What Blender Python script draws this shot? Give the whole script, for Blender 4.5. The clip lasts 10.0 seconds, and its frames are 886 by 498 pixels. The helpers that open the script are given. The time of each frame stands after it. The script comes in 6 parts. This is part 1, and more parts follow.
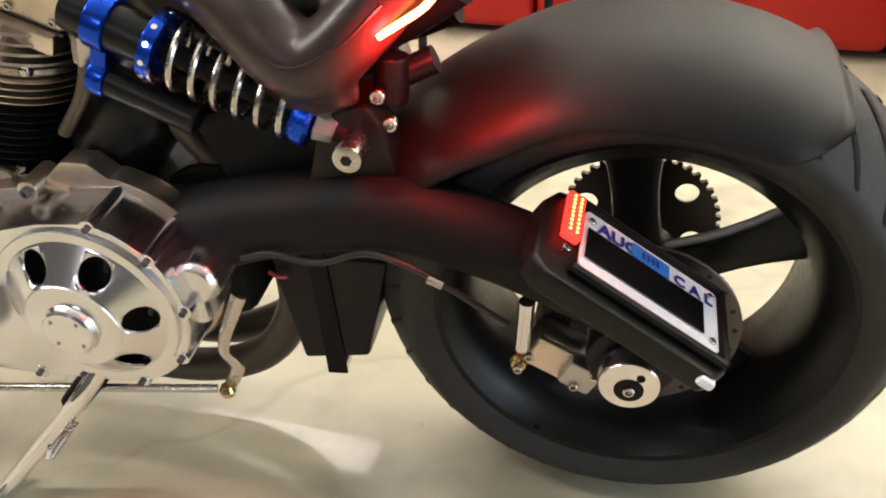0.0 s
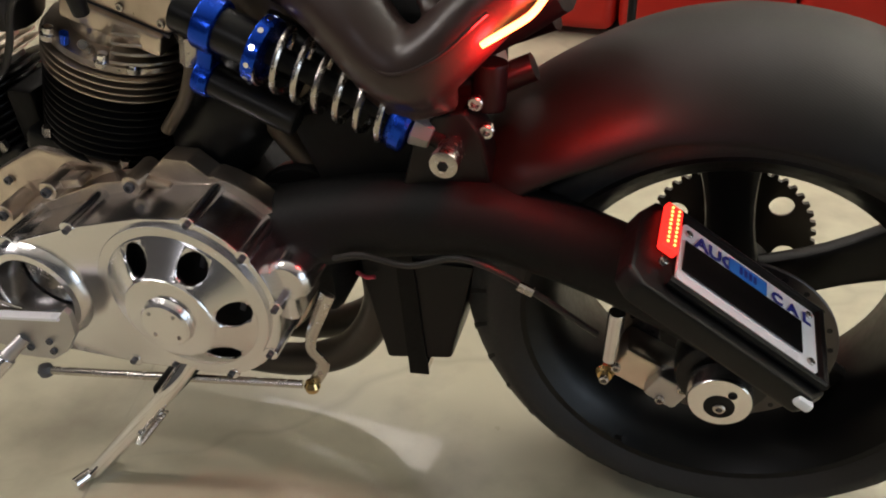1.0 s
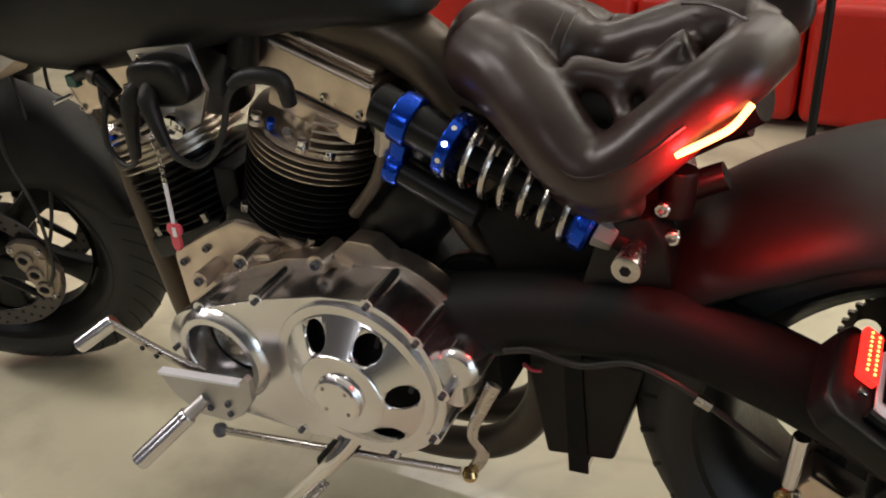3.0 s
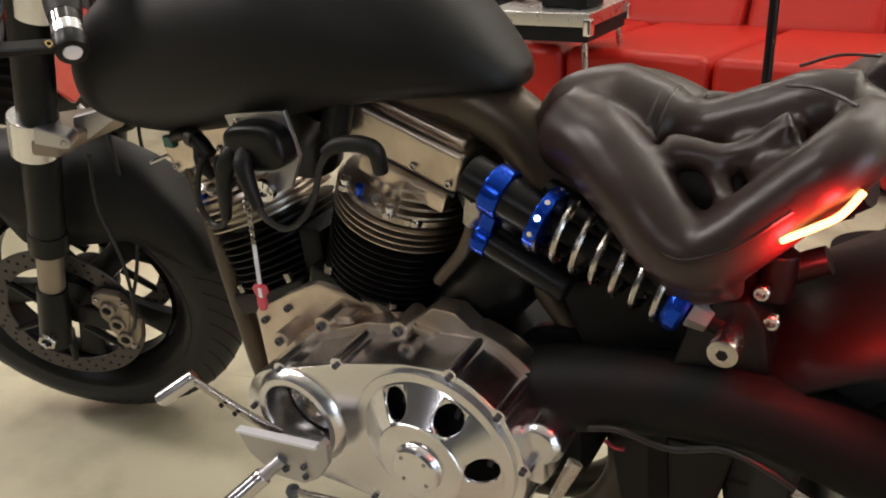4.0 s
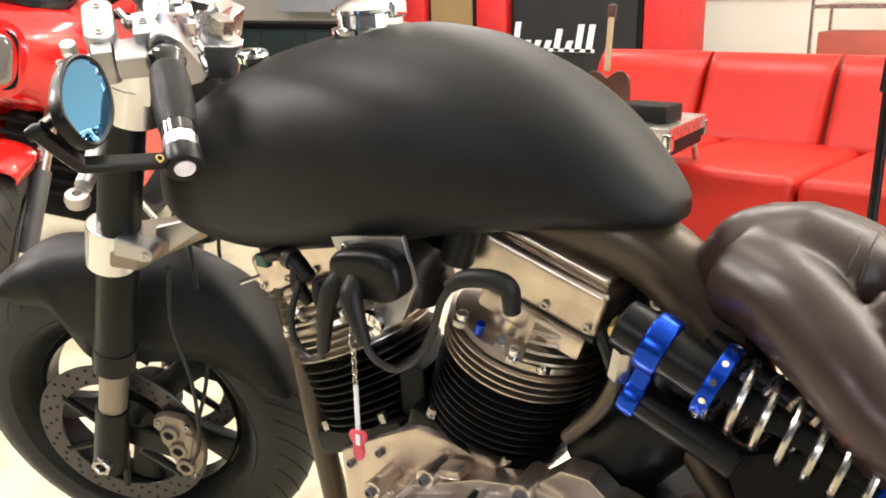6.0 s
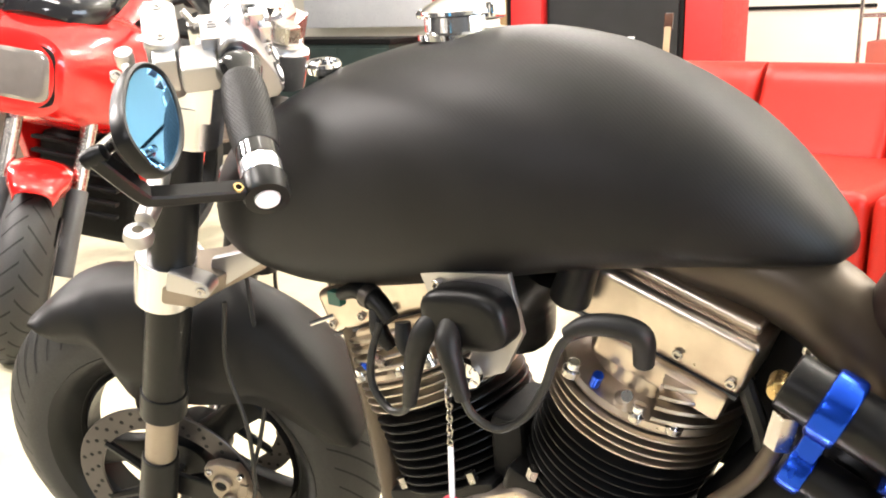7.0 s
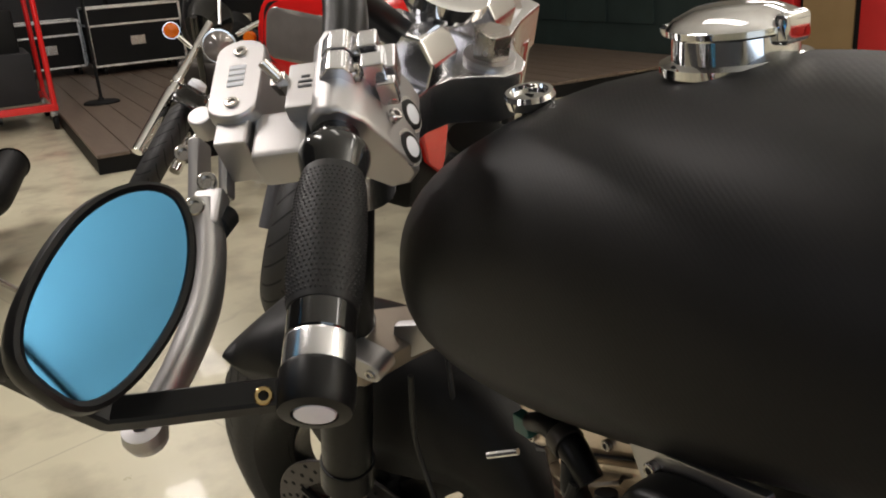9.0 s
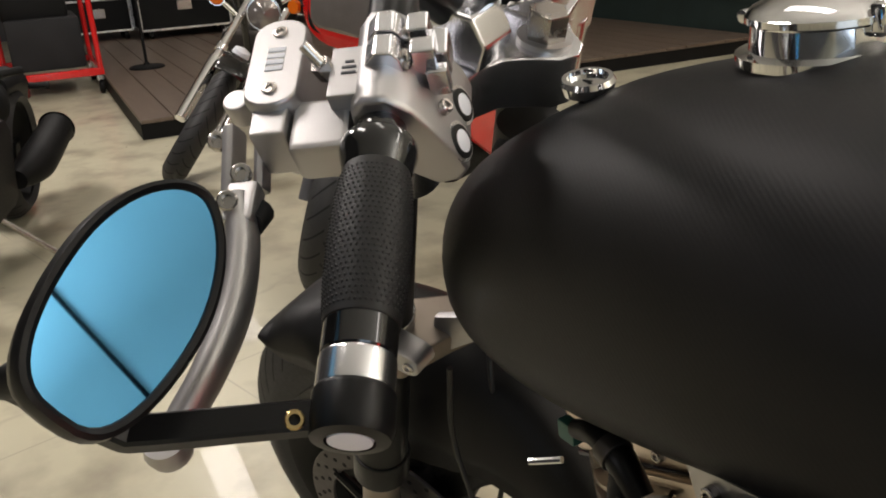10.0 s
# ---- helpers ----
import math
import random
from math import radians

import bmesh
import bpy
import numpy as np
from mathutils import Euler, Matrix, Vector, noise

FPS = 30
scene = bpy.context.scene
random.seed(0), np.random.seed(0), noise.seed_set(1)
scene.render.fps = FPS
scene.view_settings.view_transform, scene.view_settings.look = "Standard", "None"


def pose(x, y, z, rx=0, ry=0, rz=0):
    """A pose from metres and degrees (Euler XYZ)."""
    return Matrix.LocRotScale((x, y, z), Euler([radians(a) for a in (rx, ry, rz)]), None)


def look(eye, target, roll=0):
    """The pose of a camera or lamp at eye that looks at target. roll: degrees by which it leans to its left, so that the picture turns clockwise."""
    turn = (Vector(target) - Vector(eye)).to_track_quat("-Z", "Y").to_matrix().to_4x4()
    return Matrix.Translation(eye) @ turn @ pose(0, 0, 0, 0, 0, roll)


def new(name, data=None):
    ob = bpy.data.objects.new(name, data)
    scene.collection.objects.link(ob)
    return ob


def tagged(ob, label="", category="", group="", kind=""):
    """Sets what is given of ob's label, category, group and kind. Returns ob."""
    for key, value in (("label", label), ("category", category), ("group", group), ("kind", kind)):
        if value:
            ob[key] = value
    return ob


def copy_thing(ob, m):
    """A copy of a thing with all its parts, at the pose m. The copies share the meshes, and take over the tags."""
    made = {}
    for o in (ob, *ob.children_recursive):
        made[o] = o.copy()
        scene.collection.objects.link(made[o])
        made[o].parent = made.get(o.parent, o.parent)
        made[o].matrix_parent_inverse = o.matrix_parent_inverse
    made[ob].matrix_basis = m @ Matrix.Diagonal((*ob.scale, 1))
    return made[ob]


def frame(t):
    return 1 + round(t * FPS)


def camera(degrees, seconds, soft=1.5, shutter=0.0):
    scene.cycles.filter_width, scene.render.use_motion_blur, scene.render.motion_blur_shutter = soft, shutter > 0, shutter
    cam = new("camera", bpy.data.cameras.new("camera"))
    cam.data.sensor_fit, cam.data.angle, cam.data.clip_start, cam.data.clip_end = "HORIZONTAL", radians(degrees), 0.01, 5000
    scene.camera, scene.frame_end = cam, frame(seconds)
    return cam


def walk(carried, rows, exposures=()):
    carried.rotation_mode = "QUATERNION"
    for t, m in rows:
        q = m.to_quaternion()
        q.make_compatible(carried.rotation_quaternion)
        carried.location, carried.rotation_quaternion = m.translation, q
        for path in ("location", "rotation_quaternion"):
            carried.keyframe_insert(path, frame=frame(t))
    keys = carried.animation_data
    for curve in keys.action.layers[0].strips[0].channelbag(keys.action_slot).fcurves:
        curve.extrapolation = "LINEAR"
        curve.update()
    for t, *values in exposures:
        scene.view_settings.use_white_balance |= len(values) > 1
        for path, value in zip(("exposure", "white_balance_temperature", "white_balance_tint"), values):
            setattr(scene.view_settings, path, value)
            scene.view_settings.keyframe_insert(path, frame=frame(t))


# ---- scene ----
cam = camera(55.0, 10.0, soft=1.9, shutter=0.0)
PATH = [
    (0, (0.007, 0.043, 0.999), (-0.485, 1.664, -0.063), -1.2),
    (0.5, (-0.006, 0.038, 1.004), (-0.567, 1.633, -0.064), -1.5),
    (1, (-0.024, 0.035, 1.009), (-0.656, 1.607, -0.054), -1.9),
    (1.5, (-0.037, 0.032, 1.014), (-0.742, 1.591, -0.023), -2.2),
    (2, (-0.05, 0.027, 1.024), (-0.823, 1.578, 0.026), -2.3),
    (2.5, (-0.058, 0.031, 1.032), (-0.923, 1.56, 0.076), -2.8),
    (2.7, (-0.058, 0.035, 1.035), (-0.968, 1.548, 0.096), -3.0),
    (3.8, (-0.078, 0.019, 1.056), (-1.163, 1.487, 0.239), -3.1),
    (4, (-0.097, 0.024, 1.061), (-1.202, 1.49, 0.267), -2.9),
    (4.5, (-0.125, 0.027, 1.072), (-1.274, 1.499, 0.354), -2.2),
    (5, (-0.164, 0.042, 1.078), (-1.345, 1.521, 0.431), -1.6),
    (5.5, (-0.214, 0.062, 1.071), (-1.416, 1.546, 0.478), -1.3),
    (5.7, (-0.2375, 0.068, 1.068), (-1.443, 1.554, 0.484), -1.2),
    (7, (-0.436, 0.132, 1.047), (-1.696, 1.589, 0.507), -1.8),
    (7.5, (-0.49, 0.209, 1.051), (-1.839, 1.582, 0.509), -2.3),
    (8, (-0.529, 0.29, 1.076), (-1.998, 1.52, 0.502), -3.3),
    (8.5, (-0.578, 0.37, 1.097), (-2.17, 1.413, 0.485), -3.8),
    (9, (-0.62, 0.426, 1.103), (-2.3, 1.296, 0.456), -4.3),
    (9.5, (-0.641, 0.443, 1.102), (-2.357, 1.227, 0.437), -3.8),
    (10, (-0.661, 0.441, 1.107), (-2.364, 1.218, 0.403), -3.5),
]
EXPOSURE = [(0.0, -0.32), (0.5, -0.95), (1.0, -1.15), (2.5, -1.12), (4.0, -1.02), (4.5, -0.4), (5.0, -0.35), (5.7, -0.1), (6.8, 0.7), (7.5, 0.8), (8.0, 0.15), (8.5, -0.9), (9.0, -1.5), (10.0, -1.5)]
walk(cam, [(t, look(eye, target, roll)) for t, eye, target, roll in PATH], EXPOSURE)

# ---- world and lights ----
world = bpy.data.worlds.new("world")
scene.world = world
world.use_nodes = True
world.node_tree.nodes["Background"].inputs[0].default_value = (0.75, 0.85, 1.0, 1)
world.node_tree.nodes["Background"].inputs[1].default_value = 0.25


def area_light(name, place, size_x, size_y, watts, colour, target):
    data = bpy.data.lights.new(name, "AREA")
    data.shape, data.size, data.size_y, data.energy, data.color = "RECTANGLE", size_x, size_y, watts, colour
    ob = new(name, data)
    ob.matrix_world = look(place, target)
    return ob


WARM, COOL = (1.0, 0.92, 0.88), (0.72, 0.85, 1.0)
# Fittings are unseen; (3.4, 5.6) is added to brighten the mirrored north wall.
LAMPS = [(-4.9, -0.8, 230, 30), (-2.2, 3.6, 36, 30), (-0.2, 3.0, 26, 60), (-1.75, 1.15, 10, 65), (-2.3, -0.25, 60, 10), (-6.6, 1.2, 90, 30), (-4.4, 5.4, 62, 60), (3.4, 5.6, 50, 1050), (-9.8, 2.0, 40, 20)]
for lx, ly, down, up in LAMPS:
    area_light("tube_light", (lx, ly, 2.96), 1.3, 0.28, down, WARM, (lx, ly, 0))
    # Added uplights: extra bounce off the ceiling, and light on the mirrored wall.
    area_light("added_uplight", (lx, ly, 3.10), 1.3, 0.28, up, (1.0, 0.94, 0.86), (lx, ly, 5))
area_light("door_light", (6.7, -0.6, 1.7), 4.2, 2.8, 280, COOL, (-1, 0.6, 0.3))
# Window out of view, assumed as a soft source on the south side.
area_light("assumed_window_light", (-0.75, -3.93, 2.6), 0.8, 0.55, 30, (1.0, 0.96, 1.0), (-1.0, 0.8, 0.9))

# ---- materials ----


def material(name, colour, rough=0.5, metal=0.0, second=None, scale=30.0, fine=0.0, coat=0.0, mix_scale=4.0, mottle=0.25, rough_var=0.12, gloss=0.5, emit=None, power=0.0, stretch=None, objects=0.0):
    """Principled surface with a broad mottle, a fine grain and a bump."""
    m = bpy.data.materials.new(name)
    m.use_nodes = True
    nodes, links = m.node_tree.nodes, m.node_tree.links
    shader = nodes["Principled BSDF"]
    where = nodes.new("ShaderNodeTexCoord")
    source = where.outputs["Object"]
    if stretch:
        mapping = nodes.new("ShaderNodeMapping")
        mapping.inputs["Scale"].default_value = stretch
        links.new(source, mapping.inputs["Vector"])
        source = mapping.outputs["Vector"]
    broad, grain = nodes.new("ShaderNodeTexNoise"), nodes.new("ShaderNodeTexNoise")
    broad.inputs["Scale"].default_value, broad.inputs["Detail"].default_value = mix_scale, 5
    grain.inputs["Scale"].default_value, grain.inputs["Detail"].default_value = scale, 4
    for n in (broad, grain):
        links.new(source, n.inputs["Vector"])
    second = second or tuple(c * 0.6 for c in colour)
    ramp = nodes.new("ShaderNodeValToRGB")
    ramp.color_ramp.elements[0].position, ramp.color_ramp.elements[1].position = 0.5 - mottle, 0.5 + mottle
    ramp.color_ramp.elements[0].color, ramp.color_ramp.elements[1].color = (*second, 1), (*colour, 1)
    links.new(broad.outputs["Fac"], ramp.inputs["Fac"])
    colour_out = ramp.outputs["Color"]
    if objects:
        info, hsv, math_node = nodes.new("ShaderNodeObjectInfo"), nodes.new("ShaderNodeHueSaturation"), nodes.new("ShaderNodeMapRange")
        math_node.inputs["To Min"].default_value, math_node.inputs["To Max"].default_value = 1 - objects, 1 + objects
        links.new(info.outputs["Random"], math_node.inputs["Value"])
        links.new(math_node.outputs["Result"], hsv.inputs["Value"])
        links.new(colour_out, hsv.inputs["Color"])
        colour_out = hsv.outputs["Color"]
    links.new(colour_out, shader.inputs["Base Color"])
    spread = nodes.new("ShaderNodeMapRange")
    spread.inputs["To Min"].default_value, spread.inputs["To Max"].default_value = max(rough - rough_var, 0.0), min(rough + rough_var, 1)
    links.new(grain.outputs["Fac"], spread.inputs["Value"])
    links.new(spread.outputs["Result"], shader.inputs["Roughness"])
    if fine:
        bump = nodes.new("ShaderNodeBump")
        bump.inputs["Strength"].default_value, bump.inputs["Distance"].default_value = 1.0, fine
        links.new(grain.outputs["Fac"], bump.inputs["Height"])
        links.new(bump.outputs["Normal"], shader.inputs["Normal"])
    shader.inputs["Specular IOR Level"].default_value = gloss
    shader.inputs["Metallic"].default_value = metal
    shader.inputs["Coat Weight"].default_value = coat
    if emit:
        shader.inputs["Emission Color"].default_value, shader.inputs["Emission Strength"].default_value = (*emit, 1), power
    return m


def carbon(name):
    """Satin carbon cloth: a fine diagonal twill under a matt varnish."""
    m = material(name, (0.0064, 0.0061, 0.0060), 0.50, 0.0, (0.0050, 0.0048, 0.0047), 260, 0.0, 0.0, 6, 0.3, 0.04)
    nodes, links = m.node_tree.nodes, m.node_tree.links
    wave = nodes.new("ShaderNodeTexWave")
    wave.inputs["Scale"].default_value, wave.inputs["Distortion"].default_value, wave.inputs["Detail"].default_value = 110, 1.5, 1
    wave.bands_direction = "DIAGONAL"
    links.new(nodes["Texture Coordinate"].outputs["Object"], wave.inputs["Vector"])
    bump = nodes.new("ShaderNodeBump")
    bump.inputs["Strength"].default_value, bump.inputs["Distance"].default_value = 0.16, 0.0002
    links.new(wave.outputs["Fac"], bump.inputs["Height"])
    links.new(bump.outputs["Normal"], nodes["Principled BSDF"].inputs["Normal"])
    nodes["Principled BSDF"].inputs["Specular IOR Level"].default_value = 0.29
    return m


CARBON = carbon("satin_carbon")
BLACK = material("black_paint", (0.006, 0.006, 0.006), 0.36, 0, (0.004, 0.004, 0.004), 90, 0.00005, gloss=0.25)
GLOSS = material("gloss_black", (0.008, 0.008, 0.008), 0.12, 0, None, 60, 0, 0.5, rough_var=0.05)
MATT = material("matt_black", (0.007, 0.0068, 0.0065), 0.6, 0, (0.004, 0.004, 0.004), 160, 0.0001, gloss=0.18)
RUBBER = material("tyre_rubber", (0.024, 0.024, 0.025), 0.58, 0, (0.016, 0.016, 0.016), 220, 0.0002, gloss=0.4)
SOFT = material("grip_rubber", (0.007, 0.007, 0.007), 0.5, 0, None, 150, 0.0001, gloss=0.35)
ALU = material("machined_aluminium", (0.80, 0.80, 0.82), 0.22, 1, (0.72, 0.72, 0.74), 30, 0.0, 0, 5, 0.3, 0.06)
SATIN = material("satin_aluminium", (0.52, 0.51, 0.51), 0.44, 1, (0.46, 0.45, 0.45), 400, 0.00003, 0, 9, 0.3, 0.05)
CALIPER = material("caliper_alloy", (0.34, 0.29, 0.24), 0.45, 0.9, (0.24, 0.20, 0.17), 90)
CAST = material("cast_alloy", (0.80, 0.70, 0.60), 0.33, 1, (0.50, 0.42, 0.35), 120, 0.00025, 0, 18, 0.3, 0.12)
CHROME = material("chrome", (0.86, 0.86, 0.87), 0.07, 1, (0.80, 0.80, 0.80), 60, 0, rough_var=0.04)
STEEL = material("stainless_steel", (0.55, 0.52, 0.49), 0.26, 1, (0.46, 0.43, 0.40), 120, 0.0, rough_var=0.06)
BRASS = material("brass", (0.75, 0.55, 0.25), 0.25, 1)
BLUE = material("blue_anodised", (0.010, 0.075, 0.62), 0.24, 0.85, (0.008, 0.05, 0.42), 60)
LEATHER = material("brown_leather", (0.040, 0.023, 0.020), 0.34, 0, (0.024, 0.014, 0.012), 240, 0.00012, 0, 9, 0.25, 0.1)
FRAME = material("brown_frame_paint", (0.12, 0.092, 0.066), 0.36, 0.4, (0.085, 0.065, 0.046), 110, 0.00005)
PIPE = material("dark_exhaust", (0.10, 0.09, 0.08), 0.40, 0.8, (0.05, 0.045, 0.04), 50)
WHITE = material("white_enamel", (0.82, 0.84, 0.88), 0.3, 0, (0.75, 0.77, 0.82), 40)
PLATEBLUE = material("plate_blue", (0.02, 0.03, 0.30), 0.4, 0, None, 40)
STICKER = material("blue_sticker", (0.03, 0.22, 0.75), 0.4, 0, None, 40)
LED = material("red_led", (0.6, 0.01, 0.01), 0.3, emit=(1.0, 0.03, 0.02), power=4.0)
LEDHOT = material("led_core", (1.0, 0.5, 0.1), 0.3, emit=(1.0, 0.30, 0.06), power=16.0)
TAIL = material("tail_strip", (1.0, 0.4, 0.1), 0.3, emit=(1.0, 0.36, 0.10), power=16.0)
CABLE = material("cable_sheath", (0.015, 0.015, 0.014), 0.45, 0, None, 80)
PINK = material("pink_enamel", (0.75, 0.10, 0.14), 0.25, 0, (0.5, 0.05, 0.08), 40)
MIRROR = material("blue_mirror_glass", (0.155, 0.53, 1.0), 0.02, 1, (0.152, 0.52, 0.98), 20, rough_var=0.01)
GREEN = material("green_plastic", (0.03, 0.12, 0.09), 0.4)
REDPAINT = material("red_bodywork", (0.62, 0.012, 0.010), 0.18, 0, (0.55, 0.01, 0.01), 30, 0, 0.6, rough_var=0.05)
REDVINYL = material("red_vinyl", (0.47, 0.020, 0.012), 0.38, 0, (0.39, 0.015, 0.009), 120, 0.0004, 0, 2.5, 0.25, 0.08, gloss=0.3)
REDWALL = material("red_board", (0.58, 0.02, 0.02), 0.55, 0, (0.5, 0.016, 0.016), 20)
GRILLE = material("black_grille", (0.012, 0.012, 0.013), 0.85, 0, None, 300, 0.0006)
GOLD = material("tan_grille", (0.30, 0.20, 0.09), 0.8, 0, (0.24, 0.16, 0.07), 300, 0.0006)
CREAM = material("cream_wall", (0.84, 0.81, 0.73), 0.6, 0, (0.79, 0.76, 0.68), 60, 0.0004, 0, 1.2)
DUSK = material("dark_wall", (0.06, 0.06, 0.065), 0.7, 0, (0.045, 0.045, 0.05), 20, 0.0004, 0, 1.0)
CEIL = material("ceiling_white", (0.72, 0.72, 0.70), 0.7, 0, (0.62, 0.62, 0.60), 20, 0.0004, 0, 0.8)
AMBER = material("amber_lens", (0.85, 0.18, 0.01), 0.15, 0, None, 30)
LENS = material("headlamp_lens", (0.40, 0.37, 0.35), 0.12, 0.6, (0.14, 0.12, 0.11), 45)
SCREEN = material("smoked_screen", (0.02, 0.02, 0.022), 0.06, 0, None, 20)
DARKWOOD = material("stage_boards", (0.16, 0.12, 0.09), 0.35, 0, (0.11, 0.08, 0.06), 40, 0.0003, 0, 3, stretch=(1, 8, 1))
GREENBOX = material("dark_green_case", (0.03, 0.05, 0.045), 0.5, 0, None, 60)
CASE = material("flight_case_alloy", (0.75, 0.74, 0.72), 0.3, 1, (0.6, 0.59, 0.57), 40)
SUNBURST = material("guitar_varnish", (0.10, 0.035, 0.015), 0.15, 0, (0.03, 0.012, 0.008), 30, 0, 0.5, 6)
MAPLE = material("fretboard_wood", (0.45, 0.32, 0.18), 0.4, 0, None, 60)
GREY = material("grey_plastic", (0.10, 0.10, 0.11), 0.5)


def floor_material():
    m = material("sealed_concrete", (0.61, 0.57, 0.42), 0.34, 0, (0.45, 0.42, 0.30), 14, 0.0003, 0.15, 1.3, 0.3, 0.14)
    nodes, links = m.node_tree.nodes, m.node_tree.links
    coord = nodes["Texture Coordinate"].outputs["Object"]
    spots, crack = nodes.new("ShaderNodeTexNoise"), nodes.new("ShaderNodeTexVoronoi")
    spots.inputs["Scale"].default_value, spots.inputs["Detail"].default_value = 4.2, 11
    crack.feature = "DISTANCE_TO_EDGE"
    crack.inputs["Scale"].default_value = 0.4
    warp, add = nodes.new("ShaderNodeTexNoise"), nodes.new("ShaderNodeVectorMath")
    warp.inputs["Scale"].default_value = 3
    mul = nodes.new("ShaderNodeVectorMath")
    mul.operation = "SCALE"
    mul.inputs["Scale"].default_value = 0.25
    for n in (spots, warp):
        links.new(coord, n.inputs["Vector"])
    links.new(warp.outputs["Color"], mul.inputs[0])
    links.new(mul.outputs[0], add.inputs[0])
    links.new(coord, add.inputs[1])
    links.new(add.outputs[0], crack.inputs["Vector"])
    line = nodes.new("ShaderNodeMapRange")
    line.inputs["From Min"].default_value, line.inputs["From Max"].default_value = 0.0, 0.006
    line.inputs["To Min"].default_value, line.inputs["To Max"].default_value = 0.22, 0.0
    links.new(crack.outputs["Distance"], line.inputs["Value"])
    dirt = nodes.new("ShaderNodeMapRange")
    dirt.inputs["From Min"].default_value, dirt.inputs["From Max"].default_value = 0.47, 0.74
    dirt.inputs["To Min"].default_value, dirt.inputs["To Max"].default_value = 0.0, 0.60
    links.new(spots.outputs["Fac"], dirt.inputs["Value"])
    turned, split = nodes.new("ShaderNodeMapping"), nodes.new("ShaderNodeSeparateXYZ")
    turned.inputs["Rotation"].default_value = (0, 0, radians(-17.5))
    turned.inputs["Location"].default_value = (0.65, 0.3, 0)
    links.new(coord, turned.inputs["Vector"])
    links.new(turned.outputs["Vector"], split.inputs["Vector"])
    joints = line.outputs["Result"]
    for axis in ("X", "Y"):
        fold, thin, top = nodes.new("ShaderNodeMath"), nodes.new("ShaderNodeMapRange"), nodes.new("ShaderNodeMath")
        fold.operation, top.operation = "PINGPONG", "MAXIMUM"
        fold.inputs[1].default_value = 0.92
        links.new(split.outputs[axis], fold.inputs[0])
        thin.inputs["From Min"].default_value, thin.inputs["From Max"].default_value = 0.0015, 0.004
        thin.inputs["To Min"].default_value, thin.inputs["To Max"].default_value = 0.32, 0.0
        links.new(fold.outputs[0], thin.inputs["Value"])
        links.new(joints, top.inputs[0])
        links.new(thin.outputs["Result"], top.inputs[1])
        joints = top.outputs[0]
    total = nodes.new("ShaderNodeMath")
    total.operation, total.use_clamp = "MAXIMUM", True
    links.new(joints, total.inputs[0])
    links.new(dirt.outputs["Result"], total.inputs[1])
    mix = nodes.new("ShaderNodeMix")
    mix.data_type = "RGBA"
    mix.inputs["B"].default_value = (0.14, 0.11, 0.08, 1)
    shader = nodes["Principled BSDF"]
    old = shader.inputs["Base Color"].links[0].from_socket
    links.new(old, mix.inputs["A"])
    links.new(total.outputs[0], mix.inputs["Factor"])
    links.new(mix.outputs["Result"], shader.inputs["Base Color"])
    return m


FLOOR = floor_material()

# ---- mesh helpers ----
V = Vector


def box(cx, cy, cz, sx, sy, sz, turn=None, bevel=0.0, seg=2):
    bm = bmesh.new()
    bmesh.ops.create_cube(bm, size=1)
    bmesh.ops.scale(bm, vec=(sx, sy, sz), verts=bm.verts)
    if bevel:
        bmesh.ops.bevel(bm, geom=bm.edges[:], offset=bevel, segments=seg, affect="EDGES", profile=0.5)
    if turn is not None:
        bmesh.ops.transform(bm, matrix=turn.to_4x4(), verts=bm.verts)
    bmesh.ops.translate(bm, vec=(cx, cy, cz), verts=bm.verts)
    return bm


def basis(axis):
    """Two directions square to axis."""
    a = V(axis).normalized()
    ref = V((0, 0, 1)) if abs(a.z) < 0.9 else V((1, 0, 0))
    u = a.cross(ref).normalized()
    return u, a.cross(u).normalized()


def loft(rings, cap=True, closed=True):
    bm = bmesh.new()
    rows = [[bm.verts.new(p) for p in ring] for ring in rings]
    n = len(rows[0])
    for a, b in zip(rows, rows[1:]):
        for i in range(n if closed else n - 1):
            j = (i + 1) % n
            bm.faces.new((a[i], a[j], b[j], b[i]))
    if cap and closed:
        bm.faces.new(rows[0][::-1])
        bm.faces.new(rows[-1])
    bmesh.ops.recalc_face_normals(bm, faces=bm.faces)
    return bm


def lathe(profile, centre, axis, seg=32, cap=True, start=0.0, sweep=360.0):
    """Turns (radius, height along axis) pairs about the axis."""
    u, w = basis(axis)
    a, c = V(axis).normalized(), V(centre)
    full = sweep >= 359.9
    count = seg if full else seg + 1
    rings = []
    for r, h in profile:
        rings.append([c + a * h + (u * math.cos(t) + w * math.sin(t)) * max(r, 0.0002) for t in (radians(start + sweep * k / seg) for k in range(count))])
    return loft(rings, cap and full, full)


def cyl(p, q, r, r2=None, seg=20, bevel=0.0):
    p, q = V(p), V(q)
    r2 = r if r2 is None else r2
    length = (q - p).length
    b = min(bevel, r * 0.5, length * 0.4)
    if b:
        prof = [(r - b, 0), (r - b * 0.3, b * 0.3), (r, b), (r2, length - b), (r2 - b * 0.3, length - b * 0.3), (r2 - b, length)]
    else:
        prof = [(r, 0), (r2, length)]
    return lathe(prof, p, q - p, seg)


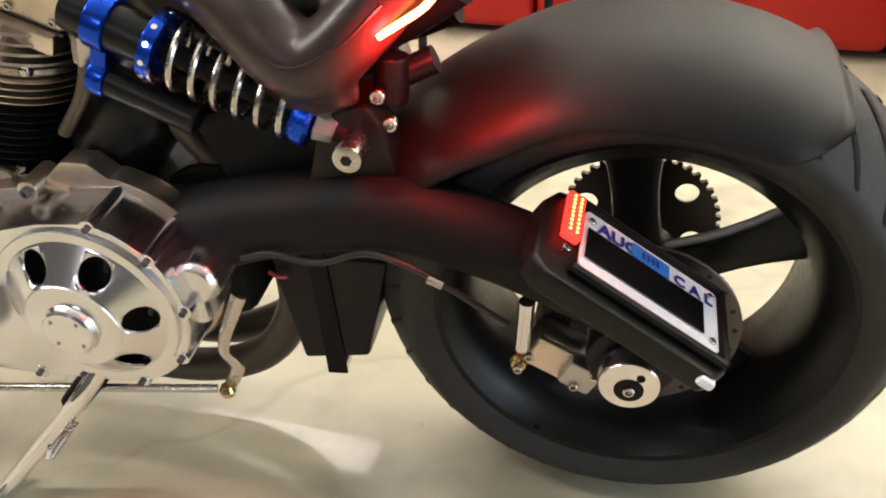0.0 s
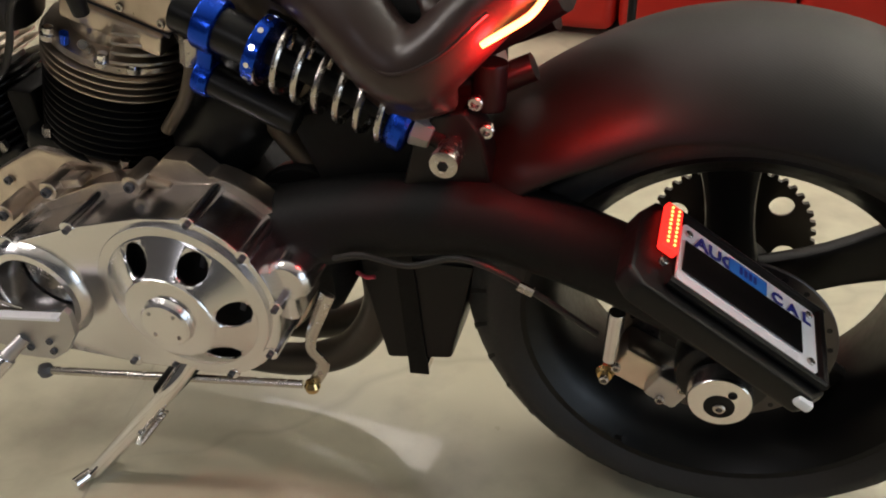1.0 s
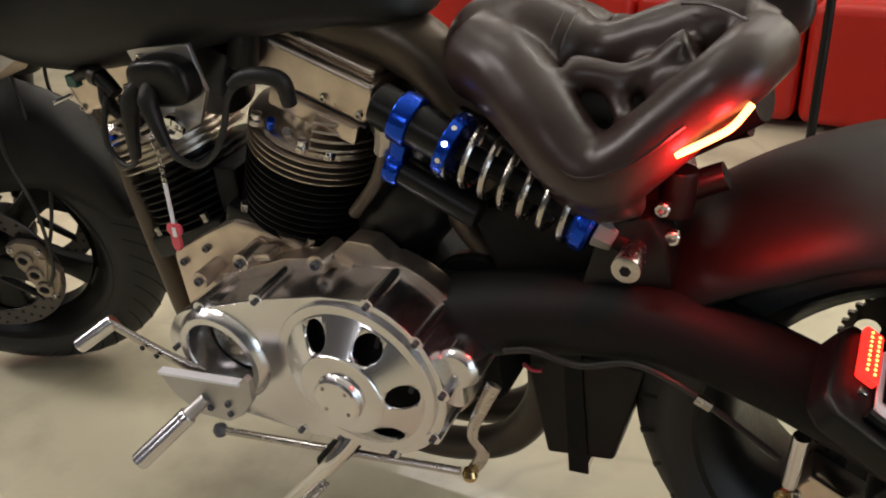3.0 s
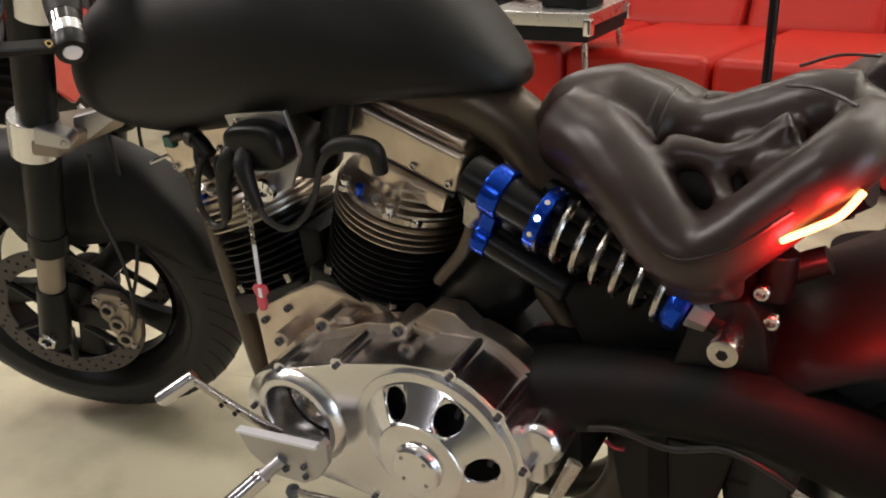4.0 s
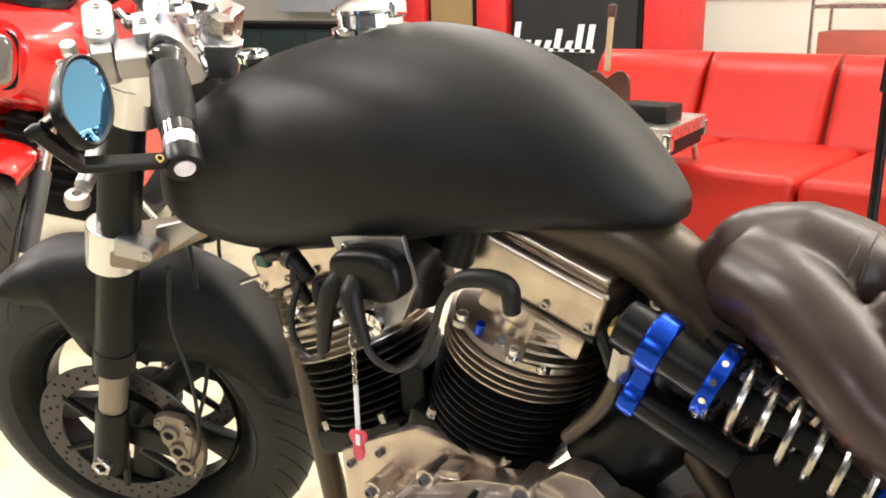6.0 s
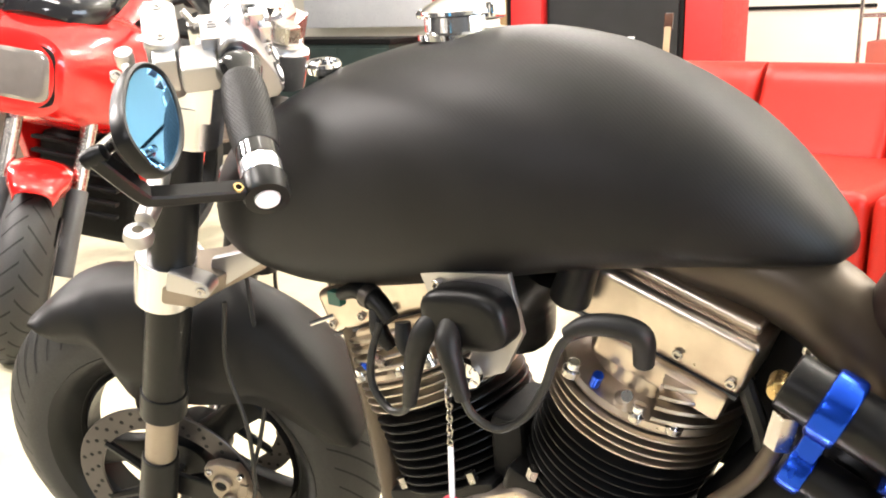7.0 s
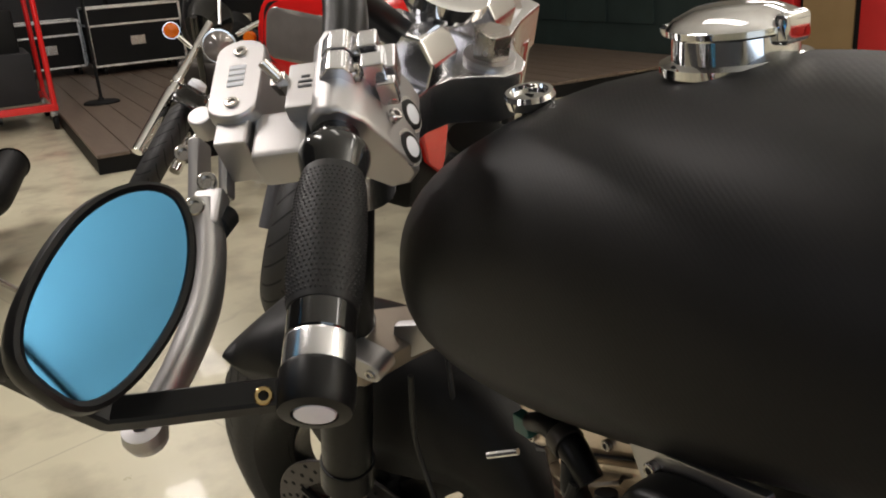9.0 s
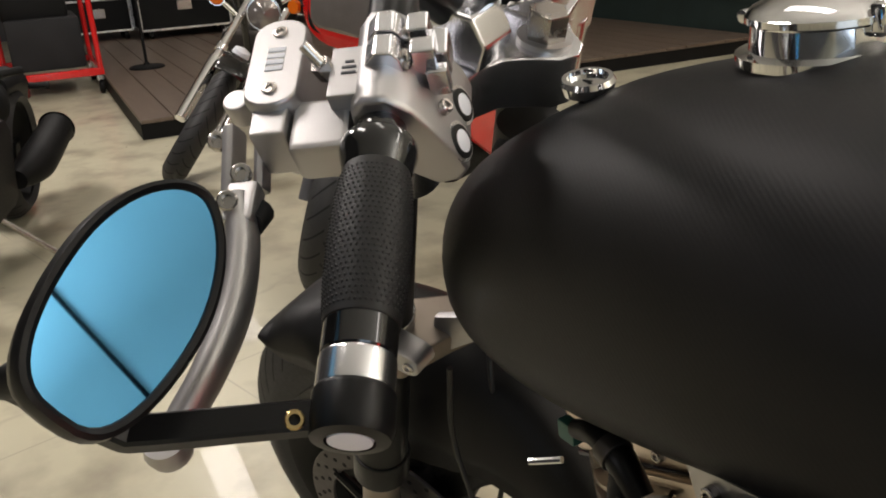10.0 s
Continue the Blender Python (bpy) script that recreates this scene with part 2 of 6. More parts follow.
def ring(centre, axis, r_out, r_in, depth, seg=32, bevel=0.001):
    """A flat washer-like ring, centred on centre."""
    h, b = depth / 2, min(bevel, depth * 0.4, (r_out - r_in) * 0.4)
    prof = [(r_in + b, -h), (r_out - b, -h), (r_out, -h + b), (r_out, h - b), (r_out - b, h), (r_in + b, h), (r_in, h - b), (r_in, -h + b), (r_in + b, -h)]
    bm = lathe(prof, centre, axis, seg, cap=False)
    bmesh.ops.remove_doubles(bm, verts=bm.verts, dist=0.00001)
    bmesh.ops.recalc_face_normals(bm, faces=bm.faces)
    return bm


def spline(points, step=6):
    """Points on a smooth line through the given ones."""
    pts = [V(p) for p in points]
    if len(pts) < 3:
        return pts
    full = [pts[0] * 2 - pts[1], *pts, pts[-1] * 2 - pts[-2]]
    out = []
    for i in range(1, len(full) - 2):
        a, b, c, d = full[i - 1:i + 3]
        for k in range(step):
            t = k / step
            out.append(0.5 * (2 * b + (c - a) * t + (2 * a - 5 * b + 4 * c - d) * t * t + (3 * b - a - 3 * c + d) * t ** 3))
    out.append(pts[-1])
    return out


def tube(points, radius, seg=12, step=6, squash=1.0):
    """A round tube along a smooth line; radius may be a list, one for each point."""
    line = spline(points, step)
    n = len(line)
    radii = [radius] * n
    if isinstance(radius, (list, tuple)):
        m = len(radius) - 1
        radii = []
        for i in range(n):
            f = i / (n - 1) * m
            k = min(int(f), m - 1)
            radii.append(radius[k] + (radius[k + 1] - radius[k]) * (f - k))
    rings, u = [], None
    for i, p in enumerate(line):
        d = (line[min(i + 1, n - 1)] - line[max(i - 1, 0)]).normalized()
        if u is None:
            u, _ = basis(d)
        u = (u - d * u.dot(d)).normalized()
        w = d.cross(u)
        rings.append([p + (u * math.cos(2 * math.pi * k / seg) * squash + w * math.sin(2 * math.pi * k / seg)) * radii[i] for k in range(seg)])
    return loft(rings)


def slab(outline, place, depth_axis, depth, bevel=0.0):
    """A plate: an outline of (a, b) pairs, put in space by place(a, b), thickened along depth_axis."""
    bm = bmesh.new()
    base = [bm.verts.new(place(a, b)) for a, b in outline]
    face = bm.faces.new(base)
    got = bmesh.ops.extrude_face_region(bm, geom=[face])
    moved = [g for g in got["geom"] if isinstance(g, bmesh.types.BMVert)]
    bmesh.ops.translate(bm, vec=V(depth_axis) * depth, verts=moved)
    bmesh.ops.recalc_face_normals(bm, faces=bm.faces)
    if bevel:
        sharp = [e for e in bm.edges if len(e.link_faces) == 2 and e.calc_face_angle(0) > 0.6]
        bmesh.ops.bevel(bm, geom=sharp, offset=bevel, segments=2, affect="EDGES", profile=0.5, clamp_overlap=True)
    return bm


def join(*bms):
    out = bmesh.new()
    for b in bms:
        me = bpy.data.meshes.new("joining")
        b.to_mesh(me)
        out.from_mesh(me)
        b.free()
        bpy.data.meshes.remove(me)
    return out


def finish(name, bm, mat, angle=35):
    for f in bm.faces:
        f.smooth = True
    for e in bm.edges:
        if len(e.link_faces) == 2 and e.calc_face_angle(0) > radians(angle):
            e.smooth = False
    me = bpy.data.meshes.new(name)
    bm.to_mesh(me)
    bm.free()
    me.materials.append(mat)
    return me


def part(name, bm, mat, parent, label="", angle=35):
    flat_faces = len(bm.faces) < 2500
    ob = new(name, finish(name, bm, mat, angle))
    ob.parent = parent
    if flat_faces:
        ob.modifiers.new("normals", "WEIGHTED_NORMAL").keep_sharp = True
    if label:
        tagged(ob, label)
    return ob


def thing(name, label, category, m=None, group="", kind=""):
    ob = new(name)
    ob.empty_display_size = 0.05
    if m is not None:
        ob.matrix_world = m
    return tagged(ob, label, category, group, kind)


def solo(name, bm, mat, label, category, group="", kind="", angle=35):
    return tagged(new(name, finish(name, bm, mat, angle)), label, category, group, kind)


def flat(y):
    """Puts (x, z) outlines on the plane y."""
    return lambda a, b: V((a, y, b))


def arc(cx, cz, r, a0, a1, n):
    return [(cx + r * math.cos(radians(a0 + (a1 - a0) * k / n)), cz + r * math.sin(radians(a0 + (a1 - a0) * k / n))) for k in range(n + 1)]


def bolt(place, axis, r=0.005, h=0.005):
    """A socket-head bolt: rounded head with a sunk hexagon."""
    head = lathe([(r * 0.95, -0.002), (r, h * 0.15), (r, h * 0.8), (r * 0.85, h), (r * 0.55, h), (r * 0.5, h * 0.35), (0, h * 0.35)], place, axis, 12)
    return head


# ---- the room ----
X0, X1, Y0, Y1, ZC = -14.0, 7.0, -4.0, 8.0, 5.4
solo("floor", box((X0 + X1) / 2, (Y0 + Y1) / 2, -0.1, X1 - X0 + 0.4, Y1 - Y0 + 0.4, 0.2), FLOOR, "sealed beige concrete floor with scuffs and hairline cracks", "floor", kind="structure")
solo("ceiling", box((X0 + X1) / 2, (Y0 + Y1) / 2, ZC + 0.1, X1 - X0 + 0.4, Y1 - Y0 + 0.4, 0.2), CEIL, "white painted workshop ceiling", "ceiling", kind="structure")
solo("wall_west", box(X0 - 0.1, (Y0 + Y1) / 2, ZC / 2, 0.2, Y1 - Y0, ZC), DUSK, "dark painted far wall", "wall", kind="structure")
solo("wall_north", box((X0 + X1) / 2, Y1 + 0.1, ZC / 2, X1 - X0, 0.2, ZC), CREAM, "cream panelled wall with a horizontal joint", "wall", kind="structure")
# unseen south wall, kept dark to cut bounced light, with one assumed high window
for nm, x0, x1, z0, z1 in (("wall_south_left", X0, -1.3, 0, ZC), ("wall_south_right", -0.2, X1, 0, ZC), ("wall_south_below", -1.3, -0.2, 0, 2.2), ("wall_south_above", -1.3, -0.2, 3.0, ZC)):
    solo(nm, box((x0 + x1) / 2, Y0 - 0.1, (z0 + z1) / 2, x1 - x0, 0.2, z1 - z0), DUSK, "unseen wall behind the walk, dark to cut bounced light", "wall", kind="structure")
for nm, c, s in (("window_frame", (-0.75, Y0 - 0.1, 2.225), (1.1, 0.1, 0.05)), ("window_frame", (-0.75, Y0 - 0.1, 2.975), (1.1, 0.1, 0.05)), ("window_frame", (-1.275, Y0 - 0.1, 2.6), (0.05, 0.1, 0.7)), ("window_frame", (-0.225, Y0 - 0.1, 2.6), (0.05, 0.1, 0.7))):
    solo(nm, box(*c, *s, bevel=0.004), WHITE, "white frame of the assumed high window", "window frame", kind="structure")
# the doorway in the east wall
for nm, cy, cz, sy, sz in (("wall_east_left", -3.4, ZC / 2, 1.2, ZC), ("wall_east_right", 4.9, ZC / 2, 6.2, ZC), ("wall_east_lintel", -0.5, 4.25, 4.6, 2.3)):
    solo(nm, box(X1 + 0.1, cy, cz, 0.2, sy, sz), CREAM, "cream wall beside the open roller door", "wall", kind="structure")
solo("ground", box(X1 + 6.2, -0.5, -0.11, 12, 14, 0.2), FLOOR, "pale concrete yard outside the door", "ground", kind="structure")
for zj in (0.98, 1.75, 2.5):
    solo("trim", box(-1.0, Y1 - 0.008, zj, 9.0, 0.016, 0.03), MATT, "dark joint strip along the cream wall", "trim", kind="structure")

# ceiling lamps, out of view above; most places are assumed
lamp_proto = None
for lx, ly, down, up in LAMPS:
    if lamp_proto is None:
        lamp_proto = thing("ceiling_light", "white fluorescent ceiling fitting, lit", "ceiling light", Matrix.Translation((lx, ly, 3.02)), "ceiling lights")
        part("housing", box(0, 0, 0.045, 1.36, 0.34, 0.05, bevel=0.01), WHITE, lamp_proto)
        TUBE = material("lit_tube", (1, 1, 1), 0.4, emit=(1.0, 0.95, 0.80), power=12.0)
        for ox in (-0.5, 0.5):
            part("hanger", cyl((ox, 0, 0.065), (ox, 0, ZC - 3.02), 0.005, seg=6), STEEL, lamp_proto)
        for oy in (-0.08, 0.08):
            part("tube", cyl((-0.62, oy, 0.003), (0.62, oy, 0.003), 0.015, seg=10), TUBE, lamp_proto)
    else:
        copy_thing(lamp_proto, Matrix.Translation((lx, ly, 3.02)))

solo("conduit", cyl((1.28, 7.97, 2.3), (1.28, 7.97, ZC), 0.022, seg=10), MATT, "black conduit running up the cream wall", "conduit")

# red sofa, a long run of three seats
def sofa(x_left, width, count, y_front, y_back):
    base = thing("sofa", "long red vinyl sofa with padded seat and back panels", "sofa", Matrix.Translation((x_left, y_front, 0)))
    w = width / count
    part("plinth", box(width / 2, (y_back - y_front) / 2 - 0.15, 0.02, width - 0.08, y_back - y_front + 0.25, 0.04, bevel=0.01), MATT, base)
    for i in range(count):
        cx = w * (i + 0.5)
        sx = cx + 0.40 * w - w * 0.1
        seat = box(sx, 0.14, 0.225, w - 0.010, 1.08, 0.39, bevel=0.045, seg=4)
        for v in seat.verts:
            if v.co.z > 0.35:
                v.co.z += 0.025 * math.cos((v.co.x - sx) / w * math.pi) - 0.03 * (v.co.y / 0.68)
        part("seat_cushion", seat, REDVINYL, base)
        rings = []
        for t in range(13):
            f = t / 12
            z = 0.33 + f * 0.44
            yc = 0.58 + 0.18 * f + 0.0 * f
            th = 0.115 - 0.03 * f
            if t in (0, 12):
                th *= 0.45
            elif t in (1, 11):
                th *= 0.85
            rr = []
            for k in range(24):
                a = 2 * math.pi * k / 24
                c, s2 = math.cos(a), math.sin(a)
                rr.append(V((cx + (w / 2 - 0.006) * math.copysign(abs(c) ** 0.18, c), yc + th * math.copysign(abs(s2) ** 0.5, s2), z)))
            rings.append(rr)
        part("back_cushion", loft(rings), REDVINYL, base, angle=60)
    return base


sofa(-2.49, 4.72, 8, 3.42, 4.3)

# speaker cabinets in a red frame
def cabinet(x0, x1, y, z1, mat, name, label, badge):
    c = thing(name, label, "speaker cabinet", Matrix.Translation(((x0 + x1) / 2, y, 0)), "speaker cabinets")
    w = x1 - x0
    part("case", box(0, 0.25, z1 / 2, w, 0.5, z1, bevel=0.012), MATT, c)
    part("grille", box(0, -0.008, z1 / 2, w - 0.08, 0.018, z1 - 0.08, bevel=0.004), mat, c)
    if badge:
        # script badge drawn as plain slanted strokes
        bx, bz, s = badge
        strokes = []
        for i, h in enumerate((0.13, 0.05, 0.05, 0.05, 0.10, 0.05, 0.12, 0.12)):
            strokes.append(slab([(bx + s * 0.055 * i, bz), (bx + s * (0.055 * i + 0.03), bz), (bx + s * (0.055 * i + 0.05), bz + s * h), (bx + s * (0.055 * i + 0.02), bz + s * h)], flat(-0.019), (0, -1, 0), 0.006))
        strokes.append(box(bx + s * 0.2, -0.022, bz + s * 0.008, s * 0.46, 0.006, s * 0.014))
        part("badge", join(*strokes), WHITE, c, "white script badge")
    return c


cabinet(-4.68, -3.42, 6.5, 1.32, GRILLE, "speaker_cabinet", "black speaker cabinet with a white script badge", (-0.60, 0.57, 1.9))
cabinet(-5.62, -5.06, 6.5, 1.32, GOLD, "speaker_cabinet", "speaker cabinet with a tan grille cloth and small badge", (-0.02, 0.60, 0.7))
for x0, x1 in ((-5.96, -5.66), (-5.04, -4.72), (-3.40, -3.10)):
    solo("red_post", box((x0 + x1) / 2, 6.72, 0.68, x1 - x0, 0.5, 1.36, bevel=0.01), REDWALL, "tall red painted board post between the cabinets", "post", "red posts")


def wire_shelf():
    s = thing("wire_shelf", "chrome wire shelving rack holding boxes against the wall", "shelf", Matrix.Translation((-2.25, 6.9, 0)))
    for px in (0, 1.5):
        for py in (0, 0.5):
            part("post", cyl((px, py, 0), (px, py, 1.9), 0.014, seg=10), STEEL, s)
    for z in (0.35, 0.92, 1.45):
        bars = [box(0.75, 0, z, 1.5, 0.012, 0.03), box(0.75, 0.5, z, 1.5, 0.012, 0.03)]
        bars += [cyl((0.02 + k * 0.061, 0, z + 0.012), (0.02 + k * 0.061, 0.5, z + 0.012), 0.003, seg=6) for k in range(25)]
        part("shelf", join(*bars), STEEL, s)


wire_shelf()
solo("storage_box", box(-1.95, 7.1, 0.56, 0.5, 0.4, 0.36, bevel=0.01), material("red_carton", (0.42, 0.08, 0.05), 0.6, 0, (0.3, 0.06, 0.04), 30), "red printed cardboard box on the wire shelf", "box")
solo("storage_box", box(-1.95, 7.1, 1.06, 0.42, 0.35, 0.24, bevel=0.01), CREAM, "pale cardboard box on the wire shelf", "box")

# dark work bench far behind the tank
def bench():
    b = thing("tool_bench", "long dark green tool bench with drawers", "tool bench", Matrix.Translation((-7.8, 6.0, 0)))
    part("carcass", box(0, 0.3, 0.40, 3.4, 0.6, 0.72, bevel=0.01), GREENBOX, b)
    part("top", box(0, 0.3, 0.785, 3.5, 0.66, 0.05, bevel=0.006), MATT, b)
    for i in range(5):
        part("drawer", box(-1.36 + 0.68 * i, -0.008, 0.55, 0.62, 0.02, 0.34, bevel=0.004), GREENBOX, b)


bench()
solo("wall_panel", box(-7.4, 7.7, 1.05, 3.6, 0.06, 0.35, bevel=0.01), WHITE, "bright white board on the wall over the bench", "wall panel")

# flight case on legs, guitar, black box
def flight_case():
    c = thing("flight_case_table", "alloy-edged flight case standing on tubular legs", "flight case", pose(-1.72, 2.98, 0, 0, 0, 6))
    part("lid", box(0, 0, 0.585, 0.42, 0.42, 0.05, bevel=0.006), CASE, c)
    part("body", box(0, 0, 0.535, 0.40, 0.40, 0.06, bevel=0.005), MATT, c)
    for x in (-0.18, 0.18):
        for y in (-0.18, 0.18):
            part("leg", cyl((x, y, 0.51), (x * 1.25, y * 1.25, 0.0), 0.012, seg=10), STEEL, c)
            part("corner", box(x * 1.13, y * 1.13, 0.56, 0.035, 0.035, 0.06, bevel=0.008), CHROME, c)


flight_case()
solo("black_box", box(-1.64, 2.95, 0.641, 0.19, 0.14, 0.06, bevel=0.008), MATT, "small black box lying on the flight case", "box")


def acoustic_guitar():
    g = thing("guitar", "small dark sunburst guitar leaning on the flight case", "guitar", pose(-1.86, 3.02, 0.70, -12, 0, 14))
    prof = []
    for k in range(40):
        a = 2 * math.pi * k / 40
        r = 0.085 + 0.022 * math.cos(2 * a) - 0.012 * math.sin(a) - 0.012 * math.cos(4 * a)
        prof.append((r * math.cos(a) * 0.95, r * math.sin(a) * 1.15))
    part("body", slab(prof, flat(0), (0, 1, 0), 0.035, 0.004), SUNBURST, g)
    part("neck", box(0, -0.006, 0.17, 0.022, 0.014, 0.20, bevel=0.003), MAPLE, g)
    part("headstock", box(0, 0.0, 0.29, 0.032, 0.012, 0.06, bevel=0.004), SUNBURST, g)
    part("bridge", box(0, -0.005, -0.04, 0.05, 0.008, 0.012, bevel=0.002), MAPLE, g)


acoustic_guitar()


def stand(x, y, h, name="microphone_stand", label="black microphone stand with a round base"):
    s = thing(name, label, "stand", Matrix.Translation((x, y, 0)), "stands")
    part("base", lathe([(0.02, 0), (0.15, 0), (0.15, 0.012), (0.13, 0.022), (0.03, 0.03), (0.02, 0.05)], (0, 0, 0), (0, 0, 1), 32), MATT, s)
    part("lower_tube", cyl((0, 0, 0.04), (0, 0, h * 0.82), 0.0135, seg=12), BLACK, s)
    part("clutch", cyl((0, 0, h * 0.80), (0, 0, h * 0.88), 0.021, 0.017, seg=12, bevel=0.003), MATT, s)
    part("upper_tube", cyl((0, 0, h * 0.86), (0, 0, h * 1.3), 0.008, seg=12), STEEL, s)
    return s


stand(-0.745, 2.36, 1.02)
stand(-0.42, 2.60, 1.02)


# soft bag lying before the sofa
def soft_bag():
    rings = []
    for k in range(13):
        f = -1 + k / 6
        s = max(1 - abs(f) ** 3.5, 0.04)
        rings.append([V((0.42 * f, 0.22 * s * math.cos(q) * (1 + 0.08 * math.sin(3 * q + 4 * f)), 0.16 + 0.16 * s * math.copysign(abs(math.sin(q)) ** 0.7, math.sin(q)) * (1 + 0.06 * math.cos(5 * f)))) for q in (2 * math.pi * j / 20 for j in range(20))])
    b = thing("holdall", "soft dark brown holdall lying on the floor before the sofa", "bag", pose(0.96, 2.62, 0, 0, 0, 12))
    part("body", loft(rings), material("bag_canvas", (0.045, 0.036, 0.028), 0.8, 0, (0.028, 0.022, 0.018), 260, 0.0006), b)
    for s in (-0.12, 0.12):
        part("handle", tube([(-0.18, s, 0.30), (-0.14, s, 0.38), (0.0, s * 1.2, 0.41), (0.14, s, 0.38), (0.18, s, 0.30)], 0.012, 8, 6), MATT, b)


soft_bag()

# ---- the motorcycle ----
BIKE = Matrix.Translation((0, 1.055, 0)) @ Matrix.Rotation(radians(5), 4, "Z") @ Matrix.Rotation(radians(5), 4, "X")
bike = thing("motorcycle", "custom black carbon motorcycle leaning on its side stand", "motorcycle", BIKE)
LEFT = V((0, -1, 0))


def tyre(radius, half, lip, centre, axle, grooves, parent):
    """A road tyre: round crown, sidewalls down to the rim, cut grooves."""
    prof = []
    for k in range(25):
        f = -1 + 2 * k / 24
        prof.append((radius - (radius - lip - 0.035) * abs(f) ** 2.4, f * half))
    prof = [(lip, -half * 0.86), (lip + 0.018, -half * 0.99)] + prof + [(lip + 0.018, half * 0.99), (lip, half * 0.86)]
    body = lathe(prof, centre, axle, 96, cap=False)
    ob = part("tyre", body, RUBBER, parent, "black road tyre with curved grooves", 50)
    return ob


def groove_cuts(radius, half, lip, centre, axle, count, parent, reach=0.9, width=0.0085):
    """Slanting grooves, as dark strips laid on the crown."""
    u, w = basis(axle)
    a, c = V(axle).normalized(), V(centre)
    cuts = bmesh.new()
    for k in range(count):
        for side in (-1, 1):
            t0 = 2 * math.pi * (k + (0.5 if side > 0 else 0)) / count
            last = None
            for j in range(9):
                f = side * (0.08 + (reach - 0.08) * j / 8)
                t = t0 + 0.30 * (j / 8) ** 1.3 * (0.335 / radius)
                r = radius - (radius - lip - 0.035) * abs(f) ** 2.4 + 0.0016
                wide = 0.5 * width / radius * (1 - 0.4 * j / 8)
                pair = [cuts.verts.new(c + a * (f * half) + (u * math.cos(t + s * wide) + w * math.sin(t + s * wide)) * r) for s in (-1, 1)]
                if last:
                    cuts.faces.new((last[0], last[1], pair[1], pair[0]))
                last = pair
    return part("tread_groove", cuts, RECESS_SHADE, parent, "dark tread grooves")


# Near-black put in for the shade inside tread cuts, drillings and sockets.
RECESS_SHADE = material("recess_shade_black", (0.004, 0.004, 0.004), 0.9)


def wheel(name, radius, half, lip, centre, axle, spokes, parent, label, dish, phase=0.0, broad=0.028):
    """Cast wheel: barrel with lips, hub, tapered spokes; tyre as its child."""
    a, c = V(axle).normalized(), V(centre)
    u, w = basis(axle)
    h = half * 0.86
    barrel = lathe([(lip - 0.004, -h), (lip + 0.006, -h - 0.004), (lip + 0.008, -h + 0.004), (lip - 0.004, -h + 0.016), (lip - 0.024, -h + 0.034), (lip - 0.034, -0.02), (lip - 0.034, 0.02), (lip - 0.024, h - 0.034), (lip - 0.004, h - 0.016), (lip + 0.008, h - 0.004), (lip + 0.006, h + 0.004), (lip - 0.004, h), (lip - 0.016, h - 0.012), (lip - 0.040, h - 0.040), (lip - 0.046, 0.02), (lip - 0.046, -0.02), (lip - 0.040, -h + 0.040), (lip - 0.016, -h + 0.012), (lip - 0.004, -h)], c, a, 72, cap=False)
    rim = part(name, barrel, BLACK, parent, label)
    part("hub", lathe([(0.0, -0.05), (0.05, -0.05), (0.055, -0.04), (0.055, 0.04), (0.05, 0.05), (0.0, 0.05)], c + a * dish, a, 32), BLACK, rim)
    for k in range(spokes):
        t = 2 * math.pi * k / spokes + phase
        d = u * math.cos(t) + w * math.sin(t)
        e = a.cross(d)
        rings = []
        for f in range(7):
            g = f / 6
            p = c + d * (0.045 + (lip - 0.045 - 0.038) * g) + a * dish * (1 - 0.3 * g)
            wd, th = broad * (1.0 - 0.22 * math.sin(g * math.pi) + 0.25 * g * g), 0.016
            rings.append([p + e * wd * math.copysign(abs(math.cos(q)) ** 0.6, math.cos(q)) + a * th * math.copysign(abs(math.sin(q)) ** 0.6, math.sin(q)) for q in (2 * math.pi * j / 12 for j in range(12))])
        part("spoke", loft(rings), BLACK, rim)
    tyre(radius, half, lip, c, a, 0, rim)
    groove_cuts(radius, half, lip, c, a, 34 if half > 0.1 else 44, rim, 0.93, 0.013 if half > 0.1 else 0.008)
    return rim


def disc(name, centre, axle, r_out, r_in, parent, holes=24, spin=0.0):
    a, c = V(axle).normalized(), V(centre)
    u, w = basis(axle)
    ob = part(name, ring(c, a, r_out, r_in, 0.005, 64), DISC, parent, "drilled steel brake disc")
    dots = []
    for row, rr in enumerate((r_in + (r_out - r_in) * 0.2, r_in + (r_out - r_in) * 0.5, r_in + (r_out - r_in) * 0.8)):
        for k in range(holes):
            t = 2 * math.pi * (k + row / 3) / holes + spin
            p = c + (u * math.cos(t) + w * math.sin(t)) * rr
            dots.append(cyl(p - a * 0.0031, p + a * 0.0031, 0.0035, seg=8))
    part("drilling", join(*dots), RECESS_SHADE, ob, "dark drilled holes")
    for k in range(6):
        t = 2 * math.pi * k / 6 + 0.3
        d = u * math.cos(t) + w * math.sin(t)
        part("carrier_arm", cyl(c + d * 0.04, c + d * (r_in + 0.006), 0.009, 0.007, seg=8), BLACK, ob)
    return ob


DISC = material("disc_steel", (0.11, 0.10, 0.10), 0.42, 0.9, (0.07, 0.065, 0.065), 90)

# rear wheel
RC = V((-0.0214, 0.020, 0.3575))
rear = wheel("rear_wheel", 0.357, 0.131, 0.256, RC, (0, 1, 0), 5, bike, "fat black cast rear wheel", -0.01, radians(-25), 0.036)
disc("brake_disc", RC + V((0.0, -0.118, 0)), (0, 1, 0), 0.126, 0.08, rear)

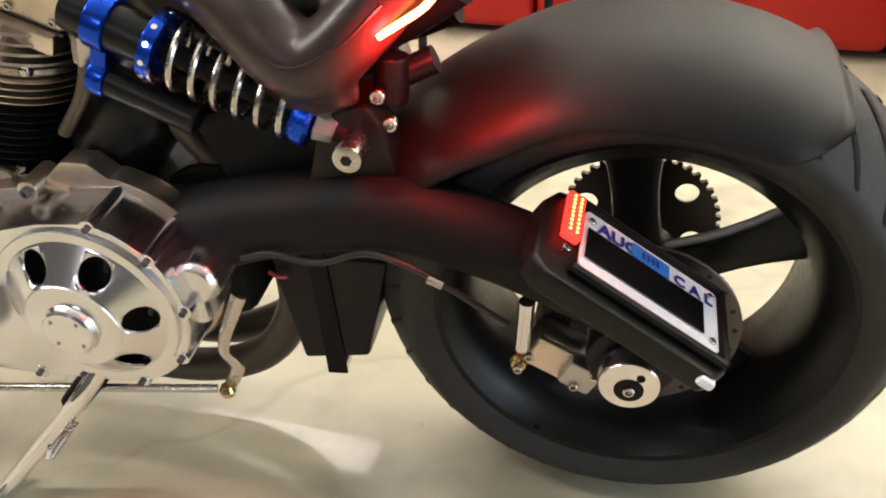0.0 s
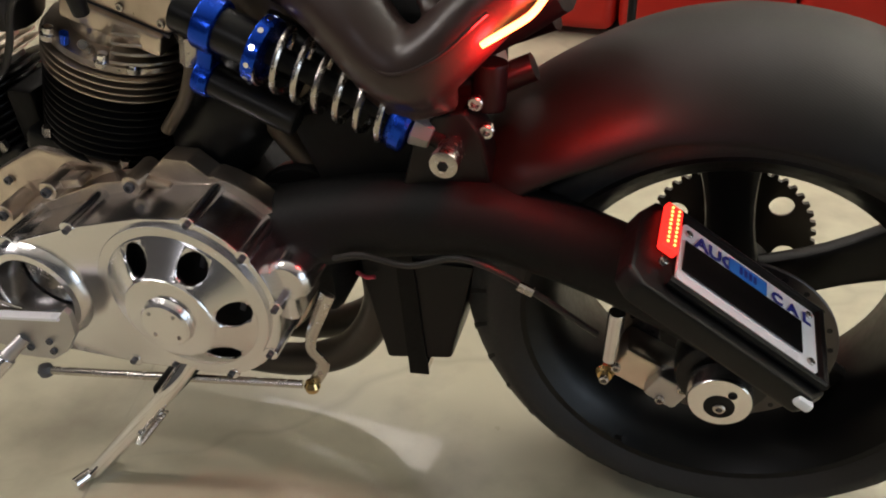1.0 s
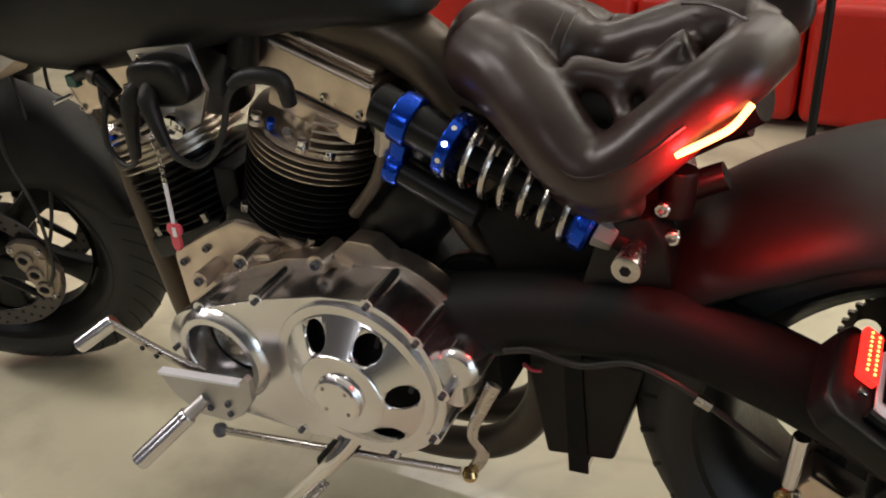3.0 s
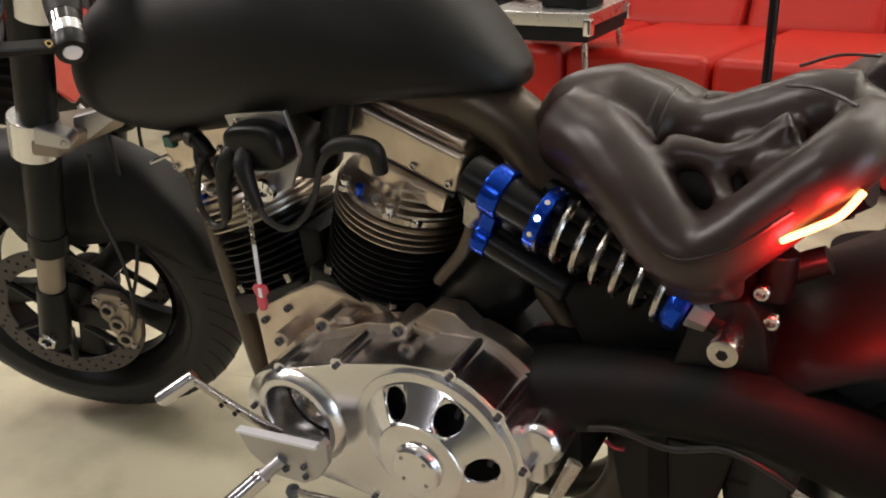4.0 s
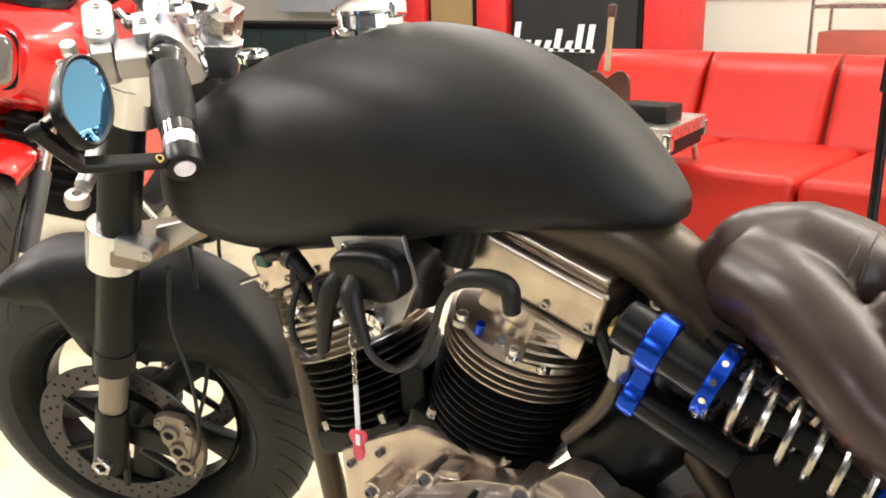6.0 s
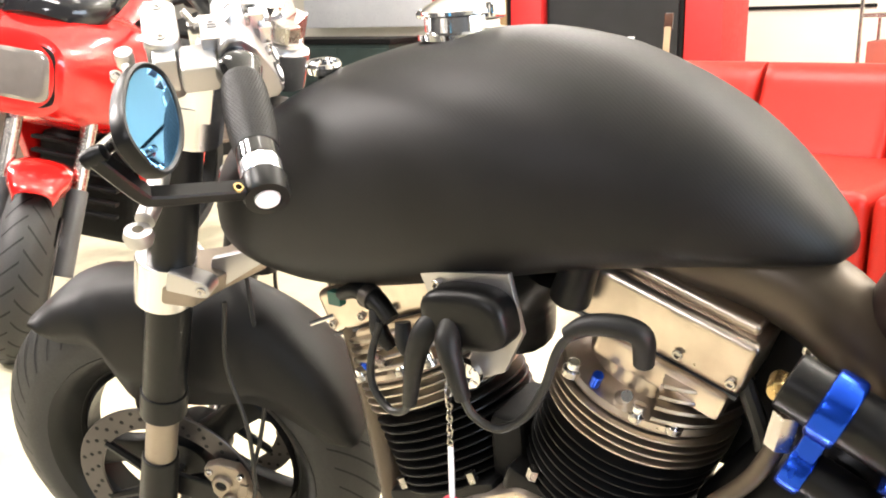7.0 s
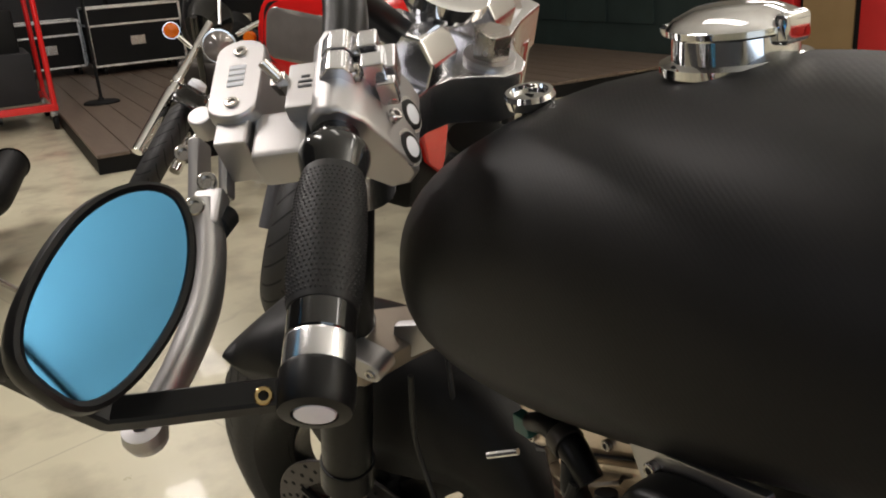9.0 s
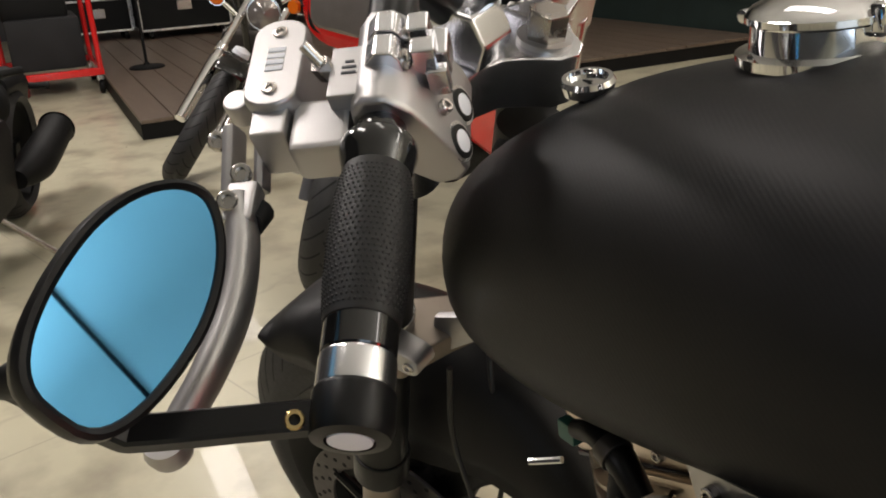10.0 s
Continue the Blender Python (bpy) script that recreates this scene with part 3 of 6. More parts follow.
# steered front end
RAKE, STEER, SPREAD = radians(22.3), radians(24.7), 0.132
UPW = V((math.sin(RAKE), 0, math.cos(RAKE)))
FWD0 = V((-math.cos(RAKE), 0, math.sin(RAKE)))
FWD = (FWD0 * math.cos(STEER) + LEFT * math.sin(STEER)).normalized()
SIDE = (LEFT * math.cos(STEER) - FWD0 * math.sin(STEER)).normalized()
FC = V((-1.6477, -0.0329, 0.3425)) - UPW * 0.006


def fk(s, f, u):
    """A point of the steered fork: to its left, ahead, and up along the leg from the axle's middle."""
    return FC + SIDE * s + FWD * f + UPW * u


def lk(s, u):
    """A point on a fork leg's middle line."""
    return fk(s, 0.024 * u, u)


front = wheel("front_wheel", 0.333, 0.060, 0.232, FC, SIDE, 5, bike, "black cast front wheel with a road tyre", 0.0, radians(3), 0.030)
for s in (-1, 1):
    disc("brake_disc", FC + SIDE * 0.088 * s, SIDE, 0.158, 0.118, front)
for s in (-1, 1):
    o = SPREAD * s
    leg = part("fork_leg", cyl(lk(o, 0.22), lk(o, 0.70), 0.031, seg=28, bevel=0.003), BLACK, bike, "black upside-down fork leg")
    part("stanchion", cyl(lk(o, 0.10), lk(o, 0.23), 0.0235, seg=24), CALIPER, leg, "bare steel stanchion")
    part("fork_foot", cyl(lk(o, -0.03), lk(o, 0.115), 0.030, 0.028, seg=24, bevel=0.004), BLACK, leg)
    part("dust_seal", cyl(lk(o, 0.205), lk(o, 0.25), 0.034, seg=24, bevel=0.003), BLACK, leg)
    part("axle_nut", ring(fk(o + 0.033 * s, 0, 0), SIDE, 0.018, 0.010, 0.01, 6), STEEL, leg, "hexagonal axle nut")
    part("top_clamp", cyl(fk(o, 0, 0.660), fk(o, 0, 0.715), 0.037, seg=28, bevel=0.003), ALU, leg, "machined clamp ring")
    part("lower_clamp", cyl(fk(o, 0.017, 0.412), fk(o, 0.019, 0.482), 0.0395, seg=28, bevel=0.003), ALU, leg, "machined clamp ring")


def yoke(u, depth, mat, name):
    out = [(-0.17, 0.0), (-0.16, 0.035), (-0.10, 0.03), (-0.04, -0.03), (0.04, -0.03), (0.10, 0.03), (0.16, 0.035), (0.17, 0.0), (0.16, -0.035), (0.10, -0.055), (0.03, -0.085), (-0.03, -0.085), (-0.10, -0.055), (-0.16, -0.035)]
    return part(name, slab(out, lambda a, b: fk(a, b, u), UPW, depth, 0.005), mat, bike, "machined aluminium fork yoke")


yoke(0.432, 0.030, CALIPER, "lower_yoke")
top_out = [(-0.168, 0.0), (-0.160, 0.035), (-0.10, 0.04), (-0.04, 0.02), (0.04, 0.02), (0.10, 0.04), (0.160, 0.035), (0.168, 0.0), (0.160, -0.034), (0.130, -0.040), (0.098, -0.034), (0.066, -0.034), (0.040, -0.042), (0.020, -0.062), (0.008, -0.078), (-0.012, -0.086), (-0.032, -0.080), (-0.046, -0.062), (-0.07, -0.044), (-0.11, -0.036), (-0.160, -0.034)]
part("top_yoke", slab(top_out, lambda a, b: fk(a, b, 0.698), UPW, 0.050, 0.004), ALU, bike, "polished aluminium top yoke")
part("front_axle", cyl(fk(-0.15, 0, 0), fk(0.15, 0, 0), 0.011), STEEL, bike)
part("steering_head", cyl(fk(0, -0.06, 0.42), fk(0, -0.06, 0.67), 0.036, seg=24), BLACK, bike)

# front mudguard: deep side panels that drop between the fork legs, scalloped ahead of them
def between(table, t):
    """The value at t of a table of (t, value) pairs, eased from one to the next."""
    for (t0, v0), (t1, v1) in zip(table, table[1:]):
        if t <= t1:
            k = min(max((t - t0) / (t1 - t0), 0), 1)
            return v0 + (v1 - v0) * k
    return table[-1][1]


def mudguard(centre, across, ahead, up, wide, crown, edge, t0, t1, steps, power, name, label, square=0.8, taper=90, pinch=0.0):
    rings = []
    for k in range(steps + 1):
        t = t0 + (t1 - t0) * k / steps
        d = ahead * -math.sin(radians(t)) + up * math.cos(radians(t))
        c, e = between(crown, t), between(edge, t)
        c = max(c, e + 0.004)
        w = wide * (1 - pinch * (max(t - taper, 0) / (t1 - taper)) ** 2) if pinch else wide
        rr = []
        for j in range(29):
            q = math.pi * j / 28
            rr.append(centre + across * (w * math.copysign(abs(math.cos(q)) ** square, math.cos(q))) + d * (e + (c - e) * math.sin(q) ** power))
        rings.append(rr)
    ob = part(name, loft(rings, False, False), CARBON, bike, label, 60)
    ob.modifiers.new("thick", "SOLIDIFY").thickness = 0.004
    return ob


mudguard(FC, SIDE, FWD, UPW, 0.076, [(-48, 0.345), (-40, 0.354), (-20, 0.357), (0, 0.365), (20, 0.365), (40, 0.357), (54, 0.352)],
         [(-48, 0.342), (-46.5, 0.318), (-44, 0.300), (-39, 0.287), (-34, 0.277), (-31.5, 0.258), (-30, 0.215), (-28, 0.178), (-25, 0.168), (-10, 0.166), (0, 0.173), (10, 0.188), (18, 0.210), (26, 0.246), (34, 0.266), (44, 0.284), (51, 0.305), (54, 0.33)],
         -48, 54, 68, 0.5, "front_mudguard", "satin carbon front mudguard with scalloped side panels")

# tank
TOP = [(-1.420, 0.862, 0.780, 0.055), (-1.388, 0.905, 0.752, 0.102), (-1.30, 0.955, 0.733, 0.138), (-1.177, 1.003, 0.730, 0.150), (-1.012, 1.032, 0.765, 0.155), (-0.907, 1.026, 0.790, 0.145), (-0.829, 1.002, 0.805, 0.128), (-0.756, 0.965, 0.815, 0.105), (-0.70, 0.920, 0.820, 0.078), (-0.655, 0.868, 0.825, 0.045), (-0.642, 0.848, 0.832, 0.012)]
dense = spline([V((x, t, b)) for x, t, b, w in TOP], 4)
wide = spline([V((x, w, 0)) for x, t, b, w in TOP], 4)
rings = []
for p, w in zip(dense, wide):
    top, bot, hw = p.y, p.z, max(w.y, 0.008)
    rr = []
    for k in range(40):
        a = 2 * math.pi * k / 40
        c, s2 = math.cos(a), math.sin(a)
        y = hw * math.copysign(abs(c) ** 0.85, c)
        mid = bot + (top - bot) * 0.36
        z = mid + (top - mid) * max(s2, 0) ** 0.95 if s2 >= 0 else mid - (mid - bot) * abs(s2) ** 0.7
        rr.append(V((p.x, y, z)))
    rings.append(rr)
tank = part("fuel_tank", loft(rings), CARBON, bike, "large satin carbon fuel tank", 60)

# rear mudguard
mudguard(RC - V((0, 0.010, 0)), V((0, -1, 0)), V((-1, 0, 0)), V((0, 0, 1)), 0.160, [(-57, 0.402), (-50, 0.388), (-44, 0.381), (-38, 0.376), (-30, 0.372), (-17, 0.369), (0, 0.367), (20, 0.367), (31, 0.366)],
         [(-57, 0.335), (-33, 0.307), (-19, 0.307), (0, 0.299), (13, 0.294), (20, 0.295), (24, 0.299), (26.5, 0.306), (28.5, 0.317), (30, 0.331), (31, 0.350)],
         -57, 31, 60, 1.15, "rear_mudguard", "wide satin carbon rear mudguard", 1.0, 22, 0.18)

def cut(ob, *cutters):
    """Takes the cutters' shapes out of a mesh."""
    tool = new("cutter", finish("cutter", join(*cutters), MATT))
    tool.parent = bike
    mod = ob.modifiers.new("cut", "BOOLEAN")
    mod.operation, mod.solver, mod.object = "DIFFERENCE", "EXACT", tool
    bpy.context.view_layer.update()
    got = bpy.data.meshes.new_from_object(ob.evaluated_get(bpy.context.evaluated_depsgraph_get()))
    ob.modifiers.remove(mod)
    ob.data = got
    bpy.data.objects.remove(tool)
    return ob


def obox(centre, ax, ay, sx, sy, sz, bevel=0.0, seg=2):
    """A box along the directions ax and (nearly) ay."""
    x = V(ax).normalized()
    z = x.cross(V(ay)).normalized()
    y = z.cross(x)
    turn = Matrix((x, y, z)).transposed()
    return box(*centre, sx, sy, sz, turn, bevel, seg)


# swing arm, tapering to a broad hub plate
arm = part("swing_arm", tube([(-0.60, -0.09, 0.44), (-0.48, -0.11, 0.488), (-0.33, -0.135, 0.527), (-0.21, -0.15, 0.515), (-0.10, -0.15, 0.470), (0.03, -0.15, 0.402)], [0.060, 0.054, 0.047, 0.046, 0.046, 0.046], 24, 8), MATT, bike, "black tubular single-sided swing arm")
part("hub_carrier", lathe([(0.035, 0), (0.052, 0.004), (0.055, 0.012), (0.055, 0.05), (0.05, 0.06)], (-0.026, -0.185, 0.372), (0, 1, 0), 40), BLACK, arm)
cap = part("axle_cap", lathe([(0.034, 0.0), (0.036, 0.003), (0.036, 0.026), (0.034, 0.029), (0.0, 0.029)], (-0.029, -0.190, 0.372), (0, -1, 0), 40), ALU, bike, "machined round axle cap")
# Proud black disc, dark in place of a shaded recess.
part("cap_recess", lathe([(0.017, 0.0285), (0.017, 0.0298), (0.0, 0.0298)], (-0.029, -0.190, 0.366), (0, -1, 0), 24), MATT, cap)
part("cap_bolt", bolt((-0.029, -0.2185, 0.366), (0, -1, 0), 0.007, 0.006), STEEL, cap)
part("cap_screw", bolt((-0.017, -0.2185, 0.386), (0, -1, 0), 0.005, 0.002), RECESS_SHADE, cap)
part("pivot_flange", lathe([(0.03, 0), (0.07, 0.0), (0.074, 0.008), (0.07, 0.03), (0.03, 0.03)], (-0.575, -0.075, 0.455), (0, 1, 0), 36), BLACK, arm)
part("shock_lug", slab([(-0.42, 0.53), (-0.30, 0.545), (-0.315, 0.63), (-0.335, 0.66), (-0.37, 0.655), (-0.395, 0.62)], flat(-0.135), (0, 1, 0), 0.05, 0.006), BLACK, arm)

# rear brake under the arm
cal = part("rear_caliper", box(-0.112, -0.125, 0.326, 0.085, 0.05, 0.05, Matrix.Rotation(radians(28), 3, "Y"), 0.008), CAST, bike, "bare alloy rear brake caliper")
part("caliper_half", box(-0.085, -0.15, 0.318, 0.045, 0.03, 0.04, Matrix.Rotation(radians(28), 3, "Y"), 0.006), SATIN, cal)
for p in ((-0.092, 0.308), (-0.068, 0.330), (-0.148, 0.35)):
    part("caliper_bolt", bolt((p[0], -0.165, p[1]), (0, -1, 0), 0.006, 0.005), STEEL, cal)
link = part("torque_rod", cyl((-0.152, -0.17, 0.442), (-0.157, -0.165, 0.36), 0.010, 0.0085, seg=16, bevel=0.002), ALU, bike, "short machined torque rod")
part("rod_end", lathe([(0.0, -0.008), (0.009, -0.007), (0.012, 0), (0.009, 0.007), (0.0, 0.008)], (-0.160, -0.165, 0.338), (0, 1, 0), 16), BRASS, link, "gold-coloured rod end")
part("rod_bolt", bolt((-0.160, -0.175, 0.338), (0, -1, 0), 0.006, 0.006), STEEL, link)

# chain sprocket on the far side
teeth = []
for k in range(44):
    t = 2 * math.pi * k / 44
    teeth += [(RC.x + 0.108 * math.cos(t + dt) * f, RC.z + 0.108 * math.sin(t + dt) * f) for dt, f in ((-0.045, 1.0), (-0.02, 1.06), (0.02, 1.06), (0.045, 1.0))]
sprocket = part("sprocket", slab(teeth, flat(0.13), (0, 1, 0), 0.007), PIPE, rear, "dark toothed sprocket pierced with round holes")
cut(sprocket, *[cyl((RC.x + 0.082 * math.cos(t), 0.11, RC.z + 0.082 * math.sin(t)), (RC.x + 0.082 * math.cos(t), 0.16, RC.z + 0.082 * math.sin(t)), 0.017, seg=20) for t in (2 * math.pi * k / 6 + 0.72 for k in range(6))])
part("valve", cyl((-0.14, -0.10, 0.15), (-0.13, -0.115, 0.165), 0.004, seg=8), MATT, rear)

# number plate with its lamp, lying on a black carrier that slopes down to the back
PA = V((0.828, 0.0, -0.561))
def on_plate(a, b, out=0.0):
    """A point of the plate: a along its long side, b up its short side, from its lower front corner."""
    o, ea, eb = V((-0.0955, -0.2420, 0.5585)), PA * 1.07, V((0.03, 1.33, -0.02))
    return o + ea * a + eb * b + ea.cross(eb).normalized() * out


PN = PA.cross(V((0.03, 1.33, -0.02))).normalized()
holder_out = [(-0.045, -0.012), (-0.045, 0.062), (-0.030, 0.088), (0.175, 0.088), (0.186, 0.076), (0.186, -0.008), (0.170, -0.024), (-0.030, -0.024)]
holder = part("plate_holder", slab(holder_out, lambda a, b: on_plate(a, b) - PN * 0.036, PN, 0.030, 0.006), BLACK, bike, "black moulded number plate holder")
rim_bm = [tube([on_plate(a, b) for a, b in ((-0.008, -0.008), (0.176, -0.008))], 0.006, 8), tube([on_plate(a, b) for a, b in ((0.176, -0.008), (0.176, 0.080))], 0.006, 8), tube([on_plate(a, b) for a, b in ((0.176, 0.080), (-0.008, 0.080))], 0.006, 8)]
part("holder_rim", join(*rim_bm), BLACK, holder)


def patch(a0, b0, a1, b1, lift, mat, name, parent, label=""):
    return part(name, slab([(a0, b0), (a1, b0), (a1, b1), (a0, b1)], lambda a, b: on_plate(a, b) + PN * (lift - 0.001), PN, 0.001), mat, parent, label)


plate = part("number_plate", slab([(0.004, 0), (0.166, 0), (0.170, 0.004), (0.170, 0.070), (0.166, 0.074), (0.004, 0.074), (0, 0.070), (0, 0.004)], lambda a, b: on_plate(a, b) - PN * 0.003, PN, 0.003), WHITE, bike, "white number plate with blue lettering")
patch(0.004, 0.012, 0.150, 0.050, 0.0025, GLOSS, "number_bar", plate, "black bar over the number")
patch(0.058, 0.052, 0.106, 0.069, 0.0020, STICKER, "sticker", plate, "blue sticker")
for k in range(4):
    patch(0.071 + 0.006 * k, 0.056, 0.0745 + 0.006 * k, 0.065, 0.0024, PLATEBLUE, "sticker_bar", plate)


def words(text, size, a, b, mat, name):
    """Lettering laid on the plate."""
    curve = bpy.data.curves.new(name, "FONT")
    curve.body, curve.size, curve.extrude, curve.offset = text, size, 0.0004, 0.0007
    made = new(name, curve)
    bpy.context.view_layer.update()
    me = bpy.data.meshes.new_from_object(made.evaluated_get(bpy.context.evaluated_depsgraph_get()))
    bpy.data.objects.remove(made)
    me.materials.clear()
    me.materials.append(mat)
    ob = new(name, me)
    ob.parent = plate
    x = PA.normalized()
    y = PN.cross(x).normalized()
    ob.matrix_basis = Matrix.Translation(on_plate(a, b) + PN * 0.0012) @ Matrix((x, y, PN)).transposed().to_4x4()
    return ob


words("AUG", 0.026, 0.016, 0.0535, PLATEBLUE, "month_lettering")
words("C A L", 0.022, 0.113, 0.0535, PLATEBLUE, "state_lettering")
for a, b in ((0.008, 0.062), (0.161, 0.066), (0.161, 0.010)):
    part("plate_screw", bolt(on_plate(a, b), PN, 0.0045, 0.003), STEEL, plate)
lamp = part("plate_lamp", slab([(-0.024, 0.022), (-0.004, 0.022), (-0.004, 0.082), (-0.024, 0.082)], lambda a, b: on_plate(a, b) - PN * 0.004, PN, 0.010, 0.003), LED, holder, "lit red lamp")
for r in range(2):
    for k in range(9):
        part("diode", cyl(on_plate(-0.018 + 0.008 * r, 0.029 + 0.0058 * k) + PN * 0.005, on_plate(-0.018 + 0.008 * r, 0.029 + 0.0058 * k) + PN * 0.0072, 0.0014, seg=6), LEDHOT, lamp)
part("lamp_screw", bolt(on_plate(-0.016, 0.008), PN, 0.005, 0.004), STEEL, holder)
part("plate_lamp_cover", obox(on_plate(0.165, -0.022) - PN * 0.016, PA, (0, 1, 0), 0.020, 0.016, 0.012, 0.004), WHITE, holder, "small white lamp cover")

# primary cover
HUB = (-0.700, 0.394)


def cover_outline(grow):
    right = arc(HUB[0], HUB[1], 0.124 + grow, 78, -98, 20)
    left = arc(-0.945, 0.352, 0.084 + grow, 262, 98, 16)
    return right + [(-0.80, 0.266 - grow)] + left + [(-0.845, 0.478 + grow), (-0.735, 0.508 + grow)]


cover = part("primary_cover", slab(cover_outline(0.010), flat(-0.210), (0, 1, 0), 0.080, 0.003), ALU, bike, "machined aluminium primary drive cover")
part("inner_primary", slab(cover_outline(0.022)[:-2] + [(-0.85, 0.505), (-0.775, 0.520), (-0.735, 0.556), (-0.700, 0.556), (-0.675, 0.535)], flat(-0.130), (0, 1, 0), 0.035, 0.003), CAST, cover, "inner primary casing")
part("face_ring", ring((HUB[0], -0.2125, HUB[1]), (0, 1, 0), 0.121, 0.106, 0.008, 64), ALU, cover)
cone = part("clutch_dome", lathe([(0.0, 0.040), (0.030, 0.040), (0.032, 0.032), (0.058, 0.030), (0.062, 0.026), (0.101, 0.001), (0.103, -0.012), (0.109, -0.012), (0.109, 0.002), (0.105, 0.006), (0.064, 0.032), (0.062, 0.036), (0.036, 0.038), (0.034, 0.041), (0.034, 0.047), (0.031, 0.050), (0.0, 0.050)], (HUB[0], -0.212, HUB[1]), (0, -1, 0), 64, cap=False), ALU, cover, "turned dome with round windows")
holes = []
for k in range(4):
    t = radians(117 - 56 * k)
    holes.append(cyl((HUB[0] + 0.084 * math.cos(t), -0.27, HUB[1] + 0.084 * math.sin(t)), (HUB[0] + 0.084 * math.cos(t), -0.196, HUB[1] + 0.084 * math.sin(t)), 0.0195, seg=32))
cut(cone, *holes)
for k in range(4):
    t = radians(117 - 56 * k)
    # Black disc behind each window, in place of the shade inside.
    part("window_shade_disc", cyl((HUB[0] + 0.084 * math.cos(t), -0.1985, HUB[1] + 0.084 * math.sin(t)), (HUB[0] + 0.084 * math.cos(t), -0.193, HUB[1] + 0.084 * math.sin(t)), 0.019, seg=24), RECESS_SHADE, cone)
    part("basket_finger", box(HUB[0] + 0.084 * math.cos(t), -0.201, HUB[1] + 0.080 * math.sin(t), 0.007, 0.006, 0.034, Matrix.Rotation(radians(20), 3, "Y"), 0.001), GREY, cone)
cut(cover, *[cyl((HUB[0], -0.24, HUB[1]), (HUB[0], -0.165, HUB[1]), 0.104, seg=48)], cyl((-0.93, -0.26, 0.372), (-0.93, -0.15, 0.372), 0.058, seg=40))
# Clutch coloured near-black so the dome's windows look shaded.
part("clutch_basket", lathe([(0.03, 0), (0.102, 0.0), (0.102, 0.028), (0.092, 0.034), (0.05, 0.036), (0.0, 0.04)], (HUB[0], -0.166, HUB[1]), (0, -1, 0), 32), RECESS_SHADE, cover, "clutch inside the dome, blackened for shade")
for k in range(12):
    t = 2 * math.pi * k / 12
    part("clutch_plate_tab", box(HUB[0] + 0.086 * math.cos(t), -0.185, HUB[1] + 0.086 * math.sin(t), 0.012, 0.03, 0.008, Matrix.Rotation(-t, 3, "Y")), GREY, cover)
for k in range(4):
    t = radians(45 + 90 * k)
    part("dome_screw", bolt((HUB[0] + 0.024 * math.cos(t), -0.2605, HUB[1] + 0.024 * math.sin(t)), (0, -1, 0), 0.003, 0.0025), STEEL, cone)
part("clutch_rim", lathe([(0.056, -0.05), (0.056, 0.012), (0.060, 0.018), (0.070, 0.018), (0.078, 0.010), (0.082, 0.0), (0.086, -0.01), (0.084, -0.05)], (-0.93, -0.205, 0.372), (0, -1, 0), 48, cap=False), ALU, cover, "raised round rim of the engine pulley window")
part("engine_pulley", lathe([(0.0, 0.0), (0.050, 0.0), (0.052, 0.01), (0.03, 0.014), (0.014, 0.03), (0.0, 0.03)], (-0.93, -0.162, 0.372), (0, -1, 0), 32), STEEL, cover)
for a in (74, 40, 4, -34, -72, -110):
    t = radians(a)
    part("cover_boss", cyl((HUB[0] + 0.131 * math.cos(t), -0.211, HUB[1] + 0.131 * math.sin(t)), (HUB[0] + 0.131 * math.cos(t), -0.10, HUB[1] + 0.131 * math.sin(t)), 0.0105, seg=16, bevel=0.002), ALU, cover)
    part("cover_bolt", bolt((HUB[0] + 0.131 * math.cos(t), -0.2135, HUB[1] + 0.131 * math.sin(t)), (0, -1, 0), 0.0045, 0.003), GREY, cover)
for x, z in ((-0.845, 0.486), (-0.955, 0.447), (-0.815, 0.262), (-1.025, 0.36)):
    part("cover_boss", cyl((x, -0.211, z), (x, -0.10, z), 0.0115, seg=16, bevel=0.002), ALU, cover)
    part("cover_bolt", bolt((x, -0.2135, z), (0, -1, 0), 0.0045, 0.003), GREY, cover)
part("starter_housing", lathe([(0.0, 0.0), (0.024, 0.0), (0.030, 0.006), (0.032, 0.014), (0.032, 0.075), (0.036, 0.09)], (-0.558, -0.195, 0.432), (0, 1, 0), 32), ALU, cover, "rounded starter housing")
part("starter_web", box(-0.578, -0.15, 0.40, 0.06, 0.085, 0.07, bevel=0.012), ALU, cover)
for x, z, ex, ez in ((-0.775, 0.525, -0.735, 0.515), (-0.91, 0.50, -0.875, 0.507), (-1.0, 0.45, -0.985, 0.43)):
    part("casting_lug", cyl((x, -0.155, z), (x, -0.10, z), 0.014, seg=20, bevel=0.003), CAST, cover)
    part("lug_bolt", bolt((x, -0.157, z), (0, -1, 0), 0.007, 0.005), GREY, cover)
    part("lug_web", obox(((x + ex) / 2, -0.125, (z + ez) / 2), (ex - x, 0, ez - z), (0, 1, 0), 0.05, 0.03, 0.014, 0.004), CAST, cover)

# foot controls
bracket = part("peg_bracket", slab([(-1.02, 0.356), (-0.862, 0.378), (-0.850, 0.392), (-0.843, 0.386), (-0.846, 0.350), (-0.872, 0.314), (-0.90, 0.294), (-0.955, 0.290), (-1.0, 0.315)], flat(-0.262), (0, 1, 0), 0.010, 0.0015), SATIN, bike, "bright aluminium footrest bracket")
# White enamel strip stands for the light caught on the alloy edge.
part("bracket_lit_edge", obox((-0.938, -0.260, 0.366), (0.156, 0, 0.022), (0, 1, 0), 0.156, 0.014, 0.006, 0.0015), WHITE, bracket, "edge whitened for the light it catches")
for x, z in ((-0.93, 0.312), (-0.893, 0.312), (-0.893, 0.330)):
    part("bracket_bolt", bolt((x, -0.2635, z), (0, -1, 0), 0.005, 0.003), GREY, bracket)
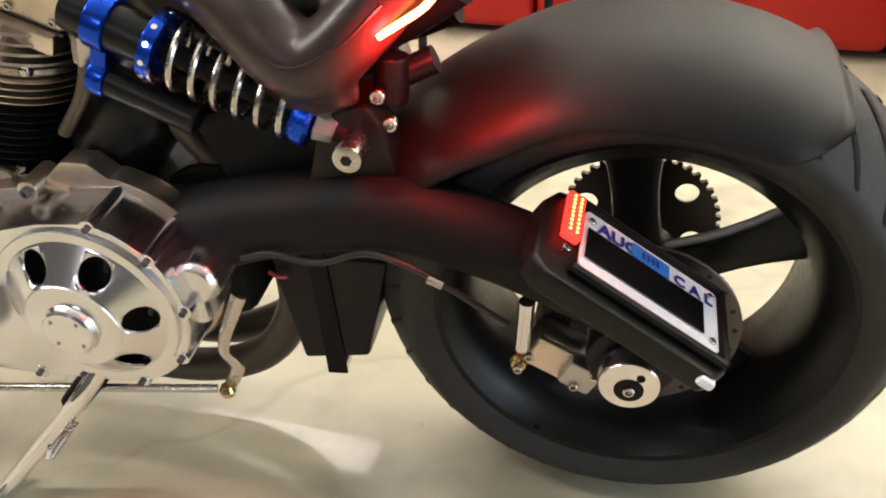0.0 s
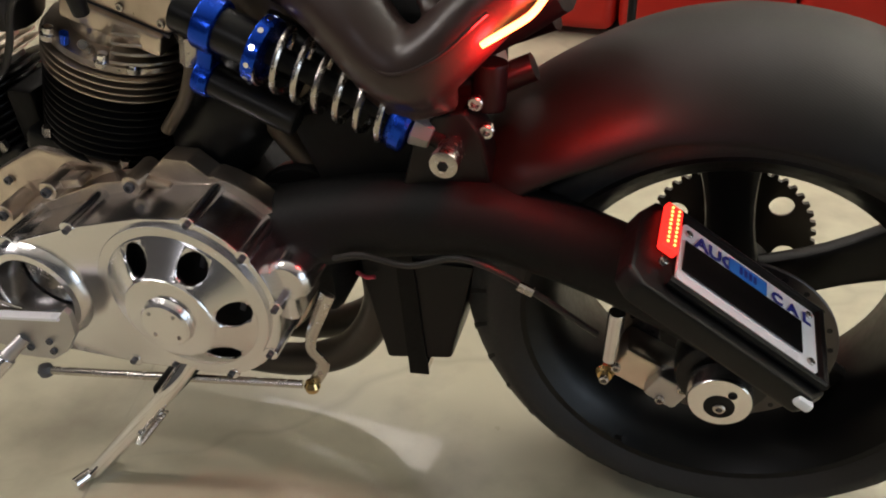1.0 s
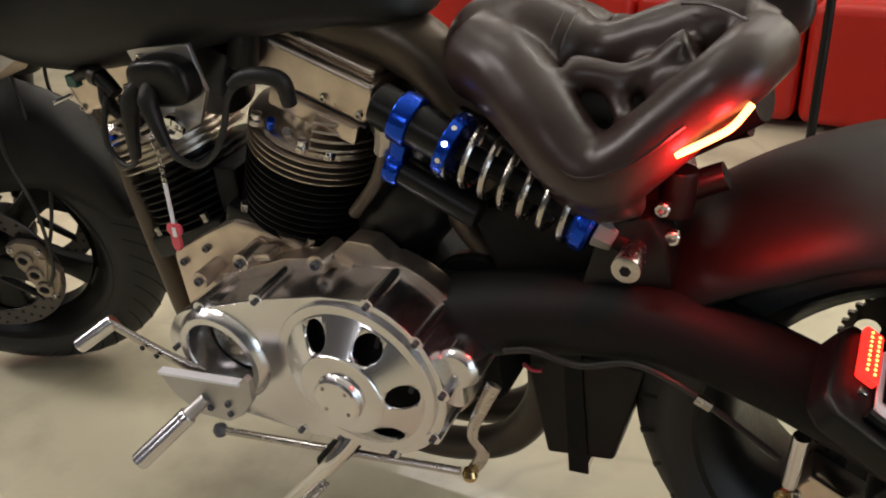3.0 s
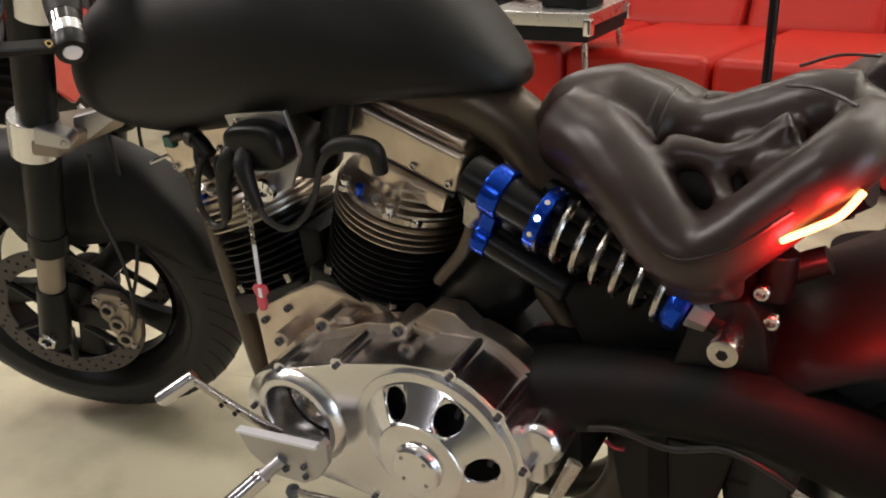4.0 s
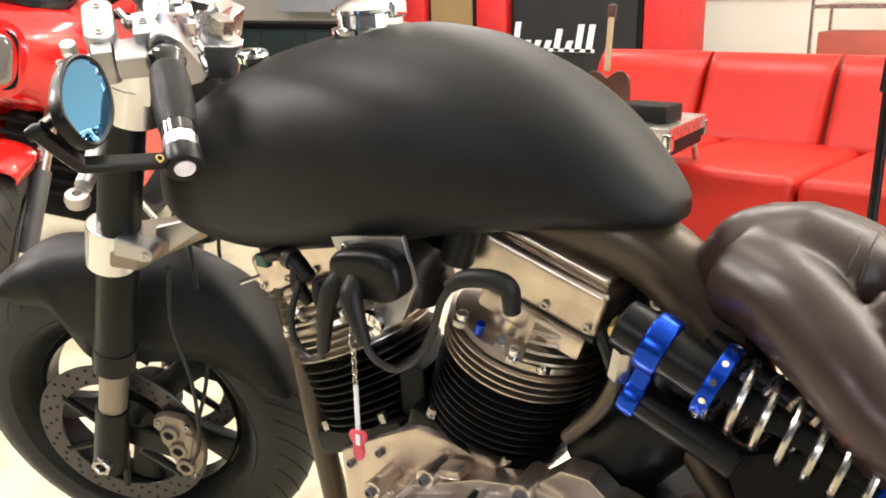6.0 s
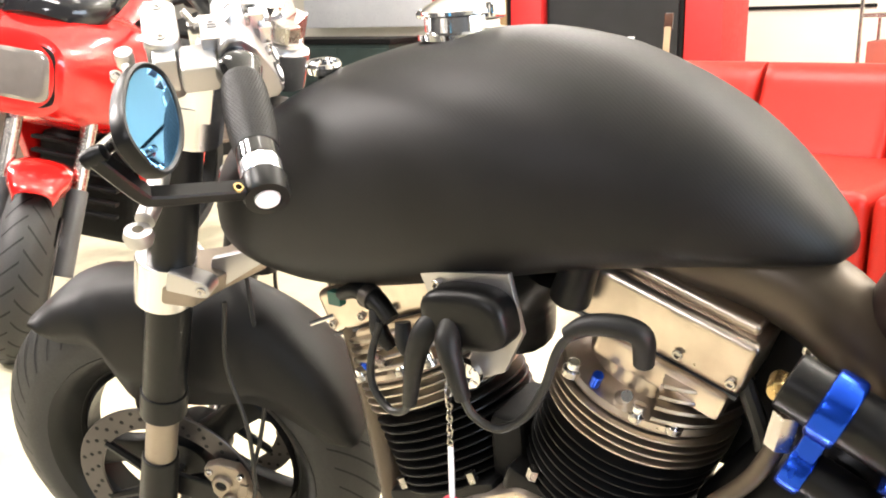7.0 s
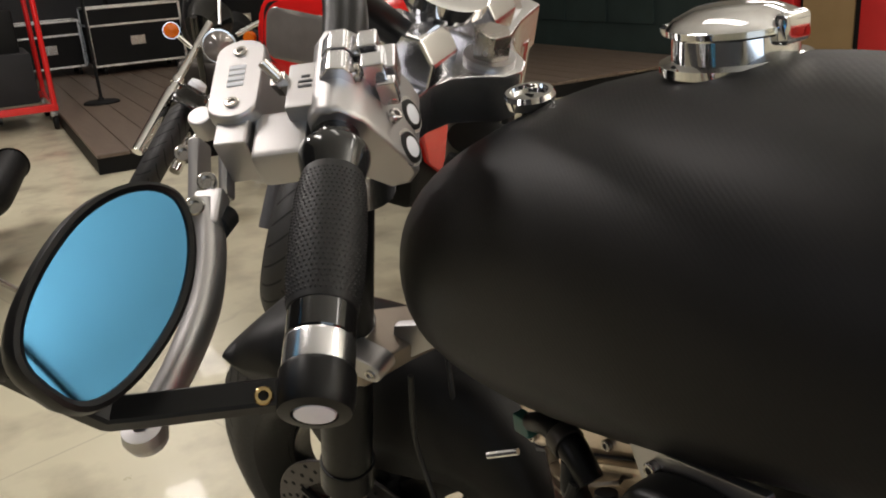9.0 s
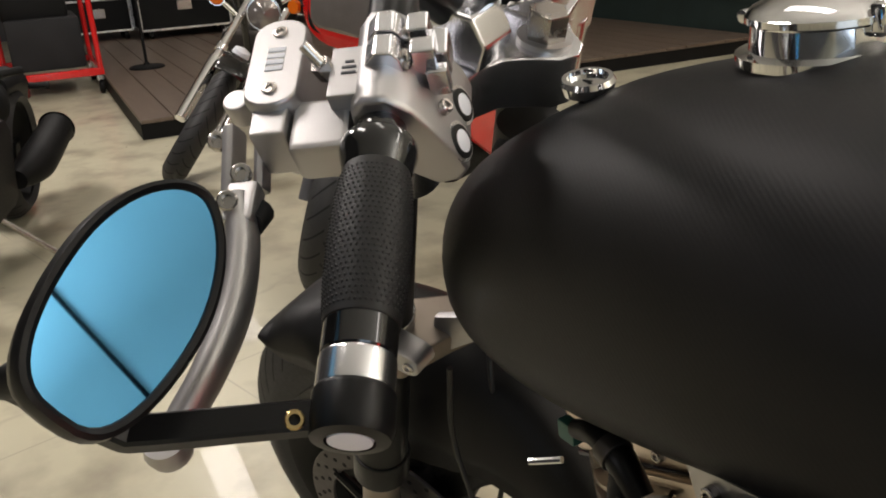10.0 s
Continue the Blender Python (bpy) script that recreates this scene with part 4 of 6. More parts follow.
peg_a, peg_b = V((-0.935, -0.262, 0.328)), V((-0.998, -0.336, 0.266))
pd = (peg_b - peg_a).normalized()
peg = part("foot_peg", cyl(peg_a + pd * 0.045, peg_b + pd * 0.022, 0.0135, 0.0145, seg=20, bevel=0.003), ALU, bike, "knurled aluminium foot peg")
part("peg_neck", cyl(peg_a, peg_a + pd * 0.05, 0.009, 0.011, seg=14), SATIN, peg)
part("peg_collar", cyl(peg_a + pd * 0.035, peg_a + pd * 0.048, 0.014, seg=20, bevel=0.002), ALU, peg)
lever = part("gear_lever", tube([(-0.965, -0.225, 0.335), (-1.03, -0.235, 0.365), (-1.115, -0.242, 0.404)], [0.011, 0.009, 0.008], 12, 6, 0.6), STEEL, bike, "slim steel gear lever with drillings")
part("lever_toe", cyl((-1.113, -0.235, 0.405), (-1.16, -0.275, 0.372), 0.0125, seg=18, bevel=0.003), ALU, lever, "bright toe peg")
for f in (0.35, 0.5):
    p = V((-0.965, -0.237, 0.335)).lerp(V((-1.115, -0.252, 0.404)), f + 0.1)
    part("lever_drilling", cyl(p, p + V((0, -0.003, 0)), 0.004, seg=10), RECESS_SHADE, lever)
rod = part("linkage_rod", cyl((-0.945, -0.235, 0.236), (-0.575, -0.175, 0.232), 0.006, seg=12), STEEL, bike, "long polished gear linkage rod")
for p in ((-0.955, -0.237, 0.236), (-0.562, -0.172, 0.228)):
    part("ball_joint", lathe([(0, -0.010), (0.009, -0.008), (0.012, 0), (0.009, 0.008), (0, 0.010)], p, (0, 0.2, 1), 16), BRASS if p[0] > -0.7 else GREY, rod)
part("linkage_arm", tube([(-0.562, -0.165, 0.228), (-0.543, -0.165, 0.268), (-0.556, -0.165, 0.305), (-0.525, -0.15, 0.385)], [0.009, 0.010, 0.008, 0.011], 10, 6, 0.5), STEEL, rod, "bent steel lever arm")
stand_leg = part("side_stand", tube([(-0.72, -0.20, 0.28), (-0.775, -0.235, 0.21), (-0.93, -0.255, 0.034)], [0.014, 0.013, 0.012], 16, 6), CHROME, bike, "chromed side stand")
part("stand_pivot", cyl((-0.715, -0.17, 0.285), (-0.775, -0.225, 0.215), 0.021, 0.017, seg=18, bevel=0.003), MATT, stand_leg)
part("stand_foot", tube([(-0.915, -0.225, 0.035), (-0.935, -0.258, 0.034), (-0.945, -0.285, 0.036)], 0.010, 12), CHROME, stand_leg)
spring_line = [V((-0.765, -0.245, 0.20)).lerp(V((-0.815, -0.255, 0.135)), k / 88) + V((math.cos(k * math.pi / 4), math.sin(k * math.pi / 4), 0.3 * math.cos(k * math.pi / 4))) * 0.006 for k in range(89)]
part("return_spring", tube(spring_line, 0.0016, 6, 1), STEEL, stand_leg)
part("stand_lug", cyl((-0.815, -0.262, 0.137), (-0.812, -0.235, 0.150), 0.006, seg=10), CHROME, stand_leg)

# engine
case_out = [(-1.10, 0.30), (-1.10, 0.452), (-1.02, 0.500), (-0.955, 0.535), (-0.85, 0.520), (-0.77, 0.455), (-0.74, 0.30), (-0.80, 0.24), (-1.04, 0.24)]
case = part("crankcase", slab(case_out, flat(-0.105), (0, 1, 0), 0.21, 0.012), CAST, bike, "bare alloy crankcase with stained flanks")
for x, z in ((-0.90, 0.500), (-0.985, 0.40), (-1.02, 0.475), (-1.075, 0.44)):
    part("case_bolt", bolt((x, -0.107, z), (0, -1, 0), 0.006, 0.005), GREY, case)


def fins(ax, base, first, count, pitch, r, core):
    prof = [(core, first - pitch * 0.4)]
    for k in range(count):
        z = first + pitch * k
        prof += [(core, z), (r - 0.002, z), (r, z + 0.0012), (r, z + 0.0026), (r - 0.002, z + 0.0036), (core, z + 0.0046)]
    prof.append((core, first + pitch * count))
    return lathe(prof, base, ax, 64)


def cylinder(name, base, lean, label, near):
    ax = V((math.sin(radians(lean)), 0, math.cos(radians(lean))))
    turn = Matrix.Rotation(radians(lean), 3, "Y")
    barrel = part(name, fins(ax, base, 0.03, 9, 0.0118, 0.104, 0.074), BLACK, bike, label)
    part("base_flange", box(*(base + ax * 0.016), 0.18, 0.19, 0.040, turn, 0.010), BLACK, barrel)
    for ex in (-0.058, 0.058):
        part("base_nut", cyl(base + turn @ V((ex, -0.088, 0.036)), base + turn @ V((ex, -0.088, 0.050)), 0.0075, seg=6), STEEL, barrel)
    head = part("cylinder_head", fins(ax, base, 0.142, 4, 0.0105, 0.106, 0.082), HEADFIN, barrel, "bare alloy cylinder head with bright fin edges")
    part("head_deck", lathe([(0.0, 0.180), (0.098, 0.180), (0.100, 0.184), (0.098, 0.190), (0.072, 0.200), (0.068, 0.245), (0.0, 0.245)], base, ax, 48), CAST, head)
    # fins only on one quarter above the deck
    for k in range(4):
        z = 0.197 + 0.0125 * k
        part("side_fin", lathe([(0.05, z), (0.103 - 0.002 * k, z), (0.104 - 0.002 * k, z + 0.002), (0.103 - 0.002 * k, z + 0.0045), (0.05, z + 0.0045)], base, ax, 20, True, near, 70), HEADFIN, head)
    rock = part("rocker_box", box(*(base + ax * 0.278 + turn @ V((0.0, 0, 0))), 0.195, 0.135, 0.062, turn, 0.010, 3), CAST, barrel, "bare alloy rocker box")
    part("rocker_cap", box(*(base + ax * 0.314), 0.175, 0.105, 0.014, turn, 0.006, 3), CAST, rock)
    for ex in (-0.085, -0.03, 0.03, 0.085):
        part("rocker_bolt", bolt(base + turn @ V((ex, -0.0685, 0.262)), (0, -1, 0), 0.0055, 0.004), STEEL, rock)
    part("rocker_gasket", box(*(base + ax * 0.246), 0.19, 0.13, 0.004, turn), GREY, rock)
    part("rocker_foot", box(*(base + ax * 0.232 + turn @ V((0.02, -0.03, 0))), 0.14, 0.09, 0.03, turn, 0.006), CAST, rock)
    for ex, ey, ez in ((-0.06, -0.080, 0.188), (0.02, -0.088, 0.188), (0.055, -0.075, 0.188)):
        part("head_bolt_washer", cyl(base + turn @ V((ex, ey, ez - 0.004)), base + turn @ V((ex, ey, ez + 0.003)), 0.0105, seg=18), STEEL, head)
        part("head_bolt", cyl(base + turn @ V((ex, ey, ez)), base + turn @ V((ex, ey, ez + 0.013)), 0.0075, seg=12, bevel=0.002), CHROME, head)
    part("spark_plug", cyl(base + turn @ V((0.0, -0.085, 0.195)), base + turn @ V((0.01, -0.115, 0.222)), 0.008, 0.006, seg=12), STEEL, head)
    part("plug_insulator", cyl(base + turn @ V((-0.03, -0.09, 0.195)), base + turn @ V((-0.028, -0.095, 0.212)), 0.006, seg=12, bevel=0.001), BLUE, head, "small blue connector")
    return barrel


HEADFIN = material("machined_fin_alloy", (0.66, 0.60, 0.53), 0.34, 1, (0.50, 0.44, 0.38), 90, 0.0001, 0, 14, 0.3, 0.1)
REARB, FRONTB = V((-0.898, 0, 0.493)), V((-1.062, 0, 0.458))
cylinder("rear_cylinder", REARB, 20, "black finned rear cylinder barrel", 200)
cylinder("front_cylinder", FRONTB, -22, "black finned front cylinder barrel", 140)
part("lifter_block", box(-0.985, -0.02, 0.54, 0.045, 0.10, 0.12, bevel=0.01), MATT, bike)
part("intake_horn", tube([(-0.99, -0.02, 0.70), (-0.97, -0.045, 0.76), (-0.93, -0.055, 0.80)], [0.045, 0.045, 0.035], 20), BLACK, bike, "black intake body between the cylinders")
part("vent_cap", cyl((-0.888, -0.085, 0.772), (-0.868, -0.085, 0.826), 0.021, 0.019, seg=20, bevel=0.004), BLACK, bike)

# coil plate, coil, leads
coil_plate = part("coil_plate", slab([(-1.035, 0.80), (-0.925, 0.814), (-0.912, 0.752), (-0.936, 0.704), (-0.965, 0.690), (-0.985, 0.70), (-0.965, 0.745), (-1.02, 0.76)], flat(-0.137), (0, 1, 0), 0.008, 0.0015), SATIN, bike, "bare aluminium coil mounting plate")
for x, z in ((-1.01, 0.790), (-0.956, 0.790)):
    part("coil_bolt", bolt((x, -0.139, z), (0, -1, 0), 0.006, 0.005), STEEL, coil_plate)
def coil_ring(y, grow):
    """The coil's rounded outline at one depth."""
    out = []
    for k in range(36):
        a = 2 * math.pi * k / 36
        p = (0.052 + grow) * math.copysign(abs(math.cos(a)) ** 0.72, math.cos(a))
        q = (0.033 + grow) * math.copysign(abs(math.sin(a)) ** 0.72, math.sin(a))
        out.append(V((-0.964 + p * 0.985 - q * 0.17, y, 0.768 + q * 0.985 + p * 0.10)))
    return out


coil_body = part("ignition_coil", loft([coil_ring(y, g) for y, g in ((-0.138, -0.002), (-0.141, 0.0), (-0.160, 0.0), (-0.166, -0.0015), (-0.170, -0.006), (-0.1715, -0.013), (-0.172, -0.024))]), BLACK, bike, "black moulded ignition coil")
part("ignition_switch", lathe([(0.014, 0), (0.017, 0.004), (0.017, 0.012), (0.008, 0.014), (0.008, 0.010), (0, 0.010)], (-0.975, -0.142, 0.702), (0.1, -1, -0.2), 20), CHROME, coil_plate, "chromed key switch")
part("plug_boot", tube([(-0.978, -0.160, 0.765), (-0.974, -0.178, 0.750), (-0.966, -0.184, 0.728), (-0.957, -0.184, 0.692)], [0.012, 0.0135, 0.0115, 0.0082], 16), SOFT, coil_body)
part("plug_lead", tube([(-0.958, -0.184, 0.697), (-0.948, -0.180, 0.673), (-0.924, -0.172, 0.661), (-0.896, -0.164, 0.680), (-0.879, -0.156, 0.712), (-0.867, -0.150, 0.750), (-0.848, -0.146, 0.776)], 0.0046, 10, 8), CABLE, coil_body, "black plug lead with printed lettering")
part("plug_cap", tube([(-0.858, -0.148, 0.768), (-0.838, -0.144, 0.780), (-0.808, -0.138, 0.782), (-0.790, -0.132, 0.772), (-0.792, -0.124, 0.742)], [0.0075, 0.0105, 0.0115, 0.0115, 0.010], 14), SOFT, coil_body, "rubber plug cap")
part("plug_boot", tube([(-0.996, -0.156, 0.768), (-1.010, -0.170, 0.748), (-1.024, -0.172, 0.714), (-1.043, -0.165, 0.655)], [0.012, 0.0130, 0.0115, 0.0080], 16), SOFT, coil_body)
part("plug_lead", tube([(-1.041, -0.166, 0.660), (-1.056, -0.162, 0.640), (-1.080, -0.158, 0.634), (-1.104, -0.154, 0.656), (-1.106, -0.148, 0.690), (-1.098, -0.136, 0.728)], 0.0046, 10, 8), CABLE, coil_body, "black plug lead")
for px_, pz_ in ((-1.108, 0.716), (-1.072, 0.706)):
    part("plug_cap", tube([(px_, -0.128, pz_ + 0.024), (px_ + 0.004, -0.132, pz_), (px_ + 0.014, -0.126, pz_ - 0.022)], [0.009, 0.011, 0.008], 12), SOFT, coil_body, "rubber plug cap")
part("petcock_body", tube([(-1.168, -0.120, 0.744), (-1.140, -0.122, 0.754), (-1.112, -0.124, 0.748), (-1.090, -0.126, 0.728)], [0.008, 0.010, 0.0125, 0.011], 14), BLACK, bike, "black connector on a fuel hose")
part("petcock_collar", cyl((-1.128, -0.122, 0.752), (-1.114, -0.124, 0.749), 0.0145, seg=18, bevel=0.002), PIPE, bike)
part("toggle_switch", cyl((-1.166, -0.138, 0.724), (-1.192, -0.152, 0.714), 0.003, seg=8), CHROME, bike, "thin chromed toggle")
part("connector", box(-1.176, -0.120, 0.738, 0.020, 0.012, 0.018, bevel=0.002), GREEN, bike, "small green connector")
part("oil_line", tube([(-0.672, -0.10, 0.70), (-0.678, -0.10, 0.675), (-0.70, -0.098, 0.63), (-0.745, -0.09, 0.575)], 0.009, 12, 8), FRAME, bike, "braided brown oil line")
part("oil_fitting", cyl((-0.668, -0.105, 0.715), (-0.675, -0.105, 0.68), 0.013, seg=6), STEEL, bike)
part("banjo_bolt", cyl((-0.680, -0.085, 0.735), (-0.676, -0.112, 0.735), 0.010, seg=20, bevel=0.003), BRASS, bike, "bronze banjo bolt")

# key ring with a little guitar, hanging from the switch
def key_guitar():
    k = thing("key_ring", "pink guitar key ring hanging on a chain from the ignition", "key ring", BIKE @ Matrix.Translation((-0.972, -0.186, 0.70)) @ Matrix.Rotation(radians(-5), 4, "X"))
    part("ring", lathe([(0.0125, -0.001), (0.0145, -0.001), (0.0145, 0.001), (0.0125, 0.001), (0.0125, -0.001)], (0, 0, 0.0), (1, 0.4, 0), 24, cap=False), STEEL, k)
    for i in range(7):
        z = -0.018 - 0.0068 * i
        part("link", lathe([(0.0025, -0.0007), (0.004, -0.0007), (0.004, 0.0007), (0.0025, 0.0007), (0.0025, -0.0007)], (0, 0, z), (1, 0, 0) if i % 2 else (0, 1, 0), 12, cap=False), STEEL, k)
    part("neck", box(0, 0, -0.094, 0.0055, 0.004, 0.062, bevel=0.001), WHITE, k, "pale neck")
    out = []
    for i in range(28):
        a = 2 * math.pi * i / 28
        r = 0.0140 - 0.0045 * math.cos(2 * a) + 0.0035 * math.sin(3 * a)
        out.append((r * math.cos(a) * 0.95, -0.139 + r * math.sin(a) * 1.15))
    part("body", slab(out, flat(-0.003), (0, 1, 0), 0.006, 0.001), PINK, k, "pink body")
    part("pickguard", box(0.002, -0.0036, -0.134, 0.006, 0.002, 0.014, bevel=0.0006), WHITE, k)


key_guitar()

# frame; black shapes added for the dark clutter under the seat
part("backbone", tube([(-1.30, 0, 0.84), (-1.0, 0, 0.83), (-0.80, 0, 0.815), (-0.70, 0, 0.795), (-0.63, 0, 0.745), (-0.575, 0, 0.65), (-0.56, 0, 0.52), (-0.60, 0, 0.36)], [0.045, 0.045, 0.045, 0.044, 0.042, 0.038, 0.036, 0.034], 24, 8), FRAME, bike, "thick bronze-brown frame tube")
for s in (-1, 1):
    part("down_tube", tube([(-1.27, 0.03 * s, 0.80), (-1.20, 0.055 * s, 0.60), (-1.165, 0.065 * s, 0.40), (-1.13, 0.07 * s, 0.26), (-1.02, 0.08 * s, 0.20), (-0.75, 0.08 * s, 0.20), (-0.60, 0.08 * s, 0.30), (-0.56, 0.075 * s, 0.46)], 0.019, 14, 8), FRAME, bike, "bronze-brown frame down tube")
    part("seat_rail", tube([(-0.60, 0.04 * s, 0.71), (-0.48, 0.07 * s, 0.665), (-0.36, 0.08 * s, 0.655), (-0.27, 0.07 * s, 0.69)], 0.016, 12), BLACK, bike)
# Plate and hose are added to hide the bright floor behind the engine.
part("rear_gap_filler", slab([(-0.80, 0.56), (-0.66, 0.56), (-0.60, 0.66), (-0.63, 0.755), (-0.70, 0.775), (-0.77, 0.76)], flat(0.015), (0, 1, 0), 0.012, 0.004), MATT, bike, "black plate added to fill the gap behind the engine")
for x, z in ((-0.735, 0.735), (-0.675, 0.72), (-0.70, 0.60)):
    part("mount_bolt", bolt((x, 0.014, z), (0, -1, 0), 0.010, 0.010), STEEL, bike)
part("gap_hose", tube([(-0.76, -0.02, 0.75), (-0.72, -0.05, 0.70), (-0.70, -0.05, 0.62), (-0.74, -0.04, 0.55)], 0.009, 10, 8), CABLE, bike, "black rubber hose added in the gap")
part("gearbox", box(-0.64, -0.01, 0.40, 0.22, 0.20, 0.20, bevel=0.03), MATT, bike, "dark gearbox casing")
# Tank and box shapes are added fillers that keep this region black.
part("filler_tank", tube([(-0.72, -0.03, 0.52), (-0.66, -0.03, 0.60), (-0.60, -0.02, 0.66)], [0.06, 0.065, 0.05], 18), BLACK, bike, "black tank shape added in the dark gap")
part("filler_box", box(-0.47, 0.0, 0.56, 0.17, 0.18, 0.16, Matrix.Rotation(radians(-20), 3, "Y"), 0.02), MATT, bike, "matt black box added in the dark gap")
battery = part("battery_box", slab([(-0.508, 0.40), (-0.506, 0.345), (-0.484, 0.208), (-0.385, 0.226), (-0.345, 0.40)], flat(-0.075), (0, 1, 0), 0.14, 0.006), BLACK, bike, "black folded battery box")
part("battery_strap", slab([(-0.455, 0.41), (-0.43, 0.41), (-0.42, 0.19), (-0.45, 0.187)], flat(-0.079), (0, 1, 0), 0.004, 0.001), MATT, battery)
part("box_foot", box(-0.437, -0.06, 0.197, 0.030, 0.03, 0.016, bevel=0.003), STEEL, battery)
part("battery_wire", tube([(-0.512, -0.08, 0.37), (-0.497, -0.085, 0.368), (-0.484, -0.085, 0.370)], 0.003, 8), PINK, battery, "red wire")
part("wiring_loom", tube([(-0.50, -0.165, 0.46), (-0.46, -0.17, 0.475), (-0.40, -0.172, 0.470), (-0.34, -0.178, 0.495), (-0.29, -0.19, 0.495), (-0.24, -0.195, 0.472), (-0.17, -0.20, 0.43)], 0.004, 8, 8), CABLE, bike, "wiring loom clipped under the swing arm")
part("loom_clip", cyl((-0.262, -0.197, 0.484), (-0.245, -0.197, 0.476), 0.006, seg=10), STEEL, bike)
for dz, y in ((0.0, -0.03), (0.0, 0.06)):
    part("exhaust_pipe", tube([(-1.0, y, 0.12), (-0.80, y, 0.118), (-0.66, y, 0.125), (-0.56, y, 0.175), (-0.505, y, 0.27), (-0.50, y, 0.36)], 0.027, 18, 8), PIPE, bike, "dark curved exhaust pipe")
part("rear_hose", tube([(-0.62, -0.06, 0.62), (-0.60, -0.05, 0.56), (-0.555, -0.05, 0.50), (-0.52, -0.05, 0.42)], 0.016, 12), FRAME, bike)
part("air_scoop", tube([(-0.86, 0.10, 0.76), (-0.79, 0.11, 0.775), (-0.72, 0.10, 0.745)], [0.04, 0.055, 0.03], 18), CHROME, bike, "polished air intake beyond the engine")

# shock absorber
SA, SB = V((-0.668, -0.115, 0.752)), V((-0.352, -0.128, 0.618))
sd = (SB - SA).normalized()
u, w = basis(sd)
shock = part("shock_absorber", cyl(SA - sd * 0.0, SA + sd * 0.115, 0.0265, seg=28, bevel=0.003), BLACK, bike, "black and blue coil-over shock absorber")
col = part("reservoir_clamp", cyl(SA + sd * 0.030, SA + sd * 0.056, 0.0325, seg=32, bevel=0.004), BLUE, shock, "blue anodised clamp")
down = V((-0.028, 0.010, -0.070))
part("clamp_lobe", cyl(SA + sd * 0.032 + down, SA + sd * 0.054 + down, 0.0245, seg=28, bevel=0.004), BLUE, col)
part("clamp_bridge", obox(SA + sd * 0.043 + down * 0.5, sd, down, 0.020, 0.06, 0.026, 0.004), BLUE, col)
part("reservoir", cyl(SA + sd * 0.035 + down, SA + sd * 0.165 + down, 0.020, seg=24, bevel=0.005), BLACK, shock, "black piggyback reservoir")
nut = part("preload_ring", cyl(SA + sd * 0.100, SA + sd * 0.116, 0.040, seg=36, bevel=0.002), BLUE, shock, "blue anodised preload ring")
for k in range(12):
    t = 2 * math.pi * k / 12
    d = u * math.cos(t) + w * math.sin(t)
    part("ring_notch", cyl(SA + sd * 0.108 + d * 0.0385, SA + sd * 0.108 + d * 0.0412, 0.0035, seg=8), CHROME, nut)
part("bottom_cup", lathe([(0.018, 0), (0.030, 0), (0.036, 0.008), (0.036, 0.020), (0.032, 0.024), (0.018, 0.024)], SA + sd * 0.272, sd, 32), BLUE, shock, "blue anodised spring cup")
turns, n = 6.6, 150
coil = [SA + sd * (0.112 + 0.168 * k / n) + (u * math.cos(2 * math.pi * turns * k / n) + w * math.sin(2 * math.pi * turns * k / n)) * (0.036 - 0.003 * k / n) for k in range(n + 1)]
part("spring", tube(coil, 0.0042, 8, 1), STEEL, shock, "bright steel coil spring")
part("damper_rod", cyl(SA + sd * 0.1, SB, 0.013, seg=18), MATT, shock)
part("lower_eye", cyl(SA + sd * 0.298, SA + sd * 0.322, 0.022, 0.018, seg=8, bevel=0.003), SATIN, shock, "bright hexagonal lower eye")
part("shock_bolt", lathe([(0.0, 0.05), (0.010, 0.05), (0.016, 0.048), (0.017, 0.042), (0.015, 0.030), (0.015, 0.0)], SB + V((0.004, -0.0, 0)), (0, -1, 0), 24), STEEL, bike, "bright shock mounting bolt")
part("bolt_socket", cyl(SB + V((0.004, -0.0495, 0)), SB + V((0.004, -0.0512, 0)), 0.0065, seg=6), RECESS_SHADE, bike)

# seat: horn, two padded side rolls, a middle roll, cross rolls, stitched seams
seat_bm = join(
    tube([(-0.615, 0, 0.765), (-0.575, 0, 0.79), (-0.52, 0, 0.795), (-0.46, 0, 0.785)], [0.028, 0.056, 0.066, 0.052], 24),
    *[tube([(-0.565, 0.035 * s, 0.790), (-0.515, 0.075 * s, 0.784), (-0.460, 0.115 * s, 0.752), (-0.423, 0.134 * s, 0.722), (-0.385, 0.142 * s, 0.711), (-0.350, 0.143 * s, 0.736), (-0.305, 0.134 * s, 0.782), (-0.265, 0.116 * s, 0.820), (-0.245, 0.05 * s, 0.832)], [0.055, 0.050, 0.045, 0.043, 0.042, 0.039, 0.037, 0.036, 0.036], 20) for s in (-1, 1)],
    tube([(-0.50, 0, 0.79), (-0.42, 0, 0.792), (-0.35, 0, 0.812), (-0.28, 0, 0.820), (-0.245, 0, 0.815)], [0.05, 0.034, 0.040, 0.038, 0.034], 18),
    *[tube([(-0.375, 0.01 * s, 0.785), (-0.34, 0.07 * s, 0.785), (-0.30, 0.13 * s, 0.785)], [0.028, 0.024, 0.03], 14) for s in (-1, 1)],
    *[tube([(-0.46, 0.115 * s, 0.690), (-0.40, 0.135 * s, 0.668), (-0.34, 0.138 * s, 0.682)], [0.016, 0.022, 0.016], 12) for s in (-1, 1)])
